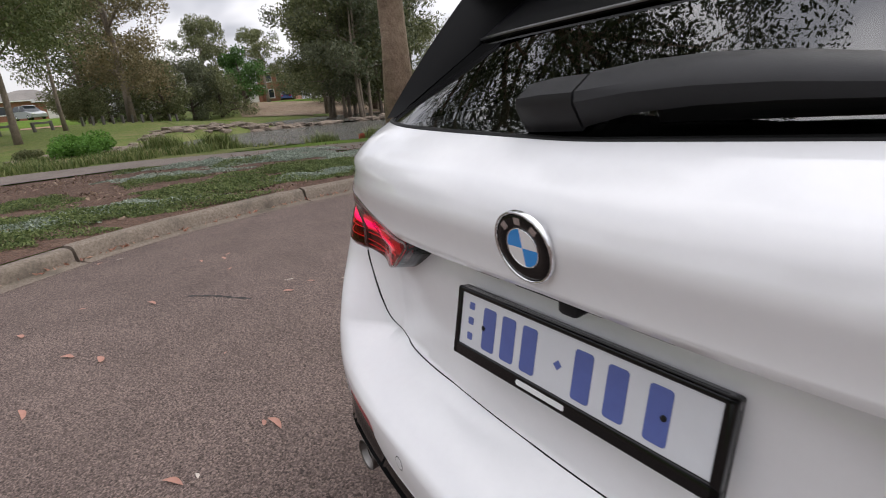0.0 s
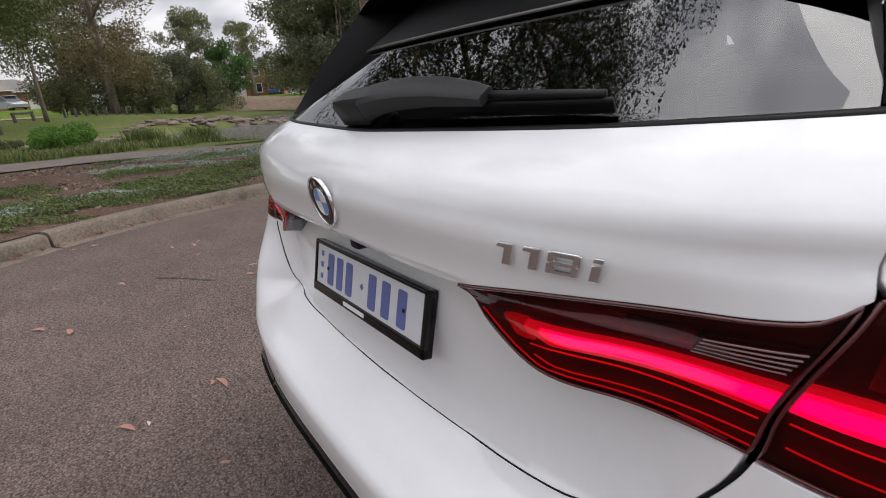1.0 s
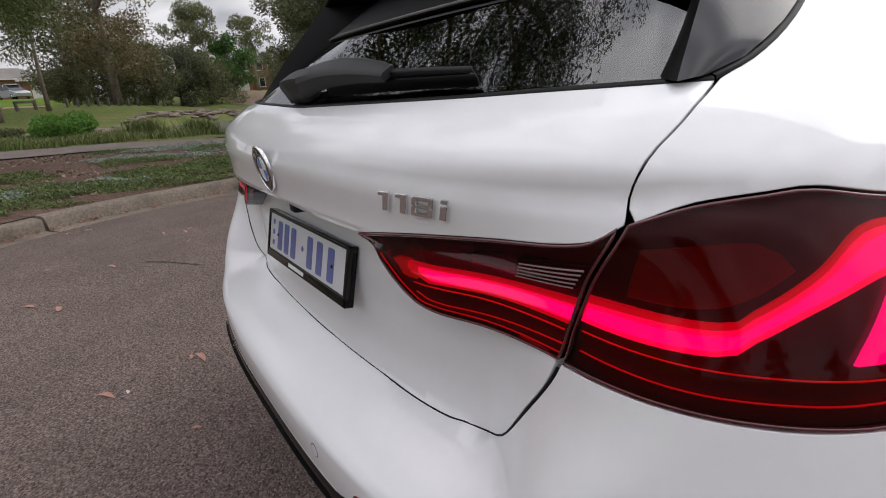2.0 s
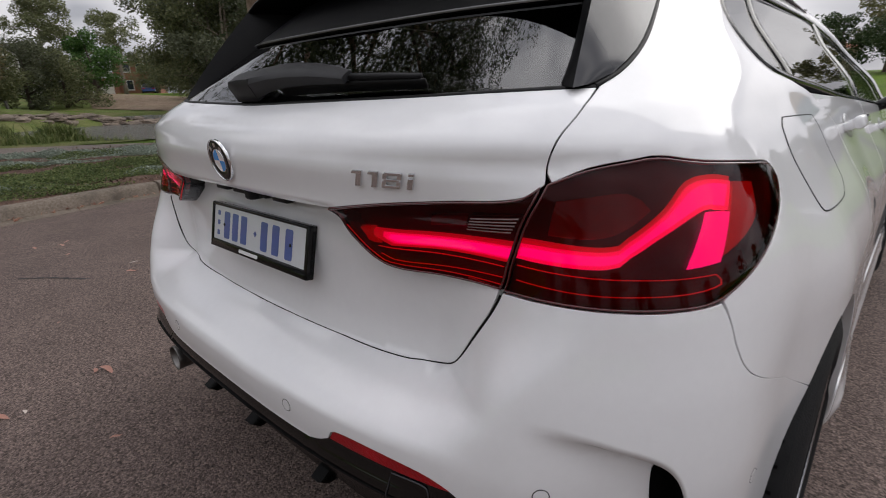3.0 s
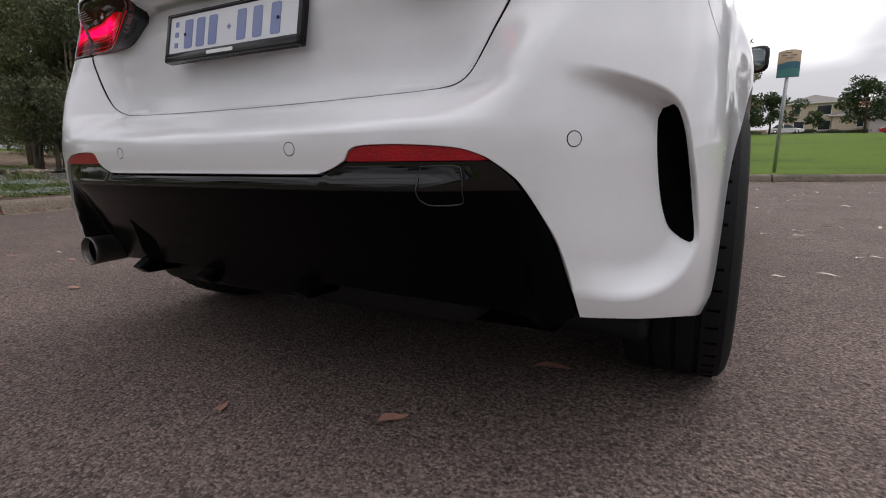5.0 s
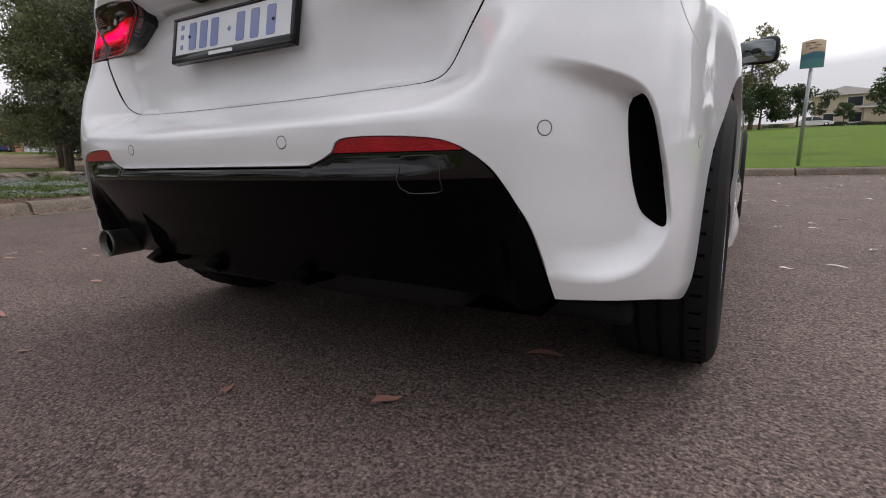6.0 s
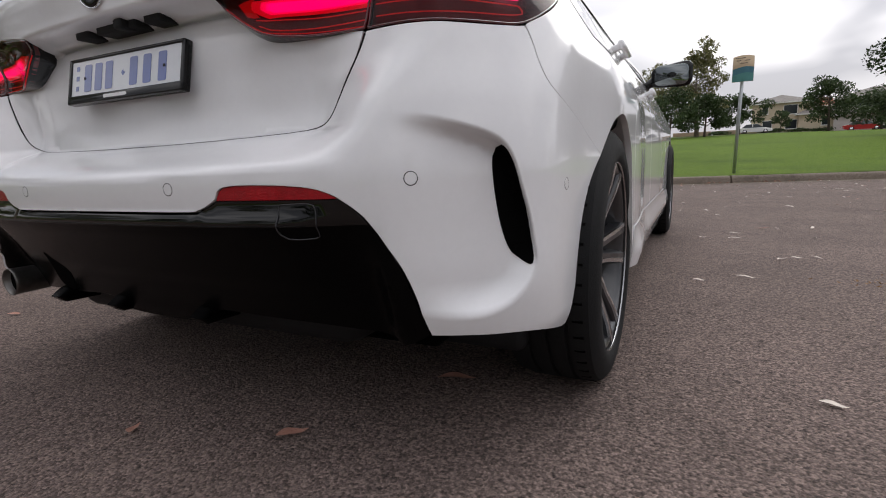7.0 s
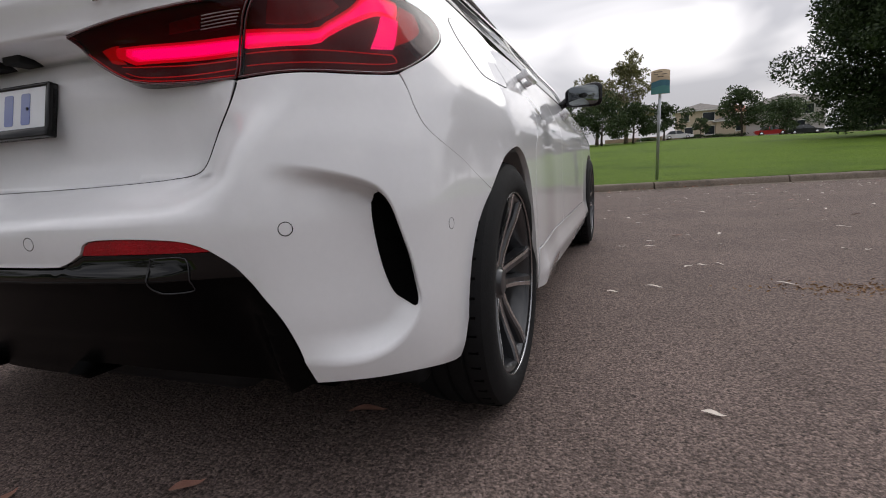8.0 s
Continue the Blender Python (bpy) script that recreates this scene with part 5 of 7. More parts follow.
def ground_height(x, y):
    ahead = herm([(9, 0), (11, 0.02), (30, .72), (60, 2.0), (95, 3.0), (150, 3.6), (900, 4)], y) * ramp(-16, 0, x + y * 0.1) * (1 - .22 * ramp(8, 36, x))
    left = 1.05 * ramp(20, 44, -x) * (1 - ramp(-4, 12, y + 0.10 * (x + 20)))
    far = 2.2 * ramp(40, 85, -x)
    pond = np.sqrt(((x + 20.8) / 8.6) ** 2 + ((y - 8.4) / 7.4) ** 2)
    upper = np.sqrt(((x + 36) / 9.0) ** 2 + ((y - 15) / 9) ** 2)
    return 0.125 + np.maximum(np.maximum(ahead, left), far) - 0.75 * (1 - ramp(0.75, 1.08, pond)) - 0.45 * (1 - ramp(0.75, 1.1, upper))


def kerb_side(x, y, c=KERB_LINE):
    """Signed distance to the kerb line: positive on the road."""
    best, val = np.full(x.shape, 1e9), np.zeros(x.shape)
    for i in range(len(c) - 1):
        (x0, y0), (x1, y1) = c[i], c[i + 1]
        dx, dy = x1 - x0, y1 - y0
        t = np.clip(((x - x0) * dx + (y - y0) * dy) / (dx * dx + dy * dy), 0, 1)
        d = np.hypot(x - x0 - t * dx, y - y0 - t * dy)
        s = np.sign(dx * (y - y0) - dy * (x - x0))
        m = d < best
        best, val = np.where(m, d, best), np.where(m, -s * d, val)
    return val


def gz(x, y):
    return float(ground_height(np.array(float(x)), np.array(float(y))))


def kerb_offset(l0, l1, d, step=0.25):
    """A line that runs beside the kerb at the distance d behind it."""
    c = KERB_LINE
    L = np.concatenate([[0], np.cumsum(np.linalg.norm(np.diff(c, axis=0), axis=1))])
    g = np.gradient(c, axis=0)
    n = np.stack([-g[:, 1], g[:, 0]], -1)
    n /= np.linalg.norm(n, axis=1, keepdims=True)
    l = np.arange(l0, min(l1, L[-1]), step)
    p = np.stack([np.interp(l, L, c[:, 0]), np.interp(l, L, c[:, 1])], -1)
    q = np.stack([np.interp(l, L, n[:, 0]), np.interp(l, L, n[:, 1])], -1)
    return p + q / np.linalg.norm(q, axis=1, keepdims=True) * d


def sheet(name, a, b, material, lift, label, category, rows=10, wave=0.0):
    """A strip of ground between two lines of equal length, laid on the terrain."""
    n = len(a)
    verts, faces = [], []
    rng = np.random.RandomState(3)
    for r in range(rows + 1):
        t = r / rows
        p = a * (1 - t) + b * t
        z = ground_height(p[:, 0], p[:, 1]) + lift + (rng.rand(n) * wave if 0 < r < rows else 0)
        verts += [(x, y, zz) for (x, y), zz in zip(p, z)]
    for r in range(rows):
        for i in range(n - 1):
            faces.append((r * n + i, r * n + i + 1, (r + 1) * n + i + 1, (r + 1) * n + i))
    ob = mesh_part(name, verts, faces, material)
    return tagged(ob, label, category, kind="structure")


def build_ground():
    ax = np.concatenate([-np.geomspace(900, 46, 22), np.arange(-45, 20.1, 0.5), np.geomspace(21, 900, 30)])
    ay = np.concatenate([-np.geomspace(900, 12, 26), np.arange(-11, 30.1, 0.5), np.geomspace(31, 900, 36)])
    X, Y = np.meshgrid(ax, ay, indexing="ij")
    d = kerb_side(X, Y)
    Z = np.where(d > -0.66, -0.12, ground_height(X, Y))
    n1, n2 = X.shape
    verts = np.stack([X, Y, Z], -1).reshape(-1, 3)
    faces = [(i * n2 + j, (i + 1) * n2 + j, (i + 1) * n2 + j + 1, i * n2 + j + 1) for i in range(n1 - 1) for j in range(n2 - 1)]
    g = mesh_part("ground", verts, faces, M_GRASS)
    tagged(g, "mown green lawn rising gently from the road", "ground", kind="structure")
    loop = [tuple(p) for p in KERB_LINE] + [(60, -40), (-30, -60), (-12, -22)]
    bm = bmesh.new()
    f = bm.faces.new([bm.verts.new((x, y, 0.0)) for x, y in loop])
    bm.normal_update()
    if f.normal.z < 0:
        f.normal_flip()
    bmesh.ops.triangulate(bm, faces=bm.faces)
    tagged(part("road", bm, M_ASPHALT, smooth=False), "worn brown-grey asphalt road with fine stones", "road", kind="structure")
    # ground right behind the kerb, the planting bed and the footpath
    bed = kerb_offset(0, 19, 0.16)
    inner = np.stack([np.interp(bed[:, 1], [-9, -3, 0, 2, 4.5, 7, 9], [-11.6, -11.75, -11.8, -10.6, -8.9, -7.2, -5.6]), bed[:, 1] * 1.0], -1)
    sheet("planting_bed", bed, inner, M_SOIL, 0.008, "brown mulched soil bed between kerb and path", "ground", 24, 0.03)
    sheet("verge", kerb_offset(17, 80, 0.17), kerb_offset(17, 80, 1.5), M_GRASS, 0.006, "mown grass verge behind the kerb", "ground", 6)
    y = np.linspace(-30, 4.0, 70)
    sheet("pond_lawn", np.stack([np.full(70, -12.9), y], -1), np.stack([np.full(70, -62.0), y], -1), M_DULLGRASS, 0.02, "dull green worn lawn beside the pond", "ground", 90)
    y = np.linspace(4.0, 44.0, 120)
    sheet("bank_lawn", np.stack([np.full(120, -13.5), y], -1), np.stack([np.full(120, -70.0), y], -1), M_DULLGRASS, 0.05, "dull green and brown grass round the pond", "ground", 120)
    y = np.linspace(-14, 9, 60)
    near = np.stack([np.interp(y, [-14, -3, 0, 2, 4.5, 7, 9], [-11.5, -11.8, -11.85, -10.65, -8.95, -7.25, -5.7]), y], -1)
    farp = np.stack([np.interp(y, [-14, -3, 0, 2, 4.5, 7, 9], [-13.9, -14.2, -13.9, -12.6, -10.8, -8.9, -7.1]), y + 0.3], -1)
    sheet("footpath", near, farp, M_PATH, 0.03, "grey-brown concrete footpath beside the pond", "path", 3)
    a = np.stack([np.linspace(-30, -52, 20), np.linspace(26, 12, 20)], -1)
    b = np.stack([np.linspace(-44, -80, 20), np.linspace(38, 18, 20)], -1)
    sheet("bare_bank", a, b, M_BANK, 0.11, "bare brown earth bank beyond the pond", "ground", 8, 0.1)
    # kerb in lengths with open joints
    c = KERB_LINE
    L = np.concatenate([[0], np.cumsum(np.linalg.norm(np.diff(c, axis=0), axis=1))])
    kerb = thing("kerb", "weathered concrete kerb and gutter in short lengths", "kerb", kind="structure")
    prof = [(-0.15, 0.003), (-0.02, 0.008), (0.0, 0.016), (0.014, 0.088), (0.028, 0.116), (0.055, 0.130), (0.15, 0.134), (0.175, 0.126), (0.18, -0.1)]
    l, k, ln, m = 0.0, 0, 2.42, 8
    start = (7.62 % ln)
    joints = np.arange(start - ln, L[-1] - 3, ln)
    for l in joints:
        verts, faces = [], []
        rng = random.Random(k)
        dz, da = rng.uniform(-0.010, 0.010), rng.uniform(-0.012, 0.012)
        pts = [kerb_offset(max(0, l + 0.012 + (ln - 0.03) * i / m), 1e9, 0)[0] for i in range(m + 1)]
        for i in range(m + 1):
            ll = max(0, l + 0.012 + (ln - 0.03) * i / m)
            for a_, b_ in prof:
                jit = rng.uniform(-0.004, 0.004) if 0.02 < b_ else 0
                w = kerb_offset(ll, 1e9, a_ + (da if b_ > 0.02 else 0), 1e6)[0]
                verts.append((w[0], w[1], b_ + (dz if b_ > 0.05 else 0) + jit))
        n = len(prof)
        for i in range(m):
            for j in range(n - 1):
                faces.append((i * n + j, i * n + j + 1, (i + 1) * n + j + 1, (i + 1) * n + j))
        faces.append(tuple(range(n)))
        faces.append(tuple(m * n + j for j in range(n))[::-1])
        ob = mesh_part("kerb_stone", verts, faces, M_CONCRETE, kerb, smooth=True)
        sharp(ob, 40)
        k += 1


build_ground()

# ---- water, rocks, plants ----
def leaf_mat(name, c1, c2, rough=0.6, glow=0.25):
    """Leaves whose tone varies from leaf to leaf, and that let some light through."""
    m = bpy.data.materials.new(name)
    m.use_nodes = True
    nt = m.node_tree
    nt.nodes.clear()
    L = nt.links.new
    out = nt.nodes.new("ShaderNodeOutputMaterial")
    geo = nt.nodes.new("ShaderNodeNewGeometry")
    ramp_ = nt.nodes.new("ShaderNodeMix")
    ramp_.data_type = "RGBA"
    ramp_.inputs["A"].default_value = (*c1, 1)
    ramp_.inputs["B"].default_value = (*c2, 1)
    L(geo.outputs["Random Per Island"], ramp_.inputs["Factor"])
    p = nt.nodes.new("ShaderNodeBsdfPrincipled")
    p.inputs["Roughness"].default_value = rough
    p.inputs["Specular IOR Level"].default_value = 0.25
    L(ramp_.outputs["Result"], p.inputs["Base Color"])
    t = nt.nodes.new("ShaderNodeBsdfTranslucent")
    L(ramp_.outputs["Result"], t.inputs["Color"])
    mx = nt.nodes.new("ShaderNodeMixShader")
    mx.inputs["Fac"].default_value = glow
    L(p.outputs["BSDF"], mx.inputs[1])
    L(t.outputs["BSDF"], mx.inputs[2])
    L(mx.outputs["Shader"], out.inputs["Surface"])
    return m


M_BARK = mat("pale_gum_bark", (0.20, 0.16, 0.125), 0.85, var=0.5, scale=9, bump=0.7, bscale=40)
M_DARKBARK = mat("dark_bark", (0.085, 0.066, 0.052), 0.9, var=0.4, scale=10, bump=0.8, bscale=40)
M_PINKBARK = mat("smooth_pinkish_bark", (0.38, 0.28, 0.205), 0.85, color2=(0.10, 0.055, 0.038), var=0.4, scale=5, bump=0.9, bscale=18)
M_GUM = leaf_mat("gum_leaves", (0.082, 0.098, 0.042), (0.21, 0.215, 0.105))
M_OLIVE = leaf_mat("olive_leaves", (0.09, 0.095, 0.036), (0.24, 0.22, 0.10))
M_DARKLEAF = leaf_mat("dark_leaves", (0.024, 0.044, 0.016), (0.080, 0.11, 0.045))
M_DEEPLEAF = leaf_mat("deep_green_leaves", (0.014, 0.028, 0.010), (0.050, 0.072, 0.028), glow=0.12)
M_BROWNLEAF = leaf_mat("brownish_leaves", (0.135, 0.115, 0.058), (0.275, 0.225, 0.125))
M_SHEOAK = leaf_mat("she_oak_needles", (0.062, 0.072, 0.042), (0.155, 0.165, 0.098))
M_NEARGUM = leaf_mat("near_gum_leaves", (0.035, 0.048, 0.022), (0.10, 0.115, 0.055), glow=0.1)
M_LUSH = leaf_mat("lush_gum_leaves", (0.052, 0.076, 0.026), (0.17, 0.19, 0.078), glow=0.2)
M_GREENLEAF = leaf_mat("green_leaves", (0.035, 0.085, 0.018), (0.10, 0.19, 0.045))
M_BRIGHTBUSH = leaf_mat("bright_bush_leaves", (0.06, 0.15, 0.02), (0.17, 0.32, 0.06))
M_SILVER = leaf_mat("silver_groundcover_leaves", (0.16, 0.20, 0.155), (0.42, 0.47, 0.39), glow=0.15)
M_COVER = leaf_mat("green_groundcover_leaves", (0.050, 0.082, 0.026), (0.215, 0.255, 0.095))
M_REED = leaf_mat("reed_blades", (0.07, 0.11, 0.025), (0.24, 0.26, 0.10))
M_DRY = leaf_mat("dry_grass_blades", (0.25, 0.22, 0.10), (0.42, 0.36, 0.2))
M_ROCK = mat("sandstone_rock", (0.30, 0.235, 0.18), 0.9, color2=(0.05, 0.041, 0.034), var=0.4, scale=4, bump=0.9, bscale=14)
M_FALLEN = mat("dry_pink_leaf", (0.42, 0.22, 0.165), 0.6, color2=(0.30, 0.14, 0.10), var=0.4, scale=60, bump=0.3, bscale=200)
M_FALLENPALE = mat("dry_pale_leaf", (0.62, 0.55, 0.48), 0.6, var=0.25, scale=60)
M_BARKCHIP = mat("brown_bark_litter", (0.22, 0.12, 0.05), 0.8, var=0.4, scale=50)


def leaf_cloud(centres, radii, count, size, rng, squash=0.8, droop=0.0, narrow=0.45):
    """Vertices and faces of many small leaves gathered in clumps."""
    k = len(centres)
    w = np.array([r ** 2 for r in radii])
    pick = rng.choice(k, count, p=w / w.sum())
    d = rng.normal(size=(count, 3))
    d /= np.linalg.norm(d, axis=1, keepdims=True)
    rad = np.asarray(radii)[pick] * (0.35 + 0.75 * rng.rand(count) ** 0.5)
    p = np.asarray(centres)[pick] + d * rad[:, None] * np.array([1, 1, squash])
    a = rng.normal(size=(count, 3))
    a[:, 2] -= droop
    a /= np.linalg.norm(a, axis=1, keepdims=True)
    b = np.cross(a, rng.normal(size=(count, 3)))
    b /= np.linalg.norm(b, axis=1, keepdims=True)
    s = size * (0.6 + 0.8 * rng.rand(count))[:, None]
    v = np.stack([p - a * s * 0.5, p + b * s * narrow * 0.5, p + a * s * 0.5, p - b * s * narrow * 0.5], 1).reshape(-1, 3)
    return v


def quads(n):
    i = np.arange(n) * 4
    return np.stack([i, i + 1, i + 2, i + 3], -1).tolist()


def tree(label, at, height, spread, bare, leaves, material, bark, seed, trunk=0.16, size=0.28, lean=0.0, stems=1, clumps=16, group="", squash=0.8, tight=1.0):
    """A tapered trunk with limbs and a crown of leaf clumps with gaps between them."""
    rng = np.random.RandomState(seed)
    base = Vector((at[0], at[1], gz(*at) - 0.15))
    t = thing("tree", label, "tree", group, at=tuple(base))
    cen, rad = [], []
    for sidx in range(stems):
        ang0 = rng.rand() * 6.28
        off = Vector((math.cos(ang0), math.sin(ang0), 0)) * (0.35 * spread * 0.3 * sidx)
        pts, rr = [], []
        hh = height * (0.85 + 0.15 * rng.rand()) * 0.9
        for i in range(8):
            f = i / 7
            pts.append((off.x * (1 + f) + lean * f * f * height + 0.04 * height * math.sin(3 * f + seed) * f, off.y * (1 + f) + 0.03 * height * math.sin(2.3 * f + seed * 2) * f, hh * f))
            rr.append(trunk * (1 - 0.82 * f) * (1.25 if i == 0 else 1))
        part("trunk", tube_bm(pts, rr, 12), bark, t)
        nl = max(5, clumps // stems)
        for i in range(nl):
            f = bare + (1 - bare) * (i + 0.5) / nl
            j = min(6, int(f * 7))
            u = f * 7 - j
            p0 = Vector(pts[j]).lerp(Vector(pts[j + 1]), u)
            ang = 2.4 * i + seed + rng.rand()
            reach = spread * (0.25 + 0.75 * math.sin(math.pi * min(1, 0.25 + 0.72 * (f - bare) / (1 - bare)))) * (0.55 + 0.45 * rng.rand())
            p2 = p0 + Vector((math.cos(ang) * reach, math.sin(ang) * reach, 0.10 * height * (0.3 + rng.rand())))
            p1 = p0.lerp(p2, 0.5) + Vector((0, 0, 0.25 * reach * (rng.rand() - 0.3)))
            part("limb", tube_bm([p0, p1, p2], [max(0.02, rr[j] * 0.55), max(0.015, rr[j] * 0.35), 0.012], 7), bark, t)
            for q in range(3 if tight == 1 else 9):
                wide = 1 if tight == 1 else 1.5
                cen.append(np.array(p2) + rng.normal(size=3) * spread * wide * np.array([0.17, 0.17, 0.12]))
                rad.append(tight * spread * (0.16 + 0.17 * rng.rand()))
            cen.append(np.array(p1) + rng.normal(size=3) * spread * 0.1)
            rad.append(spread * (0.12 + 0.12 * rng.rand()))
        cen.append(np.array(pts[-1]))
        rad.append(spread * 0.3)
    v = leaf_cloud(np.array(cen), rad, leaves, size, rng, squash, 0.5)
    mesh_part("crown", v, quads(leaves), material, t, smooth=False)
    return t


def bush(label, at, w, h, leaves, material, seed, size=0.09, group="", name="bush"):
    rng = np.random.RandomState(seed)
    t = thing(name, label, "bush", group, at=(at[0], at[1], gz(*at)))
    cen, rad = [], []
    for i in range(14):
        a = rng.rand() * 6.28
        r = w * 0.5 * rng.rand() ** 0.5 * 0.8
        z = h * (0.30 + 0.42 * rng.rand() * (1 - r / w))
        cen.append((r * math.cos(a), r * math.sin(a), z))
        rad.append(w * (0.15 + 0.10 * rng.rand()))
    v = leaf_cloud(np.array(cen), rad, leaves, size, rng, h / w * 1.1)
    v[:, 2] = np.abs(v[:, 2])
    mesh_part("foliage", v, quads(leaves), material, t, smooth=False)
    for i in range(5):
        x, y, z = cen[i]
        part("stem", tube_bm([(x * 0.2, y * 0.2, -0.05), (x * 0.6, y * 0.6, z * 0.6), (x, y, z)], [0.02, 0.014, 0.006], 6), M_DARKBARK, t)
    return t


def stuff(name, verts, faces, material, label, category, smooth=False):
    ob = mesh_part(name, verts, faces, material, smooth=smooth)
    return tagged(ob, label, category, kind="stuff")


def blades(name, places, height, count, material, label, seed, width=0.012, spread=0.2):
    """Tufts of arching grass blades."""
    rng = np.random.RandomState(seed)
    pl = np.asarray(places)
    pick = rng.randint(0, len(pl), count)
    xy = pl[pick] + rng.normal(size=(count, 2)) * spread * 0.4
    z = ground_height(xy[:, 0], xy[:, 1])
    h = height * (0.5 + 0.7 * rng.rand(count))
    ang = rng.rand(count) * 6.28
    bend = h * (0.2 + 0.5 * rng.rand(count))
    dx, dy = np.cos(ang), np.sin(ang)
    p0 = np.stack([xy[:, 0], xy[:, 1], z - 0.02], -1)
    p1 = p0 + np.stack([dx * bend * 0.35, dy * bend * 0.35, h * 0.65], -1)
    p2 = p0 + np.stack([dx * bend, dy * bend, h], -1)
    s = np.stack([-dy, dx, 0 * dx], -1) * (width * (0.6 + 0.8 * rng.rand(count)))[:, None]
    v = np.stack([p0 - s, p0 + s, p1 + s * 0.7, p1 - s * 0.7, p2], 1).reshape(-1, 3)
    i = np.arange(count) * 5
    f = np.stack([i, i + 1, i + 2, i + 3], -1).tolist() + np.stack([i + 3, i + 2, i + 4], -1).tolist()
    return stuff(name, v, f, material, label, "grass")


def ground_cover(name, patches, count, size, lift, material, label, seed):
    """Low leafy mats in uneven patches of (x, y, radius along, radius across, turn)."""
    rng = np.random.RandomState(seed)
    pa = np.array(patches, float)
    area = pa[:, 2] * pa[:, 3]
    pick = rng.choice(len(pa), count, p=area / area.sum())
    a = rng.rand(count) * 6.28
    r = rng.rand(count) ** 0.5 * (0.8 + 0.25 * np.sin(3 * a + pick) + 0.12 * np.sin(7 * a + 2 * pick))
    lx, ly = r * np.cos(a) * pa[pick, 2], r * np.sin(a) * pa[pick, 3]
    t = np.radians(pa[pick, 4])
    x, y = pa[pick, 0] + lx * np.cos(t) - ly * np.sin(t), pa[pick, 1] + lx * np.sin(t) + ly * np.cos(t)
    keep = kerb_side(x, y) < -0.17
    x, y, r = x[keep], y[keep], r[keep]
    n = len(x)
    lump = 0.5 + 0.5 * np.sin(x * 5.3 + 1.3 * np.sin(y * 4.1)) * np.sin(y * 6.1 + np.sin(x * 3.7))
    z = np.maximum(ground_height(x, y), 0.128) + 0.01 + rng.rand(n) * lift * (1.15 - r) * (0.35 + lump)
    p = np.stack([x, y, z], -1)
    d = rng.normal(size=(n, 3))
    d[:, 2] = np.abs(d[:, 2]) * 0.6
    d /= np.linalg.norm(d, axis=1, keepdims=True)
    b = np.cross(d, rng.normal(size=(n, 3)))
    b /= np.linalg.norm(b, axis=1, keepdims=True)
    s = size * (0.6 + 0.8 * rng.rand(n))[:, None]
    v = np.stack([p - d * s * 0.5, p + b * s * 0.28, p + d * s * 0.5, p - b * s * 0.28], 1).reshape(-1, 3)
    return stuff(name, v, quads(n), material, label, "groundcover")


def rock_mesh(rng, sx, sy, sz):
    bm = bmesh.new()
    bmesh.ops.create_icosphere(bm, subdivisions=2, radius=1)
    ph = rng.rand(6) * 6
    for v in bm.verts:
        c = v.co
        f = 1 + 0.16 * math.sin(3.1 * c.x + ph[0]) * math.sin(2.7 * c.y + ph[1]) + 0.12 * math.sin(5 * c.z + ph[2] + 2 * c.x)
        e = max(abs(c.x), abs(c.y), abs(c.z)) ** 0.55
        v.co = Vector((c.x * sx * f / e, c.y * sy * f / e, c.z * sz * (0.9 + 0.1 * f) / e))
    return bm


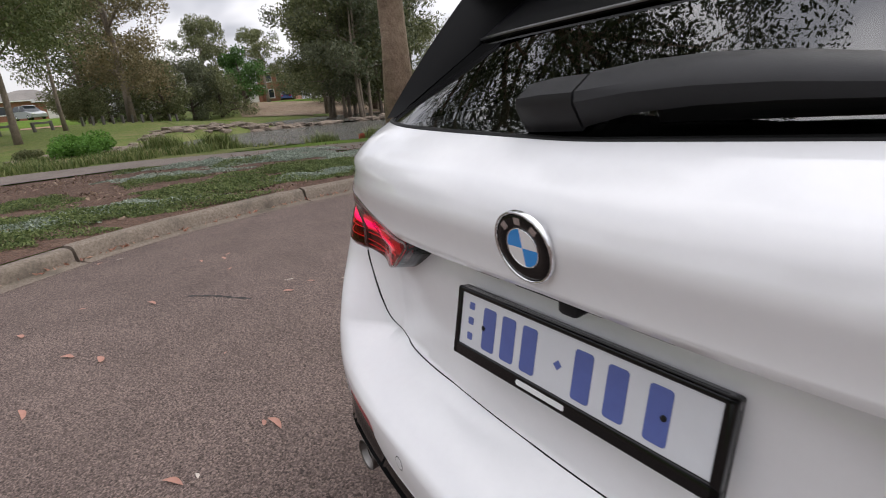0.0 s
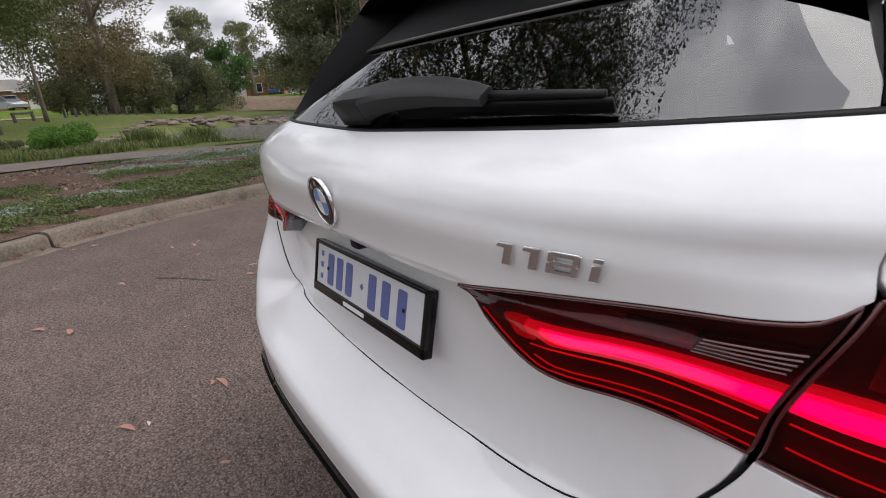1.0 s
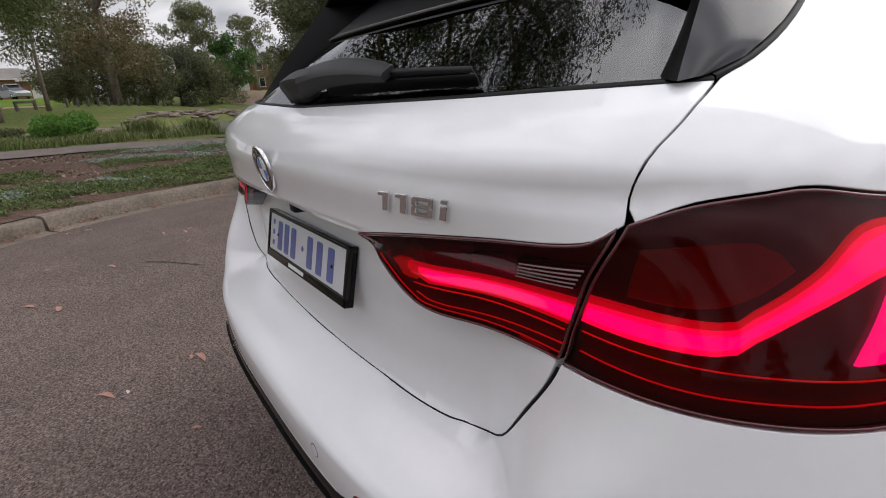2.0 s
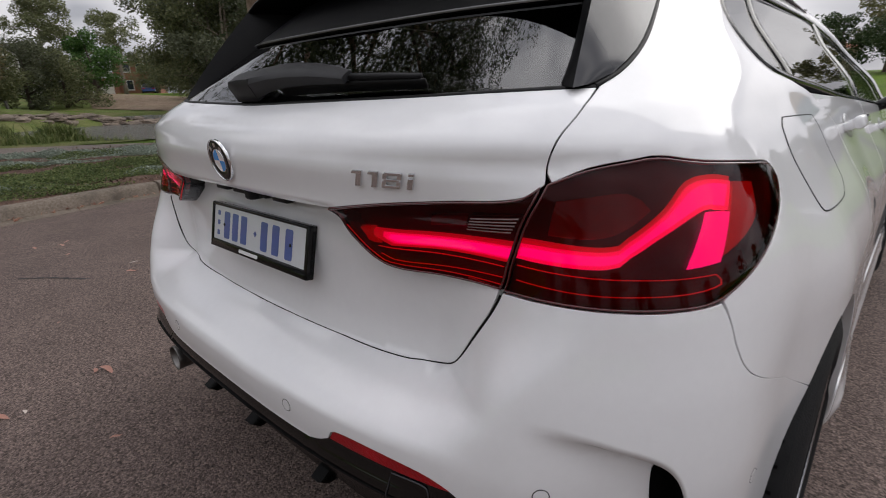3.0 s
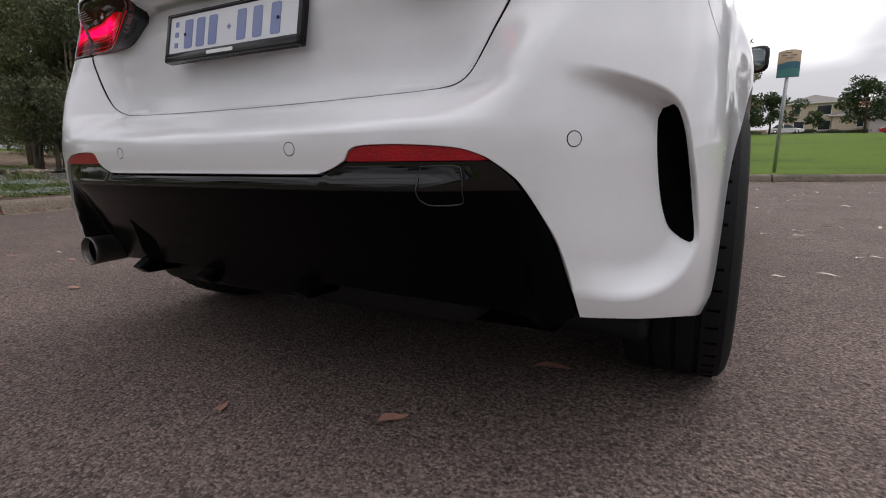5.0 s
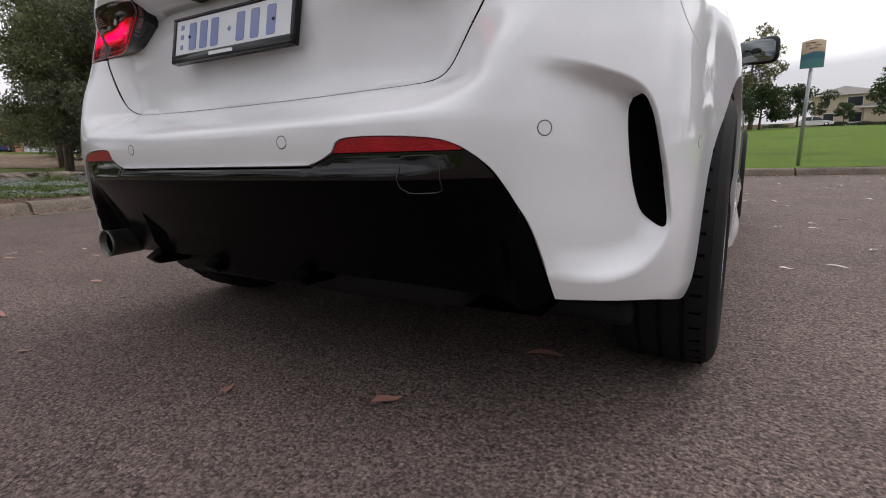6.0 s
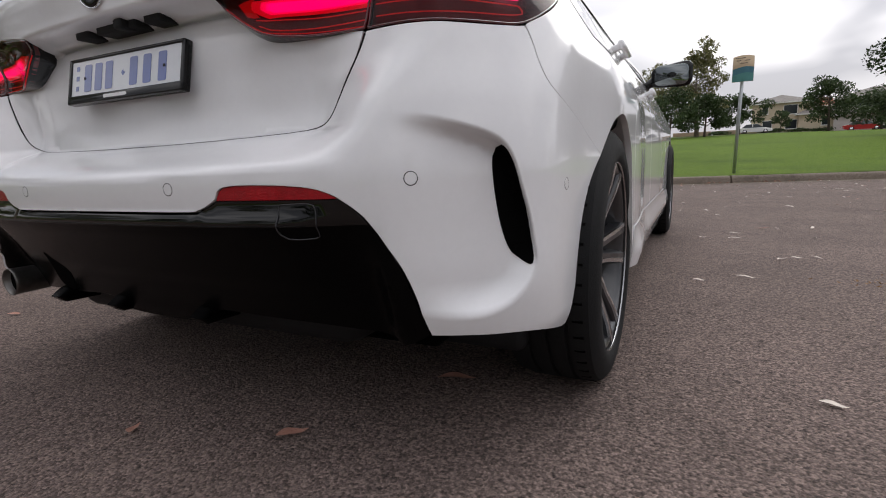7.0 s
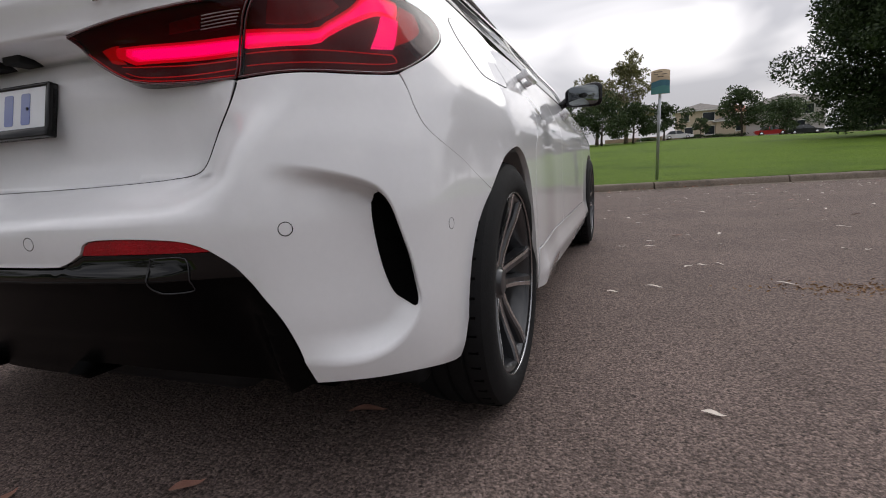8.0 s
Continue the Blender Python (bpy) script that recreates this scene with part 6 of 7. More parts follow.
def build_waterside():
    m = bpy.data.materials.new("pond_water")
    m.use_nodes = True
    p = m.node_tree.nodes["Principled BSDF"]
    p.inputs["Base Color"].default_value = (0.085, 0.083, 0.07, 1)
    p.inputs["Roughness"].default_value = 0.16
    p.inputs["IOR"].default_value = 1.33
    tc = m.node_tree.nodes.new("ShaderNodeTexCoord")
    nz = m.node_tree.nodes.new("ShaderNodeTexNoise")
    nz.inputs["Scale"].default_value = 9
    nz.inputs["Detail"].default_value = 3
    bp = m.node_tree.nodes.new("ShaderNodeBump")
    bp.inputs["Strength"].default_value = 1.0
    bp.inputs["Distance"].default_value = 0.16
    m.node_tree.links.new(tc.outputs["Object"], nz.inputs["Vector"])
    m.node_tree.links.new(nz.outputs["Fac"], bp.inputs["Height"])
    m.node_tree.links.new(bp.outputs["Normal"], p.inputs["Normal"])
    for name, cx, cy, a, b, z, lab in (("pond", -20.8, 8.4, 8.7, 7.5, -0.03, "rippled grey pond reflecting a pale sky"), ("upper_pond", -36, 15, 9, 9, 0.05, "dark still water above a rock weir")):
        bm = bmesh.new()
        bm.faces.new([bm.verts.new((cx + a * math.cos(t), cy + b * math.sin(t), z)) for t in np.linspace(0, 2 * math.pi, 64, endpoint=False)])
        tagged(part(name, bm, m, smooth=False), lab, "water", kind="structure")
    # rocks: an edging along the lawn and a tumbled weir
    rng = np.random.RandomState(11)
    shapes = []
    for k in range(7):
        bm = rock_mesh(rng, 0.5 + 0.25 * rng.rand(), 0.33 + 0.15 * rng.rand(), 0.22 + 0.12 * rng.rand())
        me = bpy.data.meshes.new("rock")
        bm.to_mesh(me)
        bm.free()
        me.materials.append(M_ROCK)
        shapes.append(me)
    def rock(x, y, z, s, group):
        ob = new("rock", shapes[rng.randint(7)])
        ob.matrix_basis = pose(x, y, z, rng.uniform(-8, 8), rng.uniform(-8, 8), rng.uniform(0, 360)) @ Matrix.Diagonal((s, s, s * rng.uniform(0.55, 0.95), 1))
        tagged(ob, "brown flat-topped sandstone boulder at the water's edge", "rock", group)
    for i in range(40):
        f = i / 39
        x, y = np.interp(f, [0, 0.4, 1], [-18.6, -20, -29]) + rng.uniform(-0.3, 0.3), np.interp(f, [0, 0.4, 1], [-3.2, 0.6, 2.4]) + rng.uniform(-0.3, 0.3)
        rock(x, y, gz(x, y) + 0.02, rng.uniform(0.4, 0.7), "rocks edging the lawn")
    for i in range(150):
        f = rng.rand()
        x = np.interp(f, [0, 0.35, 0.7, 1], [-29.8, -30.0, -28.6, -26.0]) + rng.uniform(-1.6, 1.6)
        y = np.interp(f, [0, 0.35, 0.7, 1], [2.6, 6.5, 11.0, 17.0]) + rng.uniform(-0.9, 0.9)
        rock(x, y, max(gz(x, y), -0.05) + rng.uniform(-0.04, 0.14), rng.uniform(0.3, 0.78), "rocks of the weir")
    # reeds and grasses by the water
    pl = [(x, y) for x, y in zip(rng.uniform(-17.5, -14.2, 90), rng.uniform(-5, 4.5, 90))]
    blades("reeds", pl, 0.26, 9000, M_REED, "green and straw-coloured reeds along the pond", 5, 0.014, 0.5)
    pl = [(x, y) for x, y in zip(rng.uniform(-18.5, -14.6, 40), rng.uniform(-6, 1.5, 40))]
    blades("dry_grass", pl, 0.2, 4500, M_DRY, "straw-coloured dry grass along the path", 6, 0.012, 0.45)
    for k, (x, y) in enumerate([(-15.3, 2.6), (-14.0, 5.2), (-13.2, 6.6), (-16.2, 1.2), (-12.0, 8.2), (-17.5, 3.4)]):
        blades("grass_clump", [(x, y)], 0.5, 900, M_REED, "arching clump of green grass by the water", 20 + k, 0.013, 0.55)
    bush("bright green feathery bush beside the pond", (-17.0, -0.75), 1.75, 1.0, 9000, M_BRIGHTBUSH, 3, 0.075)
    bush("low dull green bush on the lawn's edge", (-20.5, -2.2), 0.9, 0.45, 1500, M_GUM, 4, 0.09)
    # planting bed
    ground_cover("groundcover", [(-6.4, -2.6, 1.84, 1.09, 62), (-6.1, -0.9, 1.38, 0.8, 65), (-6.6, 0.9, 1.72, 0.94, 78), (-6.7, 3.2, 1.95, 1.01, 88), (-7.6, 2.2, 1.49, 0.72, 80), (-6.0, 5.4, 1.38, 0.87, 110), (-8.6, -2.9, 1.15, 0.72, 40), (-8.6, 0.3, 0.8, 0.51, 70), (-9.6, 2.0, 1.03, 0.51, 75), (-11.0, 0.2, 0.57, 0.43, 80), (-7.4, -4.6, 1.84, 1.3, 50), (-5.2, -3.3, 1.49, 0.87, 60), (-5.6, -1.6, 1.5, 0.55, 55), (-5.75, 0.3, 1.3, 0.35, 72), (-7.9, -1.3, 0.9, 0.7, 40)], 190000, 0.026, 0.12, M_COVER, "low green leafy groundcover over mulch", 8)
    ground_cover("silver_groundcover", [(-6.25, -0.15, 0.98, 0.45, 68), (-5.95, -1.05, 0.63, 0.38, 60), (-6.35, 2.2, 1.03, 0.33, 85), (-9.2, 2.7, 1.84, 0.68, 62), (-8.0, 4.6, 1.84, 0.9, 75), (-10.4, 1.5, 1.61, 0.6, 70), (-7.0, 6.0, 1.26, 0.75, 120), (-9.0, 0.6, 1.5, 0.4, 65), (-10.3, 3.2, 1.2, 0.45, 60)], 75000, 0.030, 0.11, M_SILVER, "silver-grey leafy groundcover in drifts", 9)
    v = leaf_cloud(np.array([(x, y, 0.15) for x, y in zip(rng.uniform(-11.5, -5.6, 300), rng.uniform(-4.5, 6, 300))]), [0.35] * 300, 5000, 0.06, rng, 0.05)
    v[:, 2] = np.maximum(v[:, 2], 0.142)
    keepm = kerb_side(v[::4, 0], v[::4, 1]) < -0.25
    v = v.reshape(-1, 4, 3)[keepm].reshape(-1, 3)
    stuff("mulch_chips", v, quads(len(v) // 4), leaf_mat("mulch_chips", (0.06, 0.035, 0.022), (0.34, 0.25, 0.18), glow=0.0), "scattered bark chips and dry leaves on soil", "mulch")


build_waterside()


def build_litter():
    """Dry gum leaves lying on the road."""
    def leaf_shape(name, ln, w, curl, material):
        n = 9
        verts, faces = [], []
        for i in range(n):
            f = i / (n - 1)
            ww = w * math.sin(math.pi * min(0.97, max(0.03, f)) ** 0.85) * 0.5
            x = (f - 0.5) * ln
            z = 0.004 + curl * (2 * f - 1) ** 2 + 0.004 * math.sin(5 * f)
            bend = 0.12 * ln * math.sin(math.pi * f)
            verts += [(x, bend - ww, z + 0.25 * ww), (x, bend, z), (x, bend + ww, z + 0.35 * ww)]
        for i in range(n - 1):
            for j in range(2):
                a = i * 3 + j
                faces.append((a, a + 1, a + 4, a + 3))
        me = bpy.data.meshes.new(name)
        me.from_pydata(verts, [], faces)
        me.materials.append(material)
        me.polygons.foreach_set("use_smooth", [True] * len(faces))
        return me
    pink = [leaf_shape("fallen_leaf", 0.085, 0.022, 0.006, M_FALLEN), leaf_shape("fallen_leaf", 0.07, 0.028, 0.010, M_FALLEN)]
    pale = [leaf_shape("fallen_leaf", 0.10, 0.016, 0.006, M_FALLENPALE), leaf_shape("fallen_leaf", 0.06, 0.022, 0.008, M_FALLENPALE)]
    rng = random.Random(5)
    def put(x, y, me, turn, s=1.0):
        ob = new("fallen_leaf", me)
        ob.matrix_basis = pose(x, y, 0.001, rng.uniform(-4, 4), rng.uniform(-4, 4), turn) @ Matrix.Scale(s, 4)
        tagged(ob, "dry pinkish gum leaf lying on asphalt" if me in pink else "pale dry leaf lying on asphalt", "leaf", "leaves on the road")
    for x, y, turn, s, p in [(-0.045, -0.040, 125, 0.75, 1), (0.31, 0.08, 60, 1.0, 1), (-1.28, -0.06, 15, 1.0, 0), (-2.36, -0.58, 5, 1.0, 1), (-1.20, -0.40, 40, 0.9, 0), (-2.52, -0.71, 45, 1.0, 0), (-3.02, -0.30, 30, 1.0, 0), (-2.56, 0.41, 70, 0.9, 1), (-3.67, 0.25, 10, 1.0, 0), (-0.78, -0.16, 80, 0.5, 1), (0.53, 0.46, 20, 1.2, 0), (-1.48, 0.35, 30, 0.8, 1), (-2.17, 0.66, 20, 0.8, 0), (-2.04, -0.85, 10, 1.0, 0), (-3.03, -0.94, 25, 0.9, 1), (-2.63, 0.58, 70, 0.6, 0), (-3.74, 0.10, 10, 0.7, 1)]:
        put(x, y, pink[p], turn, s)
    for x, y in [(1.32, 1.90), (1.37, 0.64), (1.90, 2.02), (1.37, 3.07), (1.18, 3.05), (1.34, 4.39), (1.53, 2.39), (1.60, 2.43), (2.47, 2.98), (1.39, 3.29), (1.13, 1.78), (1.26, 4.81)]:
        put(x, y, pale[rng.randint(0, 1)], rng.uniform(-40, 60), 0.9)
    for i in range(300):
        x, y = rng.uniform(1.0, 9.0), 9.9 - 7.6 * rng.random() ** 1.6
        put(x, y, pale[rng.randint(0, 1)] if rng.random() < 0.8 else pink[0], rng.uniform(0, 360), rng.uniform(0.5, 1.2))
    for i in range(34):
        x, y = rng.uniform(-5.0, -1.0), rng.uniform(-1.2, 4.5)
        put(x, y, (pink if rng.random() < 0.55 else pale)[rng.randint(0, 1)], rng.uniform(0, 360), rng.uniform(0.35, 0.8))
    # leaf litter caught in the gutter, orange bark crumbs on the road
    g = np.random.RandomState(2)
    line = kerb_offset(2, 26, -0.02, 0.05)
    n = 900
    p = line[g.randint(0, len(line), n)] + g.normal(size=(n, 2)) * 0.035
    c = np.concatenate([p, np.full((n, 1), 0.022)], 1)
    v = leaf_cloud(c, [0.01] * n, n, 0.06, g, 0.2, narrow=0.3)
    v[:, 2] = np.clip(v[:, 2], 0.012, 0.05)
    stuff("gutter_litter", v, quads(n), leaf_mat("gutter_leaves", (0.20, 0.07, 0.045), (0.45, 0.28, 0.2), glow=0.0), "reddish dry leaves caught along the gutter", "leaf litter")
    n = 500
    p = np.stack([2.15 + g.normal(size=n) * 0.22, 1.95 + g.normal(size=n) * 0.07, np.full(n, 0.004)], -1)
    v = leaf_cloud(p, [0.004] * n, n, 0.02, g, 0.2, narrow=0.3)
    v[:, 2] = np.clip(v[:, 2], 0.002, 0.01)
    stuff("bark_crumbs", v, quads(n), M_BARKCHIP, "orange-brown bark crumbs on asphalt", "litter")
    # a dark tar seam
    bm = bmesh.new()
    pts = curve_pts([(-2.99, -0.10), (-2.86, 0.03), (-2.76, 0.10), (-2.62, 0.20)], 0.03)
    prev = None
    for i, q in enumerate(pts):
        w = 0.009 + 0.005 * math.sin(i * 1.7)
        row = [bm.verts.new((q[0] - 0.7 * w, q[1] + 0.7 * w, 0.002)), bm.verts.new((q[0] + 0.7 * w, q[1] - 0.7 * w, 0.002))]
        if prev:
            bm.faces.new((prev[0], prev[1], row[1], row[0]))
        prev = row
    bmesh.ops.recalc_face_normals(bm, faces=bm.faces)
    tagged(part("tar_seam", bm, mat("tar", (0.02, 0.018, 0.017), 0.7), smooth=False), "short dark crack in the asphalt", "road", kind="structure")


build_litter()


def polar(az, d, eye=(0.34, -0.34)):
    a = radians(az)
    return (eye[0] + d * math.sin(a), eye[1] + d * math.cos(a))


def build_trees():
    G = "gum trees by the pond"
    tree("tall gum tree with a brownish drooping crown", polar(-86.6, 45), 15, 4.4, 0.16, 30000, M_BROWNLEAF, M_BARK, 1, 0.24, 0.20, 0.0, 2, 26, G)
    tree("tall gum tree with a dull green crown", polar(-89.8, 50), 13, 4.0, 0.14, 22000, M_GUM, M_BARK, 2, 0.24, 0.20, 0.0, 1, 22, G)
    tree("slender gum tree leaning over the lawn", polar(-92.0, 36), 12, 3.2, 0.35, 13000, M_GUM, M_BARK, 3, 0.11, 0.17, -0.05, 1, 16, G)
    tree("large gum tree with dense dark crown", polar(-95.6, 30), 13, 4.6, 0.30, 42000, M_LUSH, M_BARK, 4, 0.15, 0.16, 0.0, 1, 26, G)
    tree("large gum tree with dense dark crown", polar(-101, 30), 13, 4.2, 0.25, 14000, M_GUM, M_DARKBARK, 5, 0.15, 0.18, 0.0, 1, 18, G)
    tree("rounded gum tree against the sky", polar(-79.6, 66), 11.0, 3.0, 0.38, 15000, M_GUM, M_BARK, 6, 0.25, 0.22, 0.0, 1, 16, G)
    tree("small broad tree by the far bank", polar(-76.2, 62), 6.6, 2.6, 0.25, 9000, M_GREENLEAF, M_DARKBARK, 7, 0.2, 0.22, 0.0, 1, 14, G)
    tree("gum tree with an open crown", polar(-73.8, 80), 10.5, 3.0, 0.40, 8500, M_GUM, M_BARK, 8, 0.25, 0.26, 0.0, 1, 14, G)
    for k, (az, d, h, w) in enumerate([(-83.6, 52, 5.2, 2.6), (-81.2, 55, 5.6, 2.8), (-78.6, 56, 5.0, 2.6), (-88.4, 55, 6.0, 2.8), (-85.2, 60, 6.5, 3.0), (-77.2, 68, 4.5, 2.2), (-71.2, 92, 6.0, 3.2), (-69.2, 80, 6.0, 3.2), (-67.4, 66, 6.0, 3.0), (-65.0, 62, 6.0, 3.2), (-62.4, 60, 6.0, 3.2), (-87.0, 62, 6.0, 3.2)]):
        tree("dense dark she-oak by the water", polar(az, d), h, w, 0.06, 10000, M_SHEOAK if k % 2 else M_GUM, M_DARKBARK, 30 + k, 0.16, 0.20, 0.0, 1, 16, "dark trees by the water", 1.0)
    bush("broad rounded dull green shrub behind the lawn", polar(-90.4, 44), 3.4, 2.8, 14000, M_GUM, 61, 0.13)
    for k, (az, d, h, w) in enumerate([(-64.9, 46, 12, 3.2), (-67.6, 41, 12, 2.9), (-66.0, 38, 13, 3.4), (-64.0, 36, 12, 3.2), (-61.5, 40, 12, 3.4), (-58.5, 44, 12, 3.5), (-67.8, 50, 14, 3.6), (-62.8, 50, 14, 3.6)]):
        tree("tall gum tree with several pale stems", polar(az, d), h, w, 0.14, 19000, M_GUM if k % 3 else M_SHEOAK, M_BARK, 50 + k, 0.14, 0.20, 0.0, 3 if k % 2 else 2, 24, "gum grove beyond the pond")
    # the near gum whose branches hang over the car
    near = tree("large near gum tree with a smooth pinkish trunk", (-10.95, 6.2), 20.0, 6.8, 0.24, 110000, M_NEARGUM, M_PINKBARK, 77, 0.36, 0.13, 0.03, 1, 34, tight=0.46)
    tree("large gum tree shading the verge", (-7.5, 11.5), 15.0, 5.0, 0.35, 22000, M_GUM, M_PINKBARK, 78, 0.34, 0.18, 0.04, 1, 22)
    # park side ahead
    eye8 = (1.15, -0.6)
    tree("tall open gum tree on the lawn", polar(-2.1, 64, eye8), 9.6, 2.7, 0.35, 4500, M_OLIVE, M_BARK, 90, 0.2, 0.30, 0.0, 1, 14, "park trees")
    tree("tall full gum tree on the lawn", polar(0.9, 66, eye8), 11.0, 2.9, 0.20, 7500, M_OLIVE, M_BARK, 91, 0.24, 0.30, 0.0, 1, 18, "park trees")
    for k, (az, d, h, w) in enumerate([(-1.6, 56, 5.2, 2.4), (1.6, 60, 4.6, 2.2), (4.6, 70, 4.6, 2.2), (-5.2, 60, 5.4, 2.6), (-8.0, 66, 6.0, 2.8)]):
        tree("dense dark green round street tree", polar(az, d, eye8), h, w, 0.28, 5200, M_DARKLEAF, M_DARKBARK, 100 + k, 0.13, 0.26, 0.0, 1, 14, "street trees")
    tree("dark green street tree before the houses", polar(11.6, 66, eye8), 5.4, 2.6, 0.25, 6000, M_DARKLEAF, M_DARKBARK, 110, 0.14, 0.26, 0.0, 1, 14, "street trees")
    tree("dark green street tree before the houses", polar(15.2, 70, eye8), 4.6, 2.6, 0.25, 5200, M_DARKLEAF, M_DARKBARK, 111, 0.14, 0.26, 0.0, 1, 14, "street trees")
    tree("slim young street tree", polar(8.0, 78, eye8), 3.0, 1.3, 0.35, 1500, M_DARKLEAF, M_DARKBARK, 112, 0.07, 0.24, 0.0, 1, 9, "street trees")
    tree("large spreading dark green tree on the lawn", polar(23.6, 40, eye8), 12.5, 5.2, 0.10, 95000, M_DEEPLEAF, M_DARKBARK, 120, 0.20, 0.23, 0.0, 1, 40)
    tree("large spreading dark green tree on the lawn", polar(30.0, 38, eye8), 12.0, 5.2, 0.10, 40000, M_DEEPLEAF, M_DARKBARK, 121, 0.22, 0.22, 0.0, 1, 24)
    for k, (az, d) in enumerate([(-12, 75), (-17, 80), (-23, 70), (-30, 75), (-36, 60), (-42, 62), (-52, 60)]):
        tree("distant park tree with a dull green crown", polar(az, d, eye8), 8 + k % 3, 3.4, 0.2, 4200, M_GUM if k % 2 else M_DARKLEAF, M_DARKBARK, 130 + k, 0.2, 0.36, 0.0, 1, 14, "distant trees")
    # trees added out of view to block low sky light and fill reflections
    for k, (az, d) in enumerate([(38, 95), (47, 95), (57, 95), (68, 90), (80, 85), (95, 75), (112, 60), (130, 40), (150, 38), (170, 36), (-170, 34), (-150, 34), (-130, 34), (-115, 34)]):
        tree("unseen added tree with a dull green crown, closing the low sky", polar(az, d), 9 + k % 4, 4.2, 0.1, 4500, M_GUM if k % 2 else M_DARKLEAF, M_DARKBARK, 160 + k, 0.2, 0.42, 0.0, 1, 12, "trees round the park")
    for k, (az, d) in enumerate([(7.4, 97), (9.6, 97), (11.6, 97), (17.2, 95), (19.4, 90), (21.5, 88), (3.0, 97)]):
        bush("low clipped hedge before a house", polar(az, d, eye8), 4.2, 0.9, 1500, M_DARKLEAF, 200 + k, 0.22, "hedges", "hedge")


build_trees()

# ---- houses, vehicles, street furniture ----
def brick_mat(name, a, b):
    m = bpy.data.materials.new(name)
    m.use_nodes = True
    nt = m.node_tree
    L = nt.links.new
    p = nt.nodes["Principled BSDF"]
    p.inputs["Roughness"].default_value = 0.9
    tc = nt.nodes.new("ShaderNodeTexCoord")
    mp = nt.nodes.new("ShaderNodeMapping")
    mp.inputs["Rotation"].default_value = (radians(90), 0, 0)
    br = nt.nodes.new("ShaderNodeTexBrick")
    br.inputs["Color1"].default_value = (*a, 1)
    br.inputs["Color2"].default_value = (*b, 1)
    br.inputs["Mortar"].default_value = (0.24, 0.16, 0.125, 1)
    br.inputs["Scale"].default_value = 4.2
    br.inputs["Mortar Size"].default_value = 0.012
    L(tc.outputs["Object"], mp.inputs["Vector"])
    L(mp.outputs["Vector"], br.inputs["Vector"])
    L(br.outputs["Color"], p.inputs["Base Color"])
    return m


M_BRICK = brick_mat("red_brown_brick", (0.30, 0.13, 0.075), (0.22, 0.09, 0.055))
M_CREAM = mat("cream_render", (0.55, 0.46, 0.34), 0.85, var=0.08, scale=2, bump=0.2, bscale=60)
M_GREYRENDER = mat("pale_grey_render", (0.48, 0.45, 0.42), 0.85, var=0.08, scale=2)
M_ROOFGREY = mat("grey_roof_tile", (0.17, 0.155, 0.14), 0.8, var=0.25, scale=4, bump=0.5, bscale=9)
M_ROOFRED = mat("terracotta_roof_tile", (0.30, 0.11, 0.06), 0.8, var=0.25, scale=4, bump=0.5, bscale=9)
M_WHITETRIM = mat("white_painted_trim", (0.72, 0.71, 0.69), 0.6, var=0.06, scale=5)
M_WINDOW = mat("dark_window_pane", (0.03, 0.035, 0.04), 0.05, var=0.2, scale=2)
M_GARAGE = mat("white_garage_door", (0.66, 0.62, 0.58), 0.6, var=0.06, scale=5)
M_POST = mat("weathered_timber_post", (0.11, 0.10, 0.09), 0.9, var=0.3, scale=12, bump=0.5, bscale=60)
M_GALV = mat("galvanised_steel", (0.40, 0.42, 0.43), 0.45, metal=0.8, var=0.2, scale=12)
M_GREENROOF = mat("green_metal_roof", (0.16, 0.34, 0.27), 0.5, var=0.1, scale=6)


def hip_roof(w, d, h, over, z):
    bm = bmesh.new()
    a, b = w / 2 + over, d / 2 + over
    r = max(0.0, a - b)
    q = max(0.0, b - a)
    base = [bm.verts.new(p) for p in ((-a, -b, z), (a, -b, z), (a, b, z), (-a, b, z))]
    low = [bm.verts.new((v.co.x, v.co.y, z - 0.15)) for v in base]
    top = [bm.verts.new((-r, -q, z + h)), bm.verts.new((r, q, z + h))]
    for f in ((base[0], base[1], top[1], top[0]), (base[2], base[3], top[0], top[1]), (base[1], base[2], top[1]), (base[3], base[0], top[0])):
        bm.faces.new(f)
    for i in range(4):
        bm.faces.new((low[i], low[(i + 1) % 4], base[(i + 1) % 4], base[i]))
    bm.faces.new(low[::-1])
    bmesh.ops.recalc_face_normals(bm, faces=bm.faces)
    return bm


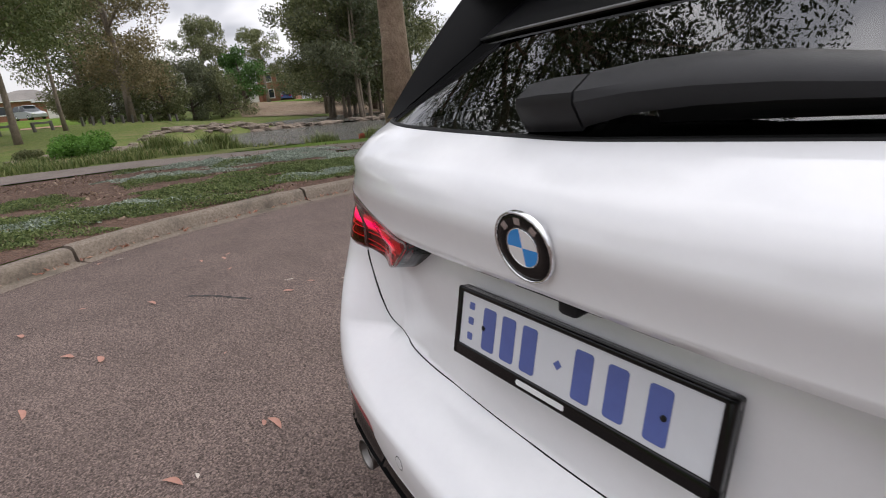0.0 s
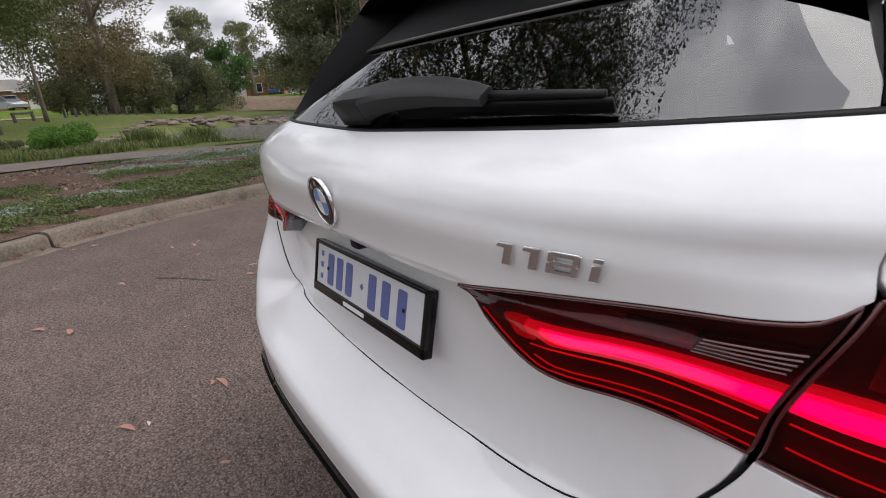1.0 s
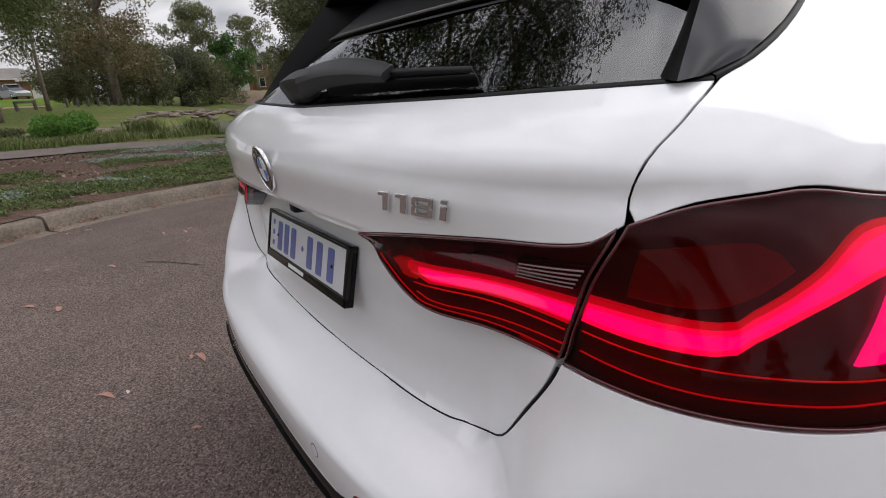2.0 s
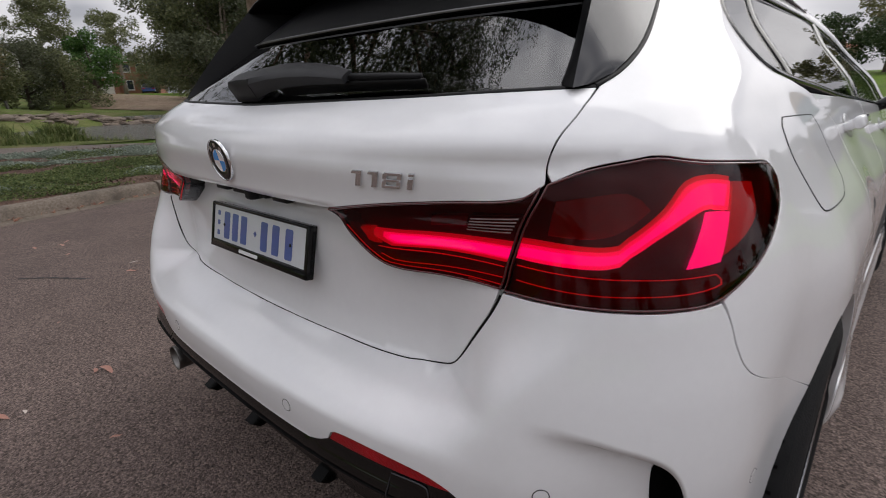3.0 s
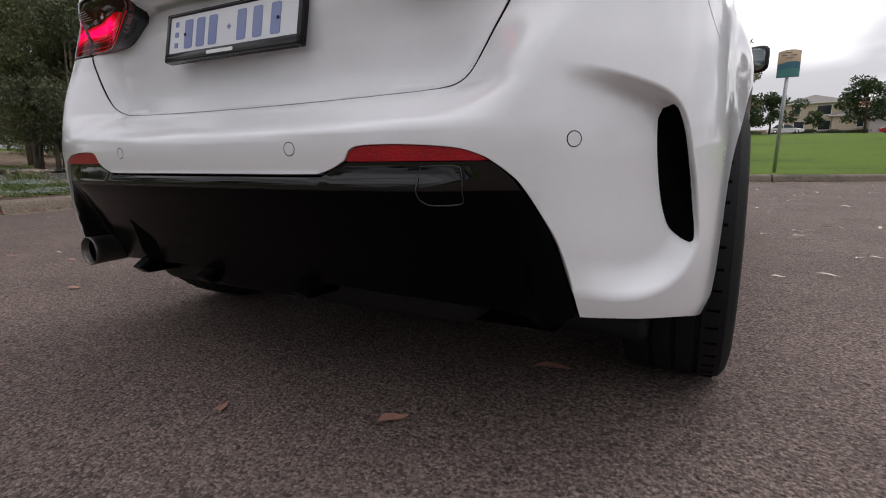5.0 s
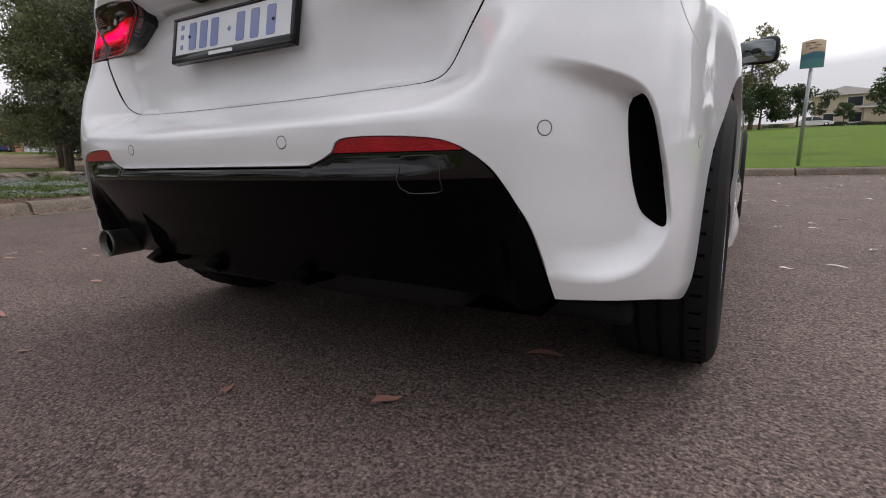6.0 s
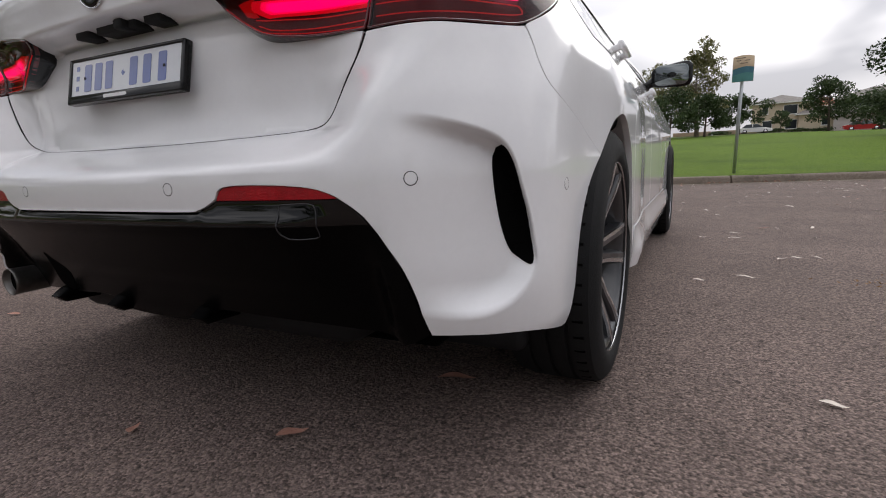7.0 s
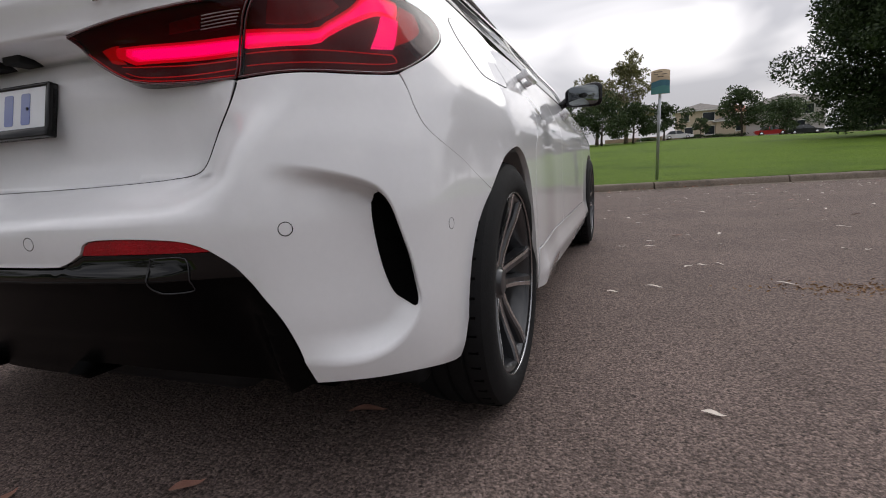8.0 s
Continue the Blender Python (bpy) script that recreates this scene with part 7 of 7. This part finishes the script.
def house(label, at, turn, blocks, wall, roof, windows, garage=None, extra=None):
    """blocks: (x, y, width, depth, base, height, roof height); windows: (x, z, width, height, y of the wall)."""
    h = thing("house", label, "house", at=(at[0], at[1], gz(*at) - 0.2), turn=turn)
    for x, y, w, d, z0, hh, rh in blocks:
        part("wall", box_bm(w, d, hh, (x, y, z0 + hh / 2), 0.02), wall, h, smooth=False)
        r = part("roof", hip_roof(w, d, rh, 0.5, z0 + hh), roof, h, smooth=False)
        r.location = (x, y, 0)
        part("fascia", box_bm(w + 1.02, d + 1.02, 0.16, (x, y, z0 + hh - 0.09), 0.02), M_WHITETRIM, r, smooth=False).location = (-x, -y, 0)
    for x, z, w, hh, y in windows:
        win = part("window", box_bm(w, 0.10, hh, (x, y - 0.02, z), 0.01), M_WHITETRIM, h, smooth=False)
        part("pane", box_bm(w - 0.16, 0.05, hh - 0.16, (x, y - 0.065, z), 0.0), M_WINDOW, win, smooth=False)
        part("sill", box_bm(w + 0.14, 0.16, 0.07, (x, y - 0.06, z - hh / 2 - 0.03), 0.01), M_WHITETRIM, win, smooth=False)
    if garage:
        x, z, w, hh, y = garage
        g = part("garage_door", box_bm(w, 0.08, hh, (x, y - 0.02, z), 0.01), M_GARAGE, h, smooth=False)
        for k in range(4):
            part("panel_line", box_bm(w - 0.1, 0.02, 0.03, (x, y - 0.065, z - hh / 2 + hh * (k + 0.5) / 4), 0.0), M_GREYRENDER, g, smooth=False)
    return h


def vehicle(name, label, at, turn, paint, suv=False, group="parked cars"):
    """A far parked car: body, cabin glass, roof, bumpers, lamps and four wheels."""
    car = thing(name, label, "car", group, at=(at[0], at[1], gz(*at)), turn=turn)
    L_, W, H = (4.6, 1.85, 1.75) if suv else (4.6, 1.8, 1.43)
    belt = 0.62 * H + (0.02 if suv else 0)
    side = [(-L_ / 2, 0.35), (-L_ / 2 + 0.03, belt * 0.9), (-L_ / 2 + 0.35, belt), (L_ / 2 - 1.25, belt), (L_ / 2 - 0.25, belt * 0.80), (L_ / 2, belt * 0.62), (L_ / 2 - 0.02, 0.32), (L_ / 2 - 0.5, 0.24), (-L_ / 2 + 0.5, 0.24)]
    cab = [(-L_ / 2 + (0.12 if suv else 0.55), belt), (-L_ / 2 + (0.35 if suv else 1.15), H - 0.04), (-0.3, H), (0.35, H - 0.03), (L_ / 2 - 1.15, belt)]
    def extrude(poly, w0, w1, zmid):
        bm = bmesh.new()
        rows = []
        for s in (-1, -0.9, 0.9, 1):
            f = 1.0 if abs(s) < 1 else 0.96
            row = []
            for x, z in poly:
                w = w0 + (w1 - w0) * max(0, (z - zmid)) / max(0.01, H - zmid)
                row.append(bm.verts.new((x * f, s * w / 2, zmid + (z - zmid) * (f if z > zmid else 1))))
            rows.append(row)
        n = len(poly)
        for i in range(3):
            for k in range(n):
                bm.faces.new((rows[i][k], rows[i][(k + 1) % n], rows[i + 1][(k + 1) % n], rows[i + 1][k]))
        bm.faces.new(rows[0])
        bm.faces.new(rows[-1][::-1])
        bmesh.ops.recalc_face_normals(bm, faces=bm.faces)
        return bm
    part("body", extrude(side, W, W, 0.2), paint, car, smooth=False)
    part("window_glass", extrude(cab, W * 0.95, W * 0.74, belt), M_WINDOW, car, smooth=False)
    part("roof", box_bm(1.5 if not suv else 2.4, W * 0.72, 0.05, (-0.1 if not suv else -0.5, 0, H - 0.005), 0.02), paint, car)
    for s in (-1, 1):
        part("pillar", tube_bm([(-0.35, s * W * 0.475, belt), (-0.35, s * W * 0.375, H - 0.02)], 0.04, 6), paint, car)
        part("head_lamp", box_bm(0.12, 0.35, 0.14, (L_ / 2 - 0.08, s * W * 0.36, belt * 0.68), 0.03), M_BADGEWHITE, car)
        part("tail_lamp", box_bm(0.08, 0.35, 0.16, (-L_ / 2 + 0.03, s * W * 0.36, belt * 0.82), 0.03), M_REFLECTOR, car)
        for x in (-1.35, 1.38):
            w = part("wheel", lathe_bm([(-0.1, 0.0001), (-0.1, 0.28), (-0.08, 0.32), (0.08, 0.32), (0.1, 0.28), (0.1, 0.22), (0.085, 0.21), (0.085, 0.0001)], 24, "Y"), M_RUBBER, car)
            w.location = (x, s * (W / 2 - 0.09), 0.32)
            part("rim", lathe_bm([(-0.105, 0.0001), (-0.105, 0.2), (0.105, 0.2), (0.105, 0.0001)], 20, "Y"), M_ALLOY, w)
    return car


def build_built():
    eye8 = (1.15, -0.6)
    house("red-brown brick house with white eaves behind trees", polar(-94.0, 98), 76, [(0, 0, 10, 8, 0, 3.1, 1.6), (4.8, -2.5, 4.5, 5, 0, 2.8, 1.1)], M_BRICK, M_ROOFGREY, [(-2.2, 1.8, 1.6, 1.2, -4.0), (1.0, 1.8, 1.4, 1.2, -4.0)], (4.8, 1.2, 2.6, 2.2, -5.0))
    house("two-storey brick house with grey roof and white garage", polar(-73.6, 98), 62, [(1.8, 1.5, 6.2, 7, 0, 5.2, 1.5), (-3.0, 0, 4.6, 6, 0, 2.8, 1.3)], M_BRICK, M_ROOFGREY, [(0.6, 4.2, 1.2, 1.3, -2.0), (2.6, 4.2, 1.2, 1.3, -2.0), (0.8, 1.6, 1.0, 1.5, -2.0), (3.0, 1.6, 1.4, 1.5, -2.0)], (-3.0, 1.15, 3.4, 2.1, -3.0))
    house("pale house with columns beyond the pond", polar(-82.0, 88), 70, [(0, 0, 9, 7, 0, 5.0, 1.6)], M_GREYRENDER, M_ROOFGREY, [(-2.5, 3.9, 1.4, 1.3, -3.5), (0, 3.9, 1.4, 1.3, -3.5), (2.5, 3.9, 1.4, 1.3, -3.5), (-2, 1.5, 1.6, 1.5, -3.5), (2, 1.5, 1.6, 1.5, -3.5)])
    col = house("brick house with white portico columns", polar(-49.0, 60), 48, [(0, 0, 11, 8, 0, 5.2, 2.0), (0, -4.5, 4.4, 2.6, 0, 3.6, 1.2)], M_BRICK, M_ROOFGREY, [(-4, 1.7, 1.4, 1.6, -4.0), (4, 1.7, 1.4, 1.6, -4.0), (-4, 4.1, 1.3, 1.3, -4.0), (4, 4.1, 1.3, 1.3, -4.0)])
    for x in (-2.0, -0.8, 0.8, 2.0):
        part("column", lathe_bm([(0, 0.2), (0.15, 0.2), (0.2, 0.15), (3.3, 0.13), (3.4, 0.19), (3.6, 0.19)], 16, "Z"), M_WHITETRIM, col).location = (x, -6.0, 0)
    house("two-storey cream rendered house with a grey hip roof", polar(7.9, 102, eye8), -6, [(0, 0, 8.0, 8, 0, 5.0, 1.5), (4.6, -2.2, 4.6, 6, 0, 2.9, 1.3)], M_CREAM, M_ROOFGREY, [(-2.2, 3.9, 0.9, 1.3, -4.0), (1.2, 3.8, 1.9, 1.5, -4.0), (-1.8, 1.5, 1.4, 1.5, -4.0), (1.4, 1.5, 1.6, 1.5, -4.0), (5.6, 1.6, 0.9, 1.2, -5.2)])
    house("white and grey two-storey house with a balcony", polar(15.0, 100, eye8), -14, [(0, 0, 10, 8, 0, 5.2, 1.6), (-3.0, -3.2, 4.4, 3, 0, 2.8, 0.8)], M_GREYRENDER, M_ROOFGREY, [(-1, 4.0, 3.2, 1.5, -4.0), (2.8, 4.0, 1.6, 1.5, -4.0), (1.6, 1.5, 2.0, 1.8, -4.0)])
    house("house with a terracotta roof behind others", polar(11.0, 122, eye8), -8, [(0, 0, 9, 8, 0, 5.4, 1.8)], M_CREAM, M_ROOFRED, [(-2, 4.2, 1.4, 1.3, -4.0), (2, 4.2, 1.4, 1.3, -4.0)])
    house("house with a terracotta roof among trees", polar(-6.8, 96, eye8), 4, [(0, 0, 9, 8, 0, 3.2, 1.9)], M_CREAM, M_ROOFRED, [(-2, 1.8, 1.4, 1.3, -4.0), (2, 1.8, 1.4, 1.3, -4.0)])
    house("cream house at the park's edge", polar(22.5, 98, eye8), -20, [(0, 0, 10, 8, 0, 5.0, 1.6)], M_CREAM, M_ROOFGREY, [(-2.6, 3.9, 1.6, 1.4, -4.0), (1.6, 3.9, 1.8, 1.4, -4.0), (-2, 1.5, 1.8, 1.6, -4.0), (2, 1.5, 1.8, 1.6, -4.0)])
    white = mat("white_far_car_paint", (0.7, 0.7, 0.7), 0.3, coat=1.0, var=0.03, scale=3)
    red = mat("red_car_paint", (0.35, 0.015, 0.015), 0.3, coat=1.0, var=0.05, scale=3)
    dark = mat("dark_car_paint", (0.012, 0.013, 0.016), 0.3, coat=1.0, var=0.1, scale=3)
    vehicle("sedan", "white sedan parked in front of cream house", polar(5.9, 92, eye8), 2, white)
    vehicle("hatchback", "red hatchback parked by the street", polar(14.0, 93, eye8), -8, red)
    vehicle("dark_suv", "dark car parked behind a red one", polar(16.6, 93, eye8), -10, dark)
    vehicle("silver_suv", "silver four-wheel drive parked on a drive", polar(-94.2, 84), 30, mat("silver_car_paint", (0.30, 0.31, 0.32), 0.3, metal=0.4, coat=1.0, var=0.04, scale=3), True)
    vehicle("blue_car", "blue car parked beside a brick house", polar(-71.9, 92), 160, mat("blue_car_paint", (0.02, 0.05, 0.22), 0.3, coat=1.0, var=0.05, scale=3))
    # road, drives and footpath of the street behind the lawn
    xs = np.linspace(-30, 60, 60)
    sheet("far_footpath", np.stack([xs, 63 + 0.10 * xs], -1), np.stack([xs, 64.6 + 0.10 * xs], -1), M_PATH, 0.04, "pale footpath across the far lawn", "path", 2)
    sheet("far_street", np.stack([xs, 88 - 0.08 * xs], -1), np.stack([xs, 95 - 0.08 * xs], -1), M_PATH, 0.05, "far street with parked cars", "road", 3)
    d0 = np.array([polar(-93.5, d) for d in np.linspace(40, 60, 12)])
    sheet("driveway", d0 + np.array([0, -1.2]), d0 + np.array([0, 1.2]), mat("pink_paving", (0.40, 0.22, 0.17), 0.85, var=0.15, scale=3), 0.06, "pinkish paved driveway before a brick house", "path", 2)
    xs = np.linspace(-2, 44, 40)
    wallm = mat("sandstone_wall", (0.34, 0.25, 0.18), 0.9, var=0.2, scale=2)
    for k in range(6):
        x = 2 + 6.4 * k
        y = 98 - 0.08 * x
        w = part("garden_wall", box_bm(6.0, 0.35, 0.9, (0, 0, 0.35), 0.03), wallm, smooth=False)
        w.matrix_basis = pose(x, y, gz(x, y), 0, 0, -7)
        tagged(w, "low brown garden wall along the far street", "wall", "garden walls")
    # bollards round the lawn
    rng = random.Random(9)
    post = None
    spots = [(-96.6, 36), (-95.7, 36.5), (-94.2, 37), (-92.9, 37.5)] + [(-90.6 + 0.8 * k, 39 + 0.4 * k) for k in range(8)] + [(-83.4, 43), (-82.8, 43.3)]
    for az, d in spots:
        x, y = polar(az, d)
        m = pose(x, y, gz(x, y) - 0.05, rng.uniform(-3, 3), rng.uniform(-3, 3), rng.uniform(0, 90))
        if post is None:
            post = part("bollard", box_bm(0.14, 0.14, 0.62, (0, 0, 0.31), 0.02), M_POST, smooth=False)
            post.matrix_basis = m
            tagged(post, "short square dark timber bollard on the lawn", "bollard", "bollards round the lawn")
        else:
            copy_thing(post, m)
    for a, b in ((0, 1), (2, 3)):
        (x0, y0), (x1, y1) = polar(*spots[a]), polar(*spots[b])
        rail = part("rail", box_bm(math.hypot(x1 - x0, y1 - y0), 0.1, 0.12, (0, 0, 0), 0.01), M_POST, smooth=False)
        rail.matrix_basis = pose((x0 + x1) / 2, (y0 + y1) / 2, gz(x0, y0) + 0.50, 0, 0, math.degrees(math.atan2(y1 - y0, x1 - x0)))
        tagged(rail, "dark timber rail between two bollards", "rail", "rails round the lawn")
    # picnic shelter beyond the car
    sx, sy = polar(-45.4, 34)
    sh = thing("shelter", "open picnic shelter with a green roof", "shelter", at=(sx, sy, gz(sx, sy)), turn=40)
    part("roof", hip_roof(3.6, 3.6, 0.9, 0.4, 2.2), M_GREENROOF, sh, smooth=False)
    for x in (-1.6, 1.6):
        for y in (-1.6, 1.6):
            part("post", box_bm(0.12, 0.12, 2.3, (x, y, 1.1), 0.01), M_WHITETRIM, sh, smooth=False)
    # small red notice by the water
    rx, ry = -13.3, 6.2
    note = thing("notice", "small red notice board on a short post by the pond", "sign", at=(rx, ry, gz(rx, ry) - 0.05), turn=-62)
    part("board", box_bm(0.42, 0.03, 0.24, (0, 0, 0.34), 0.006), mat("red_notice_paint", (0.42, 0.045, 0.03), 0.5, var=0.15, scale=12), note, "red painted board")
    part("post", box_bm(0.05, 0.05, 0.50, (-0.20, 0.03, 0.25), 0.006), M_POST, note)
    # park sign on its steel pole
    px, py = 1.93, 10.35
    sign = thing("park_sign", "park notice on a leaning steel pole", "sign", at=(px, py, gz(px, py) - 0.1), turn=0)
    part("pole", tube_bm([(-0.02, 0, 0), (0.0, 0, 1.1), (0.03, 0, 2.22)], 0.030, 14), M_GALV, sign)
    n = 14
    verts, faces = [], []
    for i in range(n + 1):
        u = i / n * 2 - 1
        top = 2.22 + 0.03 * (1 - u * u)
        for z in (1.78, top):
            verts.append((0.02 + u * 0.17, -0.052 - 0.02 * (1 - u * u), z))
    for i in range(n + 1):
        u = i / n * 2 - 1
        for z in (1.78, 2.22 + 0.03 * (1 - u * u)):
            verts.append((0.02 + u * 0.17, -0.046 - 0.02 * (1 - u * u), z))
    k = 2 * (n + 1)
    for i in range(n):
        faces.append((2 * i, 2 * i + 2, 2 * i + 3, 2 * i + 1))
        faces.append((k + 2 * i, k + 2 * i + 1, k + 2 * i + 3, k + 2 * i + 2))
        faces.append((2 * i + 1, 2 * i + 3, k + 2 * i + 3, k + 2 * i + 1))
        faces.append((2 * i, k + 2 * i, k + 2 * i + 2, 2 * i + 2))
    board = mesh_part("board", verts, faces, mat("sign_orange", (0.46, 0.35, 0.22), 0.5, var=0.1, scale=8), sign, "curved board in orange, blue and green")
    def band(name, z0, z1, wave, color, lift):
        vs, fs = [], []
        for i in range(n + 1):
            u = i / n * 2 - 1
            y = -0.052 - 0.02 * (1 - u * u) - lift
            vs += [(0.02 + u * 0.168, y, z0), (0.02 + u * 0.168, y, z1 + wave * math.sin(2.2 * u + 1))]
        for i in range(n):
            fs.append((2 * i, 2 * i + 2, 2 * i + 3, 2 * i + 1))
        mesh_part(name, vs, fs, mat(name, color, 0.5, var=0.15, scale=10), board)
    band("blue_field", 1.785, 2.03, 0.02, (0.05, 0.16, 0.21), 0.002)
    band("green_field", 1.785, 1.92, 0.02, (0.07, 0.23, 0.22), 0.004)
    for kx, kz, w in ((-0.05, 2.20, 0.16), (-0.08, 2.155, 0.07), (0.06, 2.155, 0.09), (0.0, 2.11, 0.12)):
        part("print_bar", box_bm(w, 0.003, 0.009, (0.02 + kx, -0.076, kz), 0.0), M_POST, board, smooth=False)


build_built()
